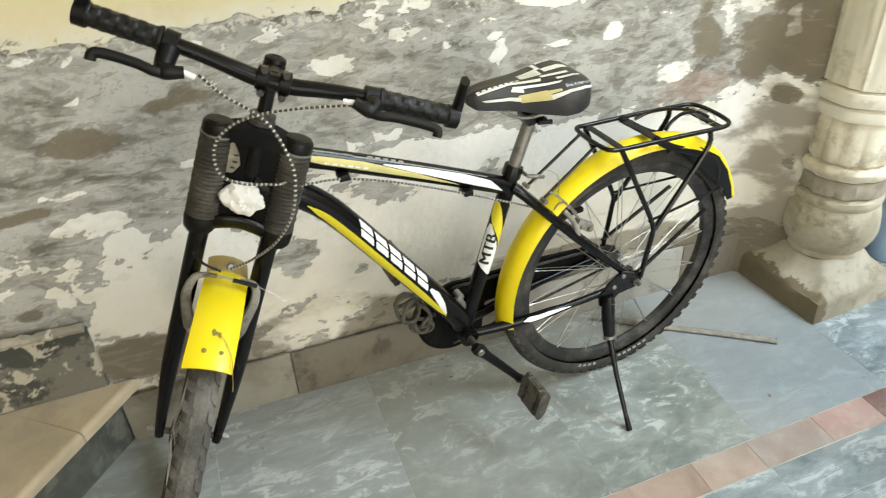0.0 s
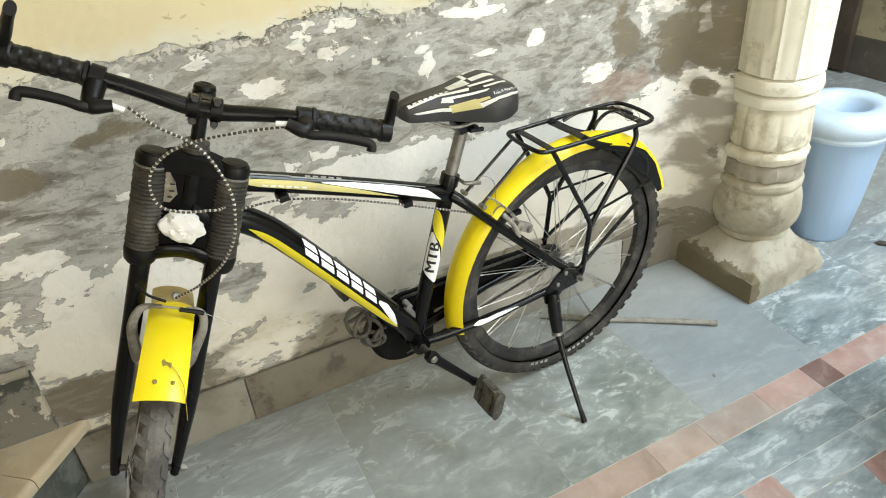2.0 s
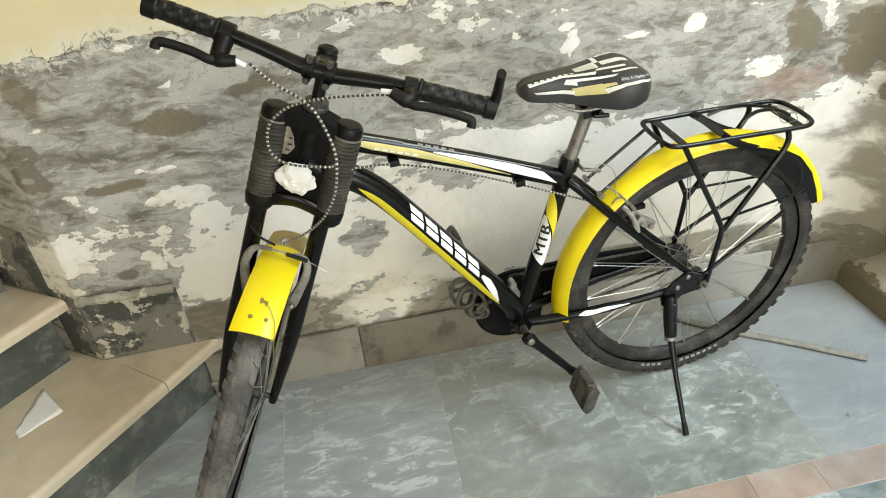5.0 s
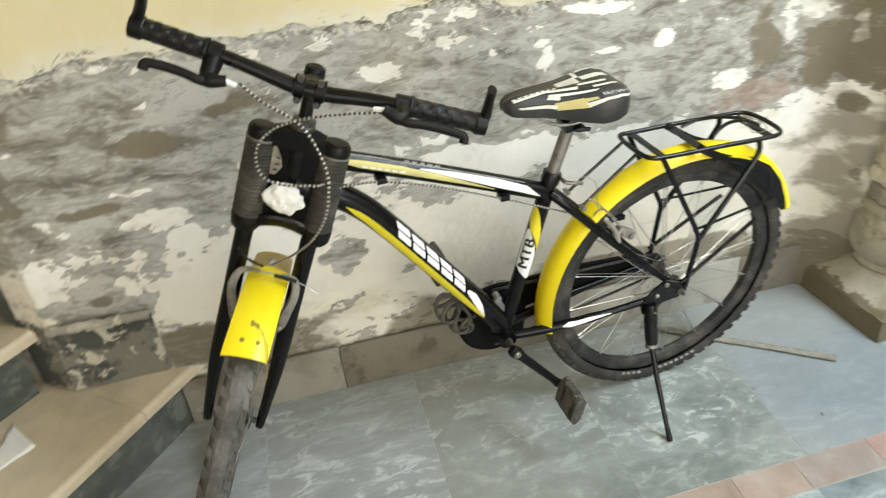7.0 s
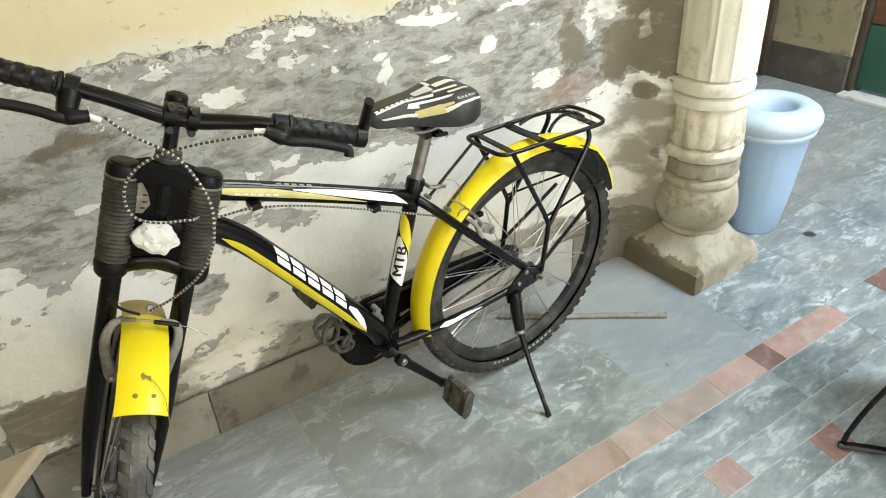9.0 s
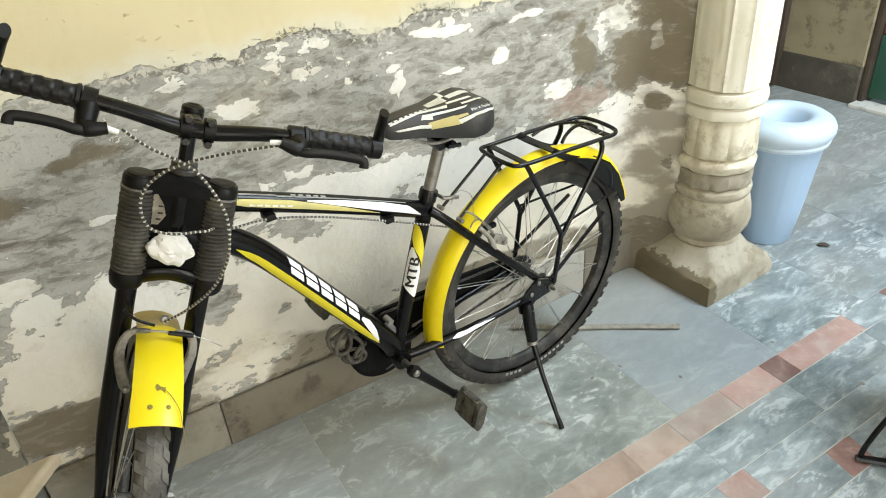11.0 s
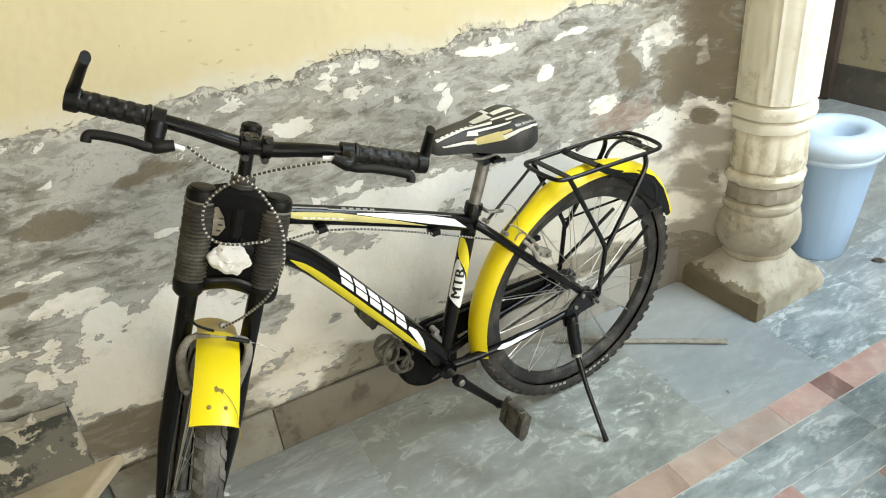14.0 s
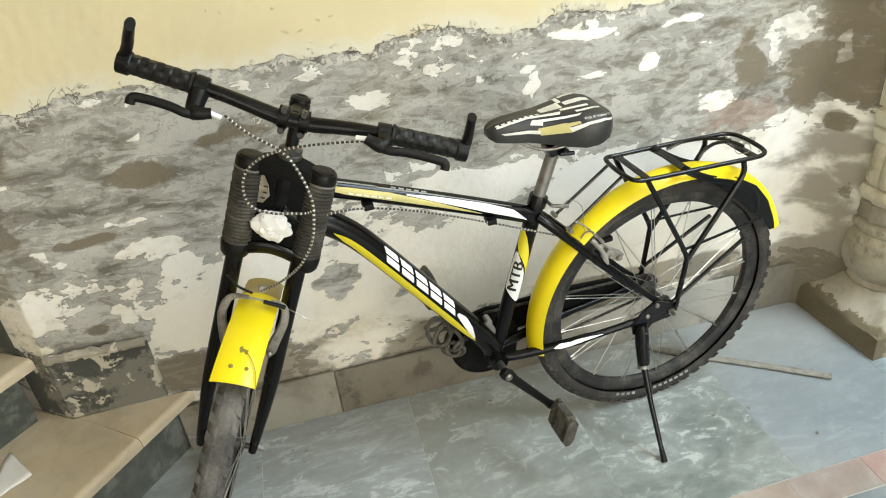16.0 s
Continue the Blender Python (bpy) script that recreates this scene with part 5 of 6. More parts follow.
# fenders
def fender(bm, cx, cz, r, a0, a1, half, drop, n=40, flare=0.0, thick=0.0022, cy=0.0, tail=0.0, shear=None):
    """A curved mudguard in the wheel's plane, from angle a0 to a1 in degrees."""
    outer, inner = [], []
    for i in range(n + 1):
        a = radians(a0 + (a1 - a0) * i / n)
        ro, ri = [], []
        for j in range(13):
            t = -1 + 2 * j / 12
            w = half * (1 + flare * (1 - i / n)) * (1 - tail * ease(i / n, 0.7, 1.0))
            back = 0.016 * tail * ease(i / n, 0.66, 0.95)
            d = drop * (abs(t) ** 2.4)
            for lst, off in ((ro, 0.0), (ri, thick)):
                rr = r - d - off
                lst.append(bm.verts.new((cx + rr * math.cos(a), cy - back + (shear(math.degrees(a)) if shear else 0.0) + t * (w - off * (abs(t) > 0.9)), cz + rr * math.sin(a))))
        outer.append(ro)
        inner.append(ri)
    for i in range(n):
        for j in range(12):
            bm.faces.new((outer[i][j], outer[i][j + 1], outer[i + 1][j + 1], outer[i + 1][j]))
            bm.faces.new((inner[i][j], inner[i + 1][j], inner[i + 1][j + 1], inner[i][j + 1]))
        for j in (0, 12):
            bm.faces.new((outer[i][j], outer[i + 1][j], inner[i + 1][j], inner[i][j]))
    for i in (0, n):
        for j in range(12):
            bm.faces.new((outer[i][j], inner[i][j], inner[i][j + 1], outer[i][j + 1]))


def front_shear(a):
    """The front mudguard sits askew: its crown lies further to the left."""
    return 0.008 * min(1.0, max(0.0, (a - 58.0) / 38.0))


bm = bmesh.new()
fender(bm, -0.008, AXLE_Z, 0.361, -7, 162, 0.036, 0.022, 70, cy=0.012, tail=0.72)
rear_fender = bpart("rear_fender", bm, YELLOW, bike, "long bright yellow plastic rear mudguard")
bm = bmesh.new()
fender(bm, HUB_F[0], HUB_F[2], 0.357, 58.6, 96, 0.038, 0.009, 30, 0.04, cy=HUB_F[1], shear=front_shear)
front_fender = bpart("front_fender", bm, YELLOW, bike, "short bright yellow plastic front mudguard", True)
bm = bmesh.new()
fender(bm, HUB_F[0], HUB_F[2], 0.3565, 96.3, 122, 0.037, 0.009, 16, cy=HUB_F[1], shear=front_shear)
bpart("fender_tail", bm, YELLOW_DUST, front_fender, "dust-covered crown of the mudguard", True)


def front_skin(a, t, off=0.0008):
    r = 0.357 - 0.009 * abs(t) ** 2.4 + off
    return Vector((HUB_F[0] + r * math.cos(radians(a)), HUB_F[1] + front_shear(a) + 0.038 * t, HUB_F[2] + r * math.sin(radians(a))))


for a, t, r, mt in ((63.6, -0.3, 0.0032, OLIVE_DIRT), (63.6, 0.42, 0.0028, OLIVE_DIRT)):
    p = front_skin(a, t, 0.0)
    n_ = (p - Vector((HUB_F[0], p.y, HUB_F[2]))).normalized()
    bm = lathed([(r * 1.3, 0.0), (r * 1.3, 0.0012), (r * 0.8, 0.0026), (r * 0.3, 0.003)], 12, along(p, p + n_))
    bpart("rivet", bm, mt, front_fender, "small round rivet", True)
bm = bmesh.new()
q = [bm.verts.new(front_skin(*c)) for c in ((69.2, -0.14), (68.1, -0.06), (68.6, 0.08), (67.6, 0.26), (69.4, 0.28), (69.6, 0.05), (70.5, -0.05), (70.0, -0.14))]
bm.faces.new(q)
bpart("scuff_mark", bm, OLIVE_DIRT, front_fender, "dark scuffed slot", True, False)

bpart("loose_cord", rod(smooth_path([front_skin(69, 0.15, 0.003), front_skin(66.5, 0.5, 0.005), front_skin(63, 0.85, 0.006), front_skin(60, 0.98, 0.006), front_skin(56.5, 1.12, 0.004), front_skin(54.5, 1.2, -0.004)], 5), 0.0007, 6), OLIVE_DIRT, front_fender, "thin loose brown cord", True)

# rack over the rear wheel
rack = bpart("rear_rack", rod(smooth_path([(0.124, 0.045, 0.7125), (0.114, 0.062, 0.712), (0.08, 0.066, 0.709), (-0.05, 0.068, 0.704), (-0.17, 0.068, 0.6975), (-0.204, 0.064, 0.6965), (-0.221, 0.045, 0.696), (-0.226, 0.0, 0.696), (-0.221, -0.045, 0.696), (-0.204, -0.064, 0.6965), (-0.17, -0.068, 0.6975), (-0.05, -0.068, 0.704), (0.08, -0.066, 0.709), (0.114, -0.062, 0.712), (0.124, -0.045, 0.7125), (0.128, 0.0, 0.713)], 4, True), 0.0052, 10, closed=True), BLACK_STEEL, bike, "black steel luggage rack")
for x, w in ((0.088, 0.016), (-0.012, 0.02)):
    z = 0.705 + 0.06 * x
    part("cross_plate", boxed(x - w / 2, x + w / 2, -0.064, 0.064, z - 0.003, z + 0.001, 0.001), BLACK_STEEL, rack)
part("cross_plate", boxed(-0.2, -0.18, -0.062, 0.062, 0.689, 0.693, 0.001), BLACK_STEEL, rack)
part("spring_loop", rod(smooth_path([(-0.055, 0.03, 0.703), (-0.07, 0.03, 0.722), (-0.1, 0.028, 0.733), (-0.15, 0.02, 0.722), (-0.19, 0.015, 0.7)], 5), 0.0042, 8), BLACK_STEEL, rack)
part("spring_loop", rod(smooth_path([(-0.03, -0.045, 0.706), (-0.07, -0.04, 0.718), (-0.12, -0.035, 0.715), (-0.19, -0.03, 0.699)], 5), 0.004, 8), BLACK_STEEL, rack)
part("tie_wire", rod(smooth_path([(-0.15, -0.02, 0.708), (-0.17, 0.0, 0.702), (-0.165, 0.03, 0.694), (-0.19, 0.04, 0.7), (-0.2, 0.01, 0.706), (-0.175, -0.03, 0.706)], 5), 0.0009, 5), STEEL, rack, "loose twist of thin wire")
for s in (1, -1):
    part("strut", rod(smooth_path([(0.09, 0.066 * s, 0.706), (0.08, 0.07 * s, 0.685), (0.03, 0.073 * s, 0.59), (-0.018, 0.075 * s, 0.497), (-0.022, 0.076 * s, 0.46), (-0.008, 0.075 * s, 0.345)], 4), 0.0062, 8), BLACK_STEEL, rack)
    part("strut", rod(smooth_path([(-0.15, 0.068 * s, 0.694), (-0.152, 0.071 * s, 0.67), (-0.13, 0.073 * s, 0.63), (-0.026, 0.075 * s, 0.475)], 4), 0.0062, 8), BLACK_STEEL, rack)
    part("strut", rod([(0.0, 0.074 * s, 0.362), (-0.19, 0.062 * s, 0.478)], 0.005, 8), BLACK_STEEL, rack)
    part("fender_stay", rod([(-0.01, 0.072 * s, 0.503), (-0.245, 0.045 * s, 0.512)], 0.0032, 8), BLACK_STEEL, rack)
    part("front_stay", rod([(0.12, 0.03 * s - 0.012, 0.706), (0.258, 0.033 * s, 0.617)], 0.0036, 8), BLACK_STEEL, rack)
    part("stay_bolt", rod([(0.258, 0.028 * s, 0.617), (0.258, 0.046 * s, 0.617)], 0.0055, 8), STEEL, rack)
for s in (1, -1):
    part("fender_bracket", rod(smooth_path([(0.0, 0.06 * s, 0.71), (-0.067, 0.047 * s, 0.667), (-0.156, 0.044 * s, 0.628), (-0.221, 0.042 * s, 0.582), (-0.236, 0.04 * s, 0.529)], 5), 0.0085, 8, up=(0, 1, 0), flat=(0.35, 1.0)), BLACK_PLASTIC, rack, "flat black mudguard bracket")

for s in (1, -1):
    bm = bmesh.new()
    plan = [(-0.1, 0.648), (-0.16, 0.642), (-0.222, 0.604), (-0.262, 0.556), (-0.288, 0.5), (-0.298, 0.468), (-0.284, 0.466), (-0.264, 0.5), (-0.228, 0.535), (-0.195, 0.56), (-0.15, 0.602)]
    lo, hi = [bm.verts.new((x, 0.0385 * s, z)) for x, z in plan], [bm.verts.new((x, 0.0425 * s, z)) for x, z in plan]
    bm.faces.new(lo), bm.faces.new(hi)
    for i in range(len(plan)):
        bm.faces.new((lo[i], lo[(i + 1) % len(plan)], hi[(i + 1) % len(plan)], hi[i]))
    part("side_flap", bm, BLACK_PLASTIC, rack, "black plastic flap beside the mudguard", False)

# drive: crank, pedals, chain, guard
crank = bpart("crankset", rod([BB + Vector((0, -0.075, 0)), BB + Vector((0, 0.075, 0))], 0.0085, 14), CRANK_GREY, bike, "grimy steel crankset")
END = Vector((0.331, 0.0, 0.17))
DIRC = END - BB


def crank_arm(sign):
    y = 0.078 * sign
    a, b = BB + Vector((0, y, 0)), BB + DIRC * sign + Vector((0, y + 0.012 * sign, 0))
    bm = rod([a - (b - a) * 0.09, a, a.lerp(b, 0.15), a.lerp(b, 0.9), b, b + (b - a) * 0.06], [0.012, 0.0165, 0.0115, 0.0095, 0.0125, 0.009], 12, up=(0, 1, 0), flat=(0.62, 1.0))
    part("crank_arm", bm, BLACK_PLASTIC, crank)
    part("crank_bolt", lathed([(0.0085, 0.0), (0.0085, 0.004), (0.006, 0.0062), (0.002, 0.0062)], 14, along(a + Vector((0, 0.009 * sign, 0)), a + Vector((0, sign, 0)))), STEEL, crank, "pale worn crank bolt")
    return b


def pedal(p, sign):
    """A chunky plastic pedal hanging on its spindle."""
    root = part("pedal", rod([p, p + Vector((0, 0.1 * sign, 0))], 0.006, 10), CRANK_GREY, bike, "dusty black plastic pedal")
    tilt = Matrix.Translation(p + Vector((0, 0.062 * sign, 0))) @ Matrix.Rotation(radians(76), 4, "Y") @ Matrix.Scale(0.8, 4)
    for x0, x1, y0, y1, z0, z1 in ((-0.044, -0.03, -0.0355, 0.0355, -0.013, 0.013), (0.03, 0.044, -0.0355, 0.0355, -0.013, 0.013), (-0.034, 0.034, -0.022, 0.026, -0.0135, 0.0135)):
        part("pedal_block", boxed(x0, x1, y0, y1, z0, z1, 0.003, tilt), PEDAL_PLASTIC, root)
    for y in (-0.049, 0.036):
        bm = bmesh.new()
        cut = [(-0.05, -0.004), (-0.05, 0.006), (-0.03, 0.0175), (0.034, 0.0175), (0.05, 0.004), (0.046, -0.008), (0.028, -0.0175), (-0.034, -0.0175)]
        ends = [[bm.verts.new((x, y + d, z)) for x, z in cut] for d in (0.0, 0.013)]
        bm.faces.new(ends[0]), bm.faces.new(ends[1])
        for i in range(8):
            bm.faces.new((ends[0][i], ends[0][(i + 1) % 8], ends[1][(i + 1) % 8], ends[1][i]))
        bmesh.ops.transform(bm, matrix=tilt, verts=bm.verts)
        part("pedal_plate", bm, PEDAL_PLASTIC, root, "chamfered end plate", False)
    for s in (1, -1):
        part("reflector", boxed(s * 0.0438, s * 0.0465, -0.024, 0.024, -0.008, 0.008, 0.001, tilt), CRANK_GREY, root)


pedal(crank_arm(1), 1)
pedal(crank_arm(-1), -1)
bm = bmesh.new()
outer = [(BB.x - 0.012 + 0.1 * math.cos(radians(a)), BB.z - 0.012 + 0.1 * math.sin(radians(a))) for a in range(105, -136, -8)]
plan = outer + [(0.345, 0.3), (0.06, 0.318), (0.01, 0.325), (-0.004, 0.335), (0.0, 0.35), (0.04, 0.362), (0.2, 0.378)]
lo, hi = [bm.verts.new((x, -0.072, z)) for x, z in plan], [bm.verts.new((x, -0.064, z)) for x, z in plan]
bm.faces.new(lo), bm.faces.new(hi)
for i in range(len(plan)):
    bm.faces.new((lo[i], lo[(i + 1) % len(plan)], hi[(i + 1) % len(plan)], hi[i]))
bpart("chain_guard", bm, MATT_BLACK, bike, "black plastic chain guard", False, False)
bm = bmesh.new()
n = 38
ring = [((0.083 if i % 2 else 0.0885) * math.cos(2 * math.pi * i / (2 * n)), (0.083 if i % 2 else 0.0885) * math.sin(2 * math.pi * i / (2 * n))) for i in range(2 * n)]
lo, hi = [bm.verts.new((BB.x + x, -0.0555, BB.z + z)) for x, z in ring], [bm.verts.new((BB.x + x, -0.0515, BB.z + z)) for x, z in ring]
bm.faces.new(lo), bm.faces.new(hi)
for i in range(2 * n):
    bm.faces.new((lo[i], lo[(i + 1) % (2 * n)], hi[(i + 1) % (2 * n)], hi[i]))
part("chainring", bm, MATT_BLACK, crank, "", False)
for z0, z1 in ((BB.z + 0.086, AXLE_Z + 0.034), (BB.z - 0.086, AXLE_Z - 0.034)):
    bm = bmesh.new()
    for i in range(46):
        p, q = Vector((BB.x, -0.053, z0)).lerp(Vector((0.0, -0.045, z1)), i / 46), Vector((BB.x, -0.053, z0)).lerp(Vector((0.0, -0.045, z1)), (i + 0.98) / 46)
        tube(bm, [p, q], 0.0042 if i % 2 else 0.0034, 6, flat=(0.8, 1.0))
    bpart("chain_run", bm, CRANK_GREY, bike, "grimy bicycle chain")
part("sprocket", lathed([(0.01, -0.004), (0.036, -0.004), (0.036, 0.0), (0.03, 0.004), (0.012, 0.01)], 24, Matrix.Translation((0, -0.044, AXLE_Z)) @ Matrix.Rotation(radians(90), 4, "X")), CRANK_GREY, bike)
bm = rod([(0.45, 0.0, 0.40), (0.418, 0.004, 0.335)], 0.009, 10, flat=(0.5, 1.0))
tube(bm, [(0.449, -0.006, 0.412), (0.449, 0.018, 0.412)], 0.0075, 10)
bpart("guide_bracket", bm, POST_STEEL, bike, "small grey bolt bracket above the crank")
bm = rod([(0.0, 0.03, AXLE_Z), (0.0, 0.09, AXLE_Z)], 0.0048, 10)
tube(bm, [(0.0, 0.064, AXLE_Z), (0.0, 0.076, AXLE_Z)], 0.0095, 6)
axle = bpart("rear_axle", bm, STEEL, bike, "rear axle nut")
part("axle_nut", rod([(0.0, -0.06, AXLE_Z), (0.0, -0.09, AXLE_Z)], 0.006, 10), STEEL, axle)

# kickstand
stand = bpart("kickstand", rod(smooth_path([(0.083, 0.076, 0.322), (0.086, 0.088, 0.27), (0.088, 0.104, 0.22)], 4), [0.0135, 0.015, 0.016, 0.0165, 0.0165, 0.016, 0.0155, 0.015, 0.014], 12), BLACK_STEEL, bike, "black steel kickstand")
part("leg", rod([(0.087, 0.1, 0.222), (0.09, 0.15, 0.13), (0.095, 0.226, 0.018)], [0.0085, 0.0065, 0.006], 10), BLACK_STEEL, stand)
part("foot", rod([(0.094, 0.215, 0.034), (0.096, 0.234, 0.0105)], [0.0065, 0.0078], 10), BLACK_PLASTIC, stand)
part("sleeve", rod([(0.087, 0.1, 0.219), (0.088, 0.105, 0.208)], 0.0142, 12), POST_STEEL, stand)
bm = bmesh.new()
plan = [(0.045, 0.375), (0.005, 0.358), (-0.012, 0.335), (0.0, 0.316), (0.05, 0.31), (0.068, 0.29), (0.1, 0.29), (0.106, 0.318), (0.078, 0.352)]
lo, hi = [bm.verts.new((x, 0.065, z)) for x, z in plan], [bm.verts.new((x, 0.0715, z)) for x, z in plan]
bm.faces.new(lo), bm.faces.new(hi)
for i in range(len(plan)):
    bm.faces.new((lo[i], lo[(i + 1) % len(plan)], hi[(i + 1) % len(plan)], hi[i]))
part("bracket_plate", bm, BLACK_STEEL, stand, "", False)
for x, z in ((0.042, 0.362), (0.066, 0.337), (0.083, 0.304)):
    part("bolt", lathed([(0.0062, 0), (0.0062, 0.003), (0.004, 0.005), (0.001, 0.005)], 12, along((x, 0.0715 if z > 0.32 else 0.09, z), (x, 1, z))), STEEL, stand, "pale zinc bolt")

# rear brake and its cable
for s in (1, -1):
    bpart("rear_brake_arm", rod(smooth_path([(0.172, 0.05 * s, 0.5), (0.176, 0.05 * s, 0.525), (0.186, 0.044 * s, 0.552), (0.2, 0.03 * s, 0.57)], 4), [0.008] * 6 + [0.006] * 7, 8), BRAKE_ALLOY, bike, "dull alloy brake arm")
    bpart("brake_pad", boxed(0.14, 0.19, 0.017 * s - 0.006, 0.017 * s + 0.006, 0.545, 0.557, 0.003), BLACK_PLASTIC)


bpart("brake_link", rod(smooth_path([(0.25, 0.045, 0.64), (0.224, 0.046, 0.62), (0.192, 0.046, 0.58), (0.172, 0.046, 0.554)], 4), [0.0016, 0.0028, 0.0016, 0.0028, 0.0016, 0.0028, 0.0016, 0.0028, 0.0016, 0.0028, 0.003, 0.0035, 0.004], 6), BRAKE_ALLOY, bike, "short dull chain link to the brake")
bm = boxed(-0.024, 0.024, -0.01, 0.01, -0.011, 0.011, 0.004)
tube(bm, [(-0.012, 0.006, 0.0), (-0.012, 0.018, 0.0)], 0.006, 8)
tube(bm, [(0.01, 0.006, -0.004), (0.01, 0.016, -0.004)], 0.0045, 8)
bmesh.ops.transform(bm, matrix=pose(0.15, 0.038, 0.524, 0, -32, 0), verts=bm.verts)
bpart("brake_caliper", bm, BRAKE_ALLOY, bike, "grimy alloy rear brake caliper")


def braided(pts, r=0.0022, pitch=0.0082):
    """A dark cable housing with pale woven flecks along it."""
    p = smooth_path(pts, 8)
    dark, pale = bmesh.new(), bmesh.new()
    tube(dark, p, r, 8)
    run, nxt = 0.0, 0.004
    for a, b in zip(p, p[1:]):
        d = (b - a).length
        while nxt < run + d:
            u = (nxt - run) / d
            c, e = a.lerp(b, u), a.lerp(b, u) + (b - a).normalized() * pitch * 0.52
            m = (c + e) / 2
            tube(pale, [c, m, e], [r * 0.9, r * 1.22, r * 0.9], 7)
            nxt += pitch
        run += d
    return dark, pale


def cable(name, pts, steer, label):
    dark, pale = braided(pts)
    ob = bpart(name, dark, CABLE_DARK, bike, label, steer)
    bpart("braid", pale, CABLE_WHITE, ob, "", steer)
    return ob


cable("front_brake_cable", [(0.127, -0.103, -0.01), (0.115, -0.065, -0.034), (0.105, -0.015, -0.053), (0.115, 0.017, -0.071), (0.13, 0.054, -0.114), (0.135, 0.068, -0.16), (0.132, 0.07, -0.203), (0.12, 0.058, -0.253), (0.09, 0.03, -0.309), (0.06, -0.001, -0.353)], True, "brake cable in black and white braid")
cable("rear_brake_cable", [(0.127, 0.116, 0.003), (0.115, 0.062, -0.019), (0.1, 0.014, -0.043), (0.09, -0.018, -0.063), (0.085, -0.045, -0.086), (0.08, -0.063, -0.119), (0.078, -0.06, -0.154), (0.076, -0.042, -0.178), (0.07, -0.009, -0.185), (0.055, 0.029, -0.183), (0.045, 0.049, -0.182), (0.0, 0.072, -0.186), (-0.03, 0.075, -0.19)], True, "rear brake cable in black and white braid")
cable("top_tube_cable", [(0.775, 0.042, 0.797), (0.743, 0.032, 0.791), (0.682, 0.024, 0.779), (0.585, 0.022, 0.745), (0.446, 0.022, 0.682), (0.303, 0.03, 0.615), (0.233, 0.037, 0.581)], False, "braided cable run along the top tube")
for x, z in ((0.68, 0.780), (0.43, 0.677)):
    bpart("cable_clip", boxed(x - 0.01, x + 0.01, -0.002, 0.027, z - 0.006, z + 0.007, 0.003), BLACK_PLASTIC)
bpart("brake_wire", rod(smooth_path([(0.233, 0.037, 0.581), (0.222, 0.04, 0.6), (0.205, 0.045, 0.6), (0.18, 0.05, 0.57)], 4), 0.0018, 6), STEEL)
bpart("stray_wire", rod(smooth_path([(0.285, 0.04, 0.67), (0.27, 0.05, 0.7), (0.24, 0.055, 0.68), (0.235, 0.055, 0.63), (0.225, 0.05, 0.61)], 5), 0.0007, 5), STEEL)

# fork
fork = bpart("fork", rod([(0, 0, -0.10), (0, 0, -0.27)], 0.014, 14), BLACK_PAINT, bike, "black suspension fork with rubber boots", True)


def fork_leg(s):
    bpart("fork_leg", rod(smooth_path([(0.012, 0.06 * s - 0.002, -0.27), (0.016, 0.06 * s - 0.004, -0.33), (0.018, 0.06 * s - 0.006, -0.45), (0.03, 0.06 * s - 0.008, -0.6), (0.042, 0.057 * s - 0.009, -0.7), (0.047, 0.054 * s - 0.009, -0.757)], 5), [0.0165] * 14 + [0.016, 0.0155, 0.0145, 0.0135, 0.0125, 0.0115, 0.011, 0.0105, 0.01, 0.0095, 0.009, 0.0085], 16), BLACK_PAINT, fork, "", True)
    prof = [(0.02, -0.29)]
    for k in range(21):
        z = -0.284 + 0.0073 * k
        r = 0.0277 - 0.0012 * k / 21 + 0.0006 * math.sin(2.3 * k + s)
        prof += [(r - 0.0022, z), (r + 0.0009, z + 0.0025), (r + 0.0009, z + 0.0045), (r - 0.0022, z + 0.0068)]
    prof.append((0.02, -0.129))
    bpart("fork_boot", lathed(prof, 24, Matrix.Translation((0.006, 0.065 * s, 0))), BOOT_RUBBER, fork, "ribbed dusty rubber boot", True, True, 50)
    bpart("fork_cap", lathed([(0.0265, -0.133), (0.027, -0.124), (0.0265, -0.115), (0.0245, -0.111), (0.022, -0.1105), (0.0215, -0.1075), (0.017, -0.106), (0.005, -0.107)], 24, Matrix.Translation((0.006, 0.065 * s, 0))), BLACK_PLASTIC, fork, "", True)
    bpart("boot_ring", lathed([(0.0275, -0.134), (0.0285, -0.133), (0.0285, -0.1305), (0.0275, -0.13)], 24, Matrix.Translation((0.006, 0.065 * s, 0))), POST_STEEL, fork, "", True)
    bpart("leg_sleeve", lathed([(0.021, -0.315), (0.0265, -0.308), (0.0285, -0.29), (0.0275, -0.284), (0.02, -0.283)], 20, Matrix.Translation((0.006, 0.066 * s, 0))), BLACK_PLASTIC, fork, "", True)
    bm = rod([(0.045, 0.045 * s - 0.009, -0.7443), (0.045, 0.078 * s - 0.009, -0.7443)], 0.0048, 10)
    tube(bm, [(0.045, 0.064 * s - 0.009, -0.7443), (0.045, 0.073 * s - 0.009, -0.7443)], 0.008, 6)
    bpart("axle_nut", bm, POST_STEEL, fork, "front axle nut", True)


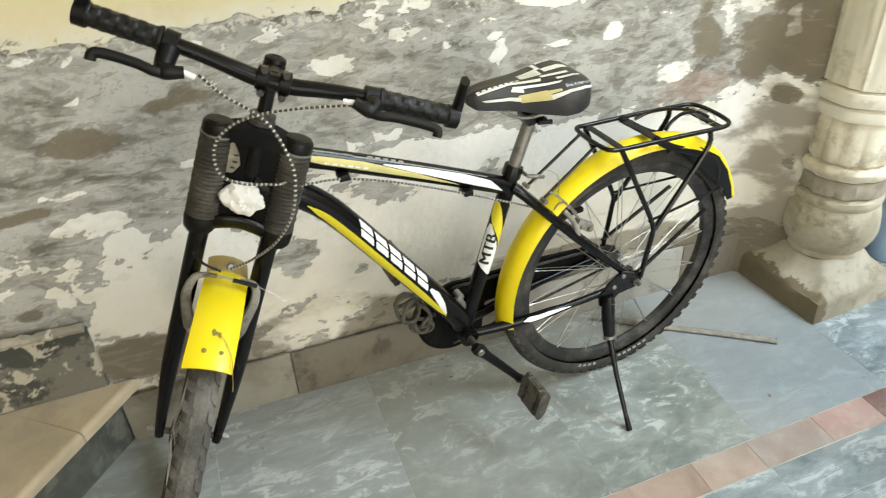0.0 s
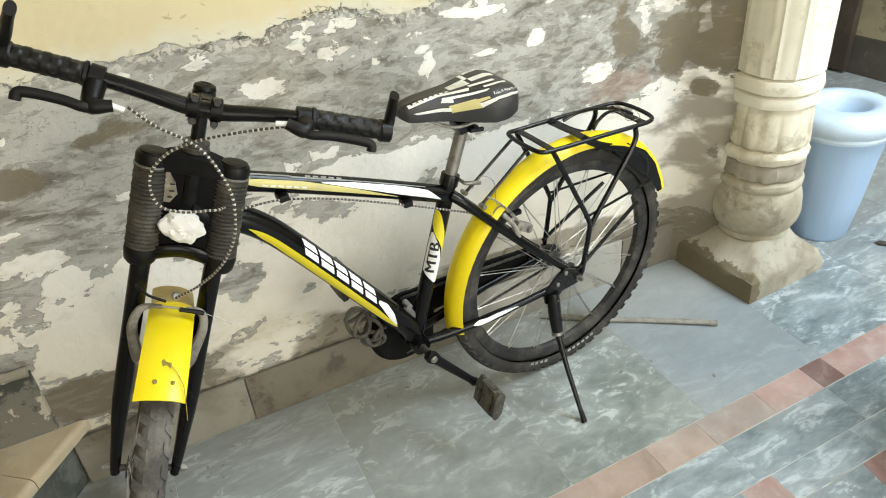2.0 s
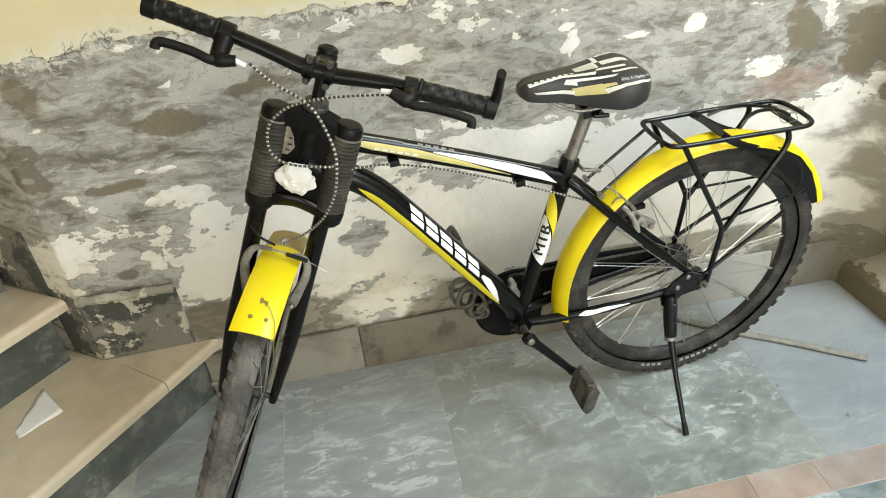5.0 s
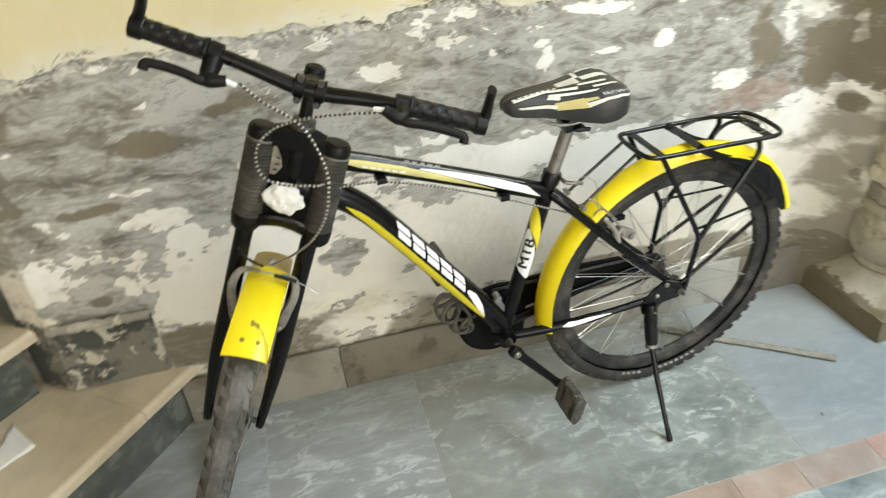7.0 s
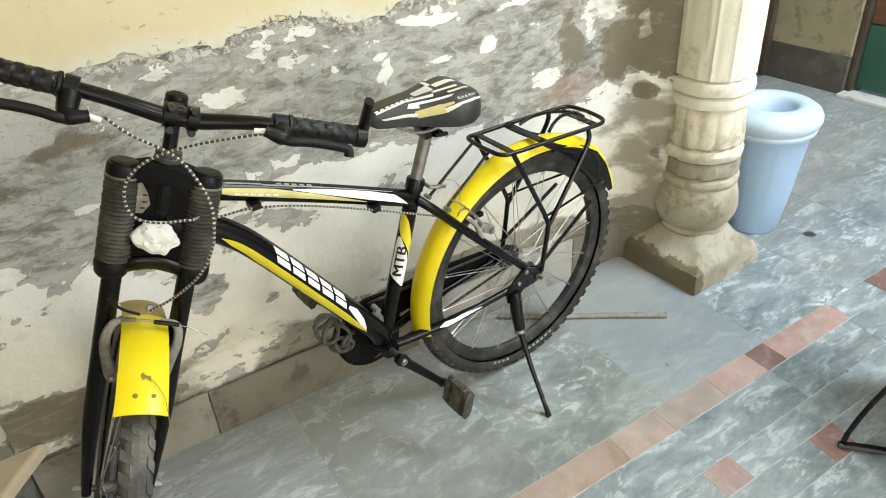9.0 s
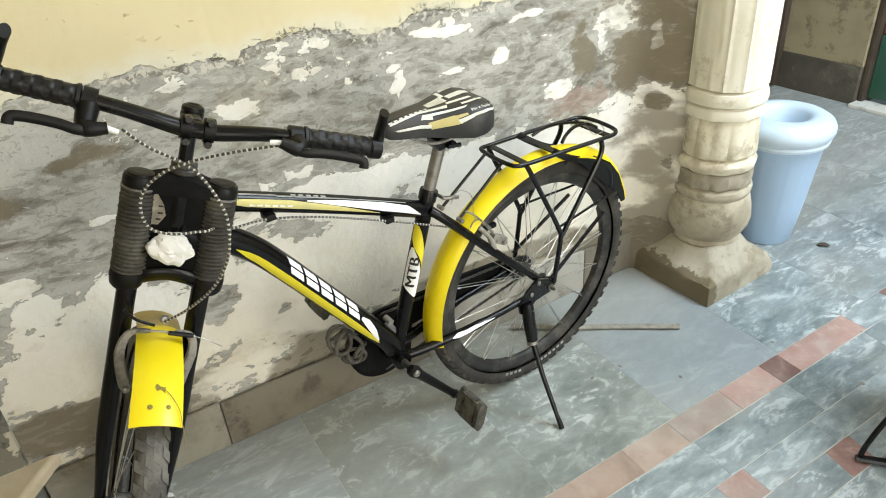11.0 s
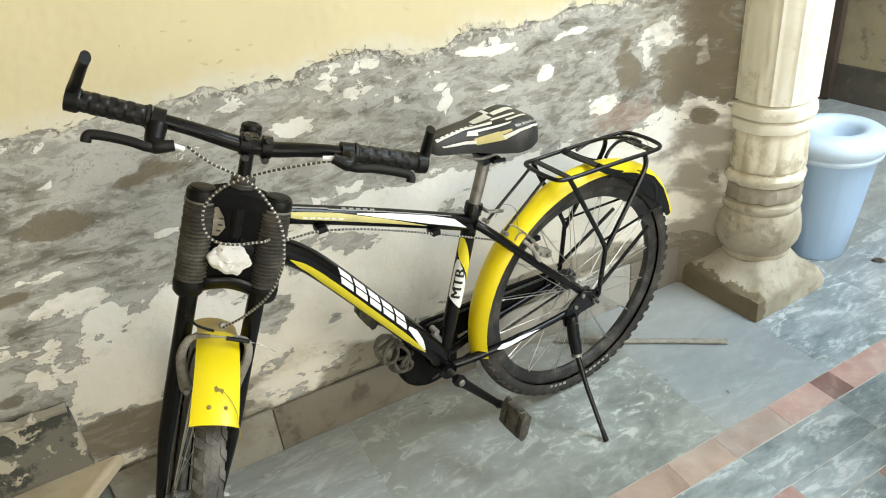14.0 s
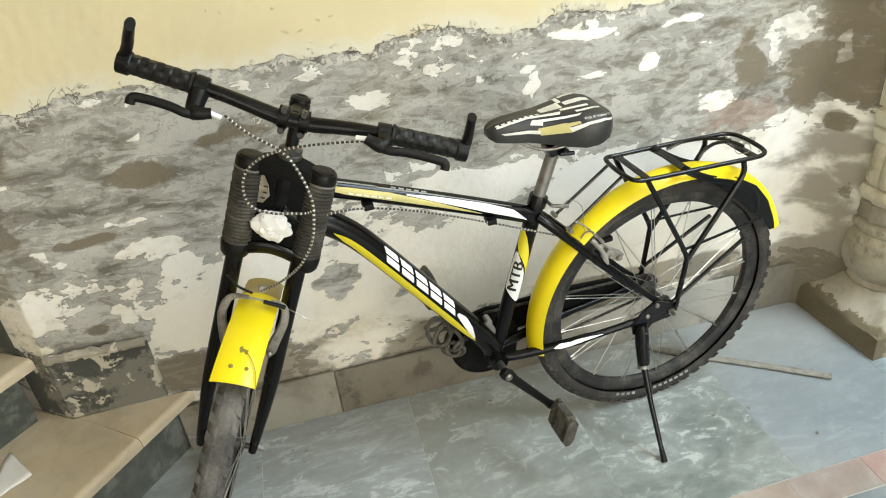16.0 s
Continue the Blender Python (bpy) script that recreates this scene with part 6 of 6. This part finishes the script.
fork_leg(1)
fork_leg(-1)
bm = bmesh.new()
rows = []
for i in range(17):
    t = -1 + 2 * i / 16
    w, top = 0.052 * t, -0.113 + 0.012 * math.cos(t * math.pi / 2)
    rows.append([bm.verts.new((f, w, z)) for f, z in ((-0.02, -0.136), (-0.02, top), (0.018, top), (0.026, top - 0.006), (0.026, -0.136))])
for A, B in zip(rows, rows[1:]):
    for j in range(5):
        bm.faces.new((A[j], A[(j + 1) % 5], B[(j + 1) % 5], B[j]))
bm.faces.new(rows[0]), bm.faces.new(rows[-1])
bpart("upper_crown", bm, MATT_BLACK, fork, "", True, True, 40)
bm = bmesh.new()
tube(bm, smooth_path([(0.008, -0.055, -0.298), (0.014, -0.03, -0.287), (0.015, 0.0, -0.282), (0.014, 0.03, -0.287), (0.008, 0.055, -0.298)], 5), 0.0135, 12, flat=(1.2, 0.7))
bpart("lower_arch", bm, BLACK_PAINT, fork, "", True)
bm = boxed(-0.006, 0.016, -0.05, 0.05, -0.285, -0.13, 0.006)
bpart("crown_web", bm, MATT_BLACK, fork, "", True)
bm = bmesh.new()
plate = [(0.018, -0.042, -0.14), (0.019, -0.036, -0.138), (0.026, -0.026, -0.152), (0.026, -0.02, -0.172), (0.023, -0.03, -0.19), (0.019, -0.04, -0.192)]
bm.faces.new([bm.verts.new(p) for p in plate])
ob = bpart("torn_reflector", bm, LEDGE, fork, "bent scrap of pale reflector plate", True, False)
md = ob.modifiers.new("thick", "SOLIDIFY")
md.thickness = 0.0012
for y, z in ((-0.029, -0.156), (-0.029, -0.168), (-0.031, -0.179)):
    bpart("print_bar", boxed(0.026, 0.0272, y - 0.004, y + 0.004, z - 0.0015, z + 0.0015, 0.0004, Matrix.Identity(4)), DECAL_BLACK, fork, "", True)
bpart("headset", lathed([(0.018, -0.105), (0.0225, -0.1), (0.0225, -0.094), (0.0205, -0.092), (0.0215, -0.088), (0.021, -0.083), (0.015, -0.08), (0.012, -0.08)], 24), CRANK_GREY, bike, "grimy headset rings", True)

# stem and handlebar
stem = bpart("stem", rod([(0, 0, -0.085), (0, 0, -0.012)], 0.0118, 16), BLACK_PAINT, bike, "black stem with a capped bolt", True)
bpart("stem_neck", rod(smooth_path([(0.0, 0, -0.012), (0.03, 0, -0.008), (0.085, 0, -0.002)], 4), [0.0155, 0.016, 0.0155, 0.015, 0.0145, 0.014, 0.014, 0.014, 0.0145], 14), BLACK_PLASTIC, stem, "", True)
bpart("stem_cap", lathed([(0.016, -0.012), (0.0185, -0.006), (0.0185, 0.001), (0.017, 0.004), (0.0185, 0.006), (0.017, 0.012), (0.011, 0.015), (0.006, 0.012), (0.004, 0.012)], 20), BLACK_PLASTIC, stem, "", True)
for s in (1, -1):
    bpart("bar_clamp", lathed([(0.0135, -0.009), (0.0185, -0.008), (0.0185, 0.008), (0.0135, 0.009)], 18, Matrix.Translation((0.092, 0.017 * s, 0.0)) @ Matrix.Rotation(radians(90), 4, "X")), BLACK_PLASTIC, stem, "", True)
    for dz in (0.016, -0.018):
        bpart("clamp_bolt", lathed([(0.0062, -0.008), (0.0062, 0.008), (0.005, 0.011), (0.002, 0.011)], 10, along((0.106, 0.016 * s, dz), (1, 0.016 * s, dz + 0.1))), BLACK_STEEL, stem, "", True)
HALF = [(0.092, 0.0, -0.002), (0.094, 0.03, -0.001), (0.097, 0.07, 0.006), (0.098, 0.12, 0.012), (0.097, 0.2, 0.015), (0.094, 0.277, 0.018)]
OFF = 0.002
bar_path = smooth_path([(x, OFF - y + 0.011 * ease(y, 0.1, 0.25), z + 0.007 * ease(y, 0.05, 0.27)) for x, y, z in HALF[:0:-1]] + [(x, OFF * (y > 0) + y, z) for x, y, z in HALF], 6)
bar = bpart("handlebar", rod(bar_path, [0.0112 + 0.0022 * math.exp(-(p.y / 0.08) ** 2) for p in bar_path], 16), BLACK_PAINT, bike, "black handlebar turned hard to its left", True)
# each side: lever lift, lever reach, bar end lean
for s, lift, reach, lean, slide in ((1, 0.014, 0.012, 0.006, 0.0), (-1, -0.008, 0.004, 0.014, 0.009)):
    def at(x, y, z):
        return (x, OFF + y * s + (0.011 * ease(y, 0.1, 0.25) if s < 0 else 0.0), z + (0.007 * ease(y, 0.05, 0.27) if s < 0 else 0.0))

    g0, g1 = Vector(at(0.0965, 0.156 + slide, 0.0145)), Vector(at(0.094, 0.274, 0.018))
    gl = (g1 - g0).length
    prof = [(0.012, 0.0), (0.018, 0.0015), (0.018, 0.006)]
    prof += [(0.0158, 0.008 + (gl - 0.014) * i / 60) for i in range(61)]
    prof += [(0.0172, gl - 0.004), (0.0172, gl), (0.01, gl + 0.001)]
    bpart("grip", lathed(prof, 40, along(g0, g1), lambda a, z: 1 + 0.075 * max(-0.6, min(0.8, 2.2 * math.sin(2 * math.pi * z / 0.024) * math.cos(4 * a)))), GRIP_RUBBER, bar, "black ribbed rubber grip", True, True, 30)
    k = 0.84 if s > 0 else 0.95
    fw, out = (0.45, 0.006) if s > 0 else (1.0, 0.0)
    horn = smooth_path([at(0.088, 0.279, 0.004), at(0.093, 0.28 + out * 0.5, 0.028), at(0.088 + 0.018 * k * fw, 0.278 + out - lean * 0.25, 0.004 + 0.048 * k), at(0.088 + 0.04 * k * fw, 0.277 + out - lean * 0.6, 0.004 + 0.07 * k), at(0.088 + 0.058 * k * fw, 0.277 + out - lean, 0.004 + 0.088 * k)], 5)
    n = len(horn)
    bpart("bar_end", rod(horn, [0.0125 - 0.0035 * i / n for i in range(n)], 14, flat=(0.8, 1.2)), BLACK_PLASTIC, bar, "curved black bar end", True)
    tip = (horn[-1] - horn[-2]).normalized()
    bpart("bar_end_tip", rod([horn[-1] - tip * 0.006, horn[-1] + tip * 0.004], 0.0098, 14, flat=(0.8, 1.2)), BLACK_PLASTIC, bar, "", True)
    bpart("bar_end_clamp", rod([at(0.095, 0.271, 0.017), at(0.094, 0.288, 0.018)], 0.0185, 16), BLACK_PLASTIC, bar, "", True)
    lv = bpart("brake_lever", rod([at(0.0975, 0.134 + slide, 0.0135), at(0.0965, 0.155 + slide, 0.0145)], 0.0178, 16), BLACK_PLASTIC, bike, "black plastic brake lever", True)
    bpart("lever_body", rod(smooth_path([at(0.105, 0.145 + slide, 0.008), at(0.122, 0.147 + slide, -0.006 + lift), at(0.134, 0.142 + slide, -0.01 + lift), at(0.132, 0.116 + slide, -0.004 + lift)], 4), [0.0155, 0.0155, 0.015, 0.0145, 0.014, 0.0135, 0.013, 0.0125, 0.012, 0.011, 0.01, 0.009, 0.009], 12), BLACK_PLASTIC, lv, "", True)
    bpart("lever_blade", rod(smooth_path([at(0.136, 0.14 + slide, -0.012 + lift), at(0.141, 0.158 + slide, -0.012 + lift), at(0.14, 0.182 + slide, -0.009 + lift), at(0.14, 0.215 + slide, -0.008 + lift), at(0.141, 0.233 + reach + slide, -0.009 + lift), at(0.142, 0.239 + reach + slide, -0.013 + lift), at(0.143, 0.24 + reach + slide, -0.021 + lift)], 4), 0.0062, 10, flat=(1.25, 0.85)), BLACK_PLASTIC, lv, "", True)
    bpart("ferrule", rod([at(0.132, 0.118 + slide, -0.004 + lift), at(0.128, 0.101 + slide, -0.008 + lift)], 0.0042, 10), DECAL_WHITE, lv, "white cable ferrule", True)

# front brake
brake = bpart("front_brake", rod(smooth_path([(0.05, -0.054, -0.385), (0.06, -0.034, -0.372), (0.062, -0.003, -0.37), (0.06, 0.027, -0.374), (0.052, 0.05, -0.382)], 4), 0.0022, 8), BRAKE_ALLOY, bike, "dusty alloy linear-pull front brake", True)
for s in (1, -1):
    bpart("brake_arm", rod(smooth_path([(0.045, 0.042 * s - 0.004, -0.495), (0.052, 0.05 * s - 0.006, -0.46), (0.056, 0.058 * s - 0.006, -0.42), (0.056, 0.055 * s - 0.004, -0.39), (0.054, 0.044 * s - 0.003, -0.377), (0.056, 0.02 * s, -0.373)], 4), [0.011, 0.0115, 0.0115, 0.011, 0.0105, 0.01, 0.0095, 0.009, 0.009, 0.0085, 0.008, 0.008, 0.0075, 0.007, 0.007, 0.0065, 0.006, 0.0055, 0.005, 0.0045, 0.004], 8, flat=(1.0, 0.7)), BRAKE_ALLOY, brake, "", True)
    bpart("arm_bolt", lathed([(0.006, 0), (0.006, 0.004), (0.003, 0.006)], 10, along((0.055, 0.042 * s - 0.004, -0.493), (1, 0.042 * s, -0.3))), STEEL, brake, "", True)
    bpart("pad_holder", boxed(0.025, 0.075, 0.024 * s - 0.014, 0.024 * s - 0.003, -0.475, -0.463, 0.003), BLACK_PLASTIC, brake, "", True)
bpart("brake_boot", rod([(0.064, 0.008, -0.371), (0.062, 0.05, -0.376)], 0.0042, 8), BLACK_PLASTIC, brake, "", True)
bpart("brake_bolt", lathed([(0.008, 0), (0.008, 0.005), (0.0045, 0.008), (0.001, 0.008)], 12, along((0.052, 0.0, -0.352), (1, 0.0, 0.2))), STEEL, brake, "", True)
bpart("brake_wire", rod(smooth_path([(0.06, -0.015, -0.36), (0.058, -0.045, -0.352), (0.056, -0.066, -0.335)], 4), 0.0028, 6), BLACK_PLASTIC, brake, "", True)
bpart("brake_wire", rod(smooth_path([(0.062, 0.05, -0.376), (0.066, 0.075, -0.382), (0.066, 0.1, -0.392)], 4), 0.0007, 5), STEEL, brake, "", True)

# things caught on the bicycle
bm = bmesh.new()
bmesh.ops.create_icosphere(bm, subdivisions=4, radius=1.0)
for v in bm.verts:
    c = v.co.copy()
    k = 1 + 0.3 * noise.noise(c * 1.6 + Vector((3, 1, 0))) + 0.24 * abs(noise.noise(c * 3.4)) - 0.1 * abs(noise.noise(c * 7.0))
    v.co = Vector((c.x * 0.018, c.y * 0.033, c.z * 0.027)) * k
bmesh.ops.transform(bm, matrix=BIKE @ STEER @ Matrix.Translation((0.036, -0.006, -0.226)), verts=bm.verts)
tagged(part("crumpled_tissue", bm, PAPER, None, "", True, 25), "crumpled white tissue wedged in the bicycle fork", "tissue")
lock = None
for cx, cz, r, ph in ((0.56, 0.398, 0.022, 0.1), (0.553, 0.375, 0.026, 3.3), (0.543, 0.362, 0.028, 1.2), (0.53, 0.342, 0.026, 4.4), (0.518, 0.33, 0.025, 2.4), (0.505, 0.318, 0.02, 0.7), (0.522, 0.31, 0.023, 5.2)):
    pts = [BIKE @ Vector((cx + r * math.cos(2 * math.pi * k / 22), -0.045 + 0.016 * math.sin(2 * math.pi * k / 22 + ph), cz + 1.15 * r * math.sin(2 * math.pi * k / 22))) for k in range(22)]
    if lock is None:
        lock = tagged(part("cable_lock", rod(pts, 0.0048, 8, closed=True), PEDAL_PLASTIC), "coiled dusty cable lock hanging under the bicycle frame", "lock")
    else:
        part("coil", rod(pts, 0.0048, 8, closed=True), PEDAL_PLASTIC, lock)

# ---- a second parked two-wheeler, of which only the stand and tyre come into view ----
moto = tagged(new("motorcycle"), "parked motorcycle, its side stand and rear tyre on the marble floor", "motorcycle")
part("side_stand", rod(smooth_path([(0.922, 1.003, 0.016), (0.93, 1.0, 0.05), (0.965, 0.985, 0.13), (1.07, 0.94, 0.3), (1.15, 0.91, 0.4)], 5), 0.0065, 10), BLACK_STEEL, moto, "black bent steel side stand")
part("stand_foot", rod([(0.912, 1.008, 0.0085), (0.955, 0.955, 0.0085), (1.0, 0.9, 0.0085)], [0.007, 0.0085, 0.0075], 8, flat=(1.4, 0.9)), BLACK_STEEL, moto, "black stand foot bar")
bm = bmesh.new()
tyre_m = Matrix.Translation((1.125, 0.8, 0.3)) @ Matrix.Rotation(radians(-28), 4, "Z") @ Matrix.Rotation(radians(90), 4, "Y")
lathe(bm, [(0.2, -0.035), (0.24, -0.046), (0.275, -0.044), (0.292, -0.026), (0.299, 0.0), (0.292, 0.026), (0.275, 0.044), (0.24, 0.046), (0.2, 0.035)], 64, tyre_m)
part("tyre", bm, TYRE_RUBBER, moto, "black motorcycle tyre")
part("rim", lathed([(0.02, -0.03), (0.19, -0.024), (0.203, -0.037), (0.203, 0.037), (0.19, 0.024), (0.02, 0.03)], 48, tyre_m), POST_STEEL, moto, "dull steel wheel rim")
part("exhaust_stay", rod([(1.04, 0.79, 0.07), (1.07, 0.85, 0.3)], 0.01, 8), STEEL, moto)

# ---- floor slabs, red inlay strips and skirting pieces ----
bm = bmesh.new()
prism(bm, [(-2.19, -1.6), (FAR_X + 0.05, -1.6), (FAR_X + 0.05, 4.1), (1.42, 4.1), (1.42, 2.1), (-2.3, 2.1)], -0.055, -0.0009)
floor = structure("floor", bm, GROUT, "marble slab floor with pale grout and red inlay strips", False, "floor")
floor.matrix_world = Matrix.Translation((0.3, 1.36, 0)) @ Matrix.Rotation(-0.033, 4, "Z") @ Matrix.Translation((-0.3, -1.36, 0))


def slab(name, x0, x1, y0, y1, z, mat, skew=0.0, gap=0.0005, cham=0.0005):
    """One stone slab, its top edges eased; skew slants its end joints."""
    x0, x1, y0, y1 = x0 + gap, x1 - gap, y0 + gap, y1 - gap
    k = skew * (y1 - y0)
    v = [(x0 - k, y0, z - 0.02), (x1 - k, y0, z - 0.02), (x1, y1, z - 0.02), (x0, y1, z - 0.02),
         (x0 - k, y0, z - cham), (x1 - k, y0, z - cham), (x1, y1, z - cham), (x0, y1, z - cham),
         (x0 - k + cham, y0 + cham, z), (x1 - k - cham, y0 + cham, z), (x1 - cham, y1 - cham, z), (x0 + cham, y1 - cham, z)]
    f = [(8, 9, 10, 11)] + [(4 + i, 4 + (i + 1) % 4, 8 + (i + 1) % 4, 8 + i) for i in range(4)] + [(i, (i + 1) % 4, 4 + (i + 1) % 4, 4 + i) for i in range(4)]
    me = bpy.data.meshes.new(name)
    me.from_pydata(v, [], f)
    me.materials.append(mat)
    ob = new(name, me)
    ob.parent = floor
    return ob


rng = random.Random(7)


def slab_row(y0, y1, start, pitch, x_from, x_to, skew=0.0, odd=()):
    x = start - math.floor((start - x_from) / pitch) * pitch - pitch
    while x < x_to:
        a, b = max(x, x_from), min(x + pitch, x_to)
        if b - a > 0.02:
            slab("floor_slab", a, b, y0, y1, rng.uniform(-0.0002, 0.0), next((mt for lo, hi, mt in odd if lo < (a + b) / 2 < hi), FLOOR_GREEN), skew)
        x += pitch


slab_row(1.377, 2.05, 0.72, 0.4175, -0.9, 3.08, 0.02, ((0.0, 0.72, FLOOR_CLOUDY), (0.72, 1.1, FLOOR_CALM)))
slab_row(1.167, 1.29, 1.03, 0.365, -1.2, 3.0, 0.1)
slab_row(0.48, 0.998, 0.985, 0.365, -1.6, 3.08, 0.06)
slab_row(-0.13, 0.478, 0.7, 0.61, -2.18, 3.08)
for j in range(2):
    slab_row(-1.35 + 0.61 * j, -0.742 + 0.61 * j, 0.3 + 0.2 * j, 0.61, -2.18, 3.08)
for j in range(4):
    slab_row(1.986 + 0.5 * j, 2.484 + 0.5 * j, 1.7, 0.61, 1.51, 3.08)
for x0, x1, mt in ((-0.9, -0.42, FLOOR_RED), (-0.42, 0.1, FLOOR_TAN), (0.1, 0.5, FLOOR_TAN), (0.5, 0.66, FLOOR_TAN), (0.66, 0.86, FLOOR_BROWN), (0.86, 1.03, FLOOR_RED), (1.03, 1.11, FLOOR_DARKRED), (1.11, 1.42, FLOOR_RED), (1.42, 1.62, FLOOR_GREEN), (1.62, 1.76, FLOOR_DARKRED), (1.76, 2.2, FLOOR_RED), (2.2, 3.08, FLOOR_RED)):
    slab("inlay_strip", x0, x1, 1.292, 1.376, 0.0004, mt, 0.05)
for x0, x1, mt in ((-1.2, -0.6, FLOOR_GREEN), (-0.6, 0.02, FLOOR_GREEN), (0.02, 0.595, FLOOR_GREEN), (0.595, 0.69, FLOOR_RED), (0.69, 0.953, FLOOR_GREEN), (0.953, 1.6, FLOOR_GREEN), (1.6, 2.3, FLOOR_GREEN), (2.3, 3.0, FLOOR_GREEN)):
    slab("inlay_strip", x0, x1, 1.085, 1.166, 0.0, mt, 0.05)

for x0, x1, mt in ((-1.6, -0.4, FLOOR_GREEN), (-0.4, 0.3, FLOOR_GREEN), (0.3, 0.89, FLOOR_GREEN), (0.89, 0.985, FLOOR_DARKRED), (0.985, 1.8, FLOOR_GREEN), (1.8, 3.08, FLOOR_GREEN)):
    slab("inlay_strip", x0, x1, 1.0, 1.083, 0.0, mt, 0.2)

skirting = structure("baseboard", boxed(-0.69, 1.1, 1.9905, 1.9955, 0.0, 0.138), GROUT, "row of dusty beige stone skirting slabs along the wall", False, "baseboard")
skirting.matrix_world = WALL_M
for x0, x1 in ((-0.7, -0.281), (-0.281, 0.33), (0.33, 0.93), (0.93, 1.17)):
    bm = boxed(x0 + 0.0012, x1 - 0.0012, 1.979 + rng.uniform(0, 0.002), 1.9903, 0.0, 0.146 + rng.uniform(-0.003, 0.002), 0.003)
    part("skirting_slab", bm, {-0.7: SKIRT, -0.281: SKIRT_DARK, 0.33: SKIRT_PALE, 0.93: SKIRT_DARK}[x0], skirting)
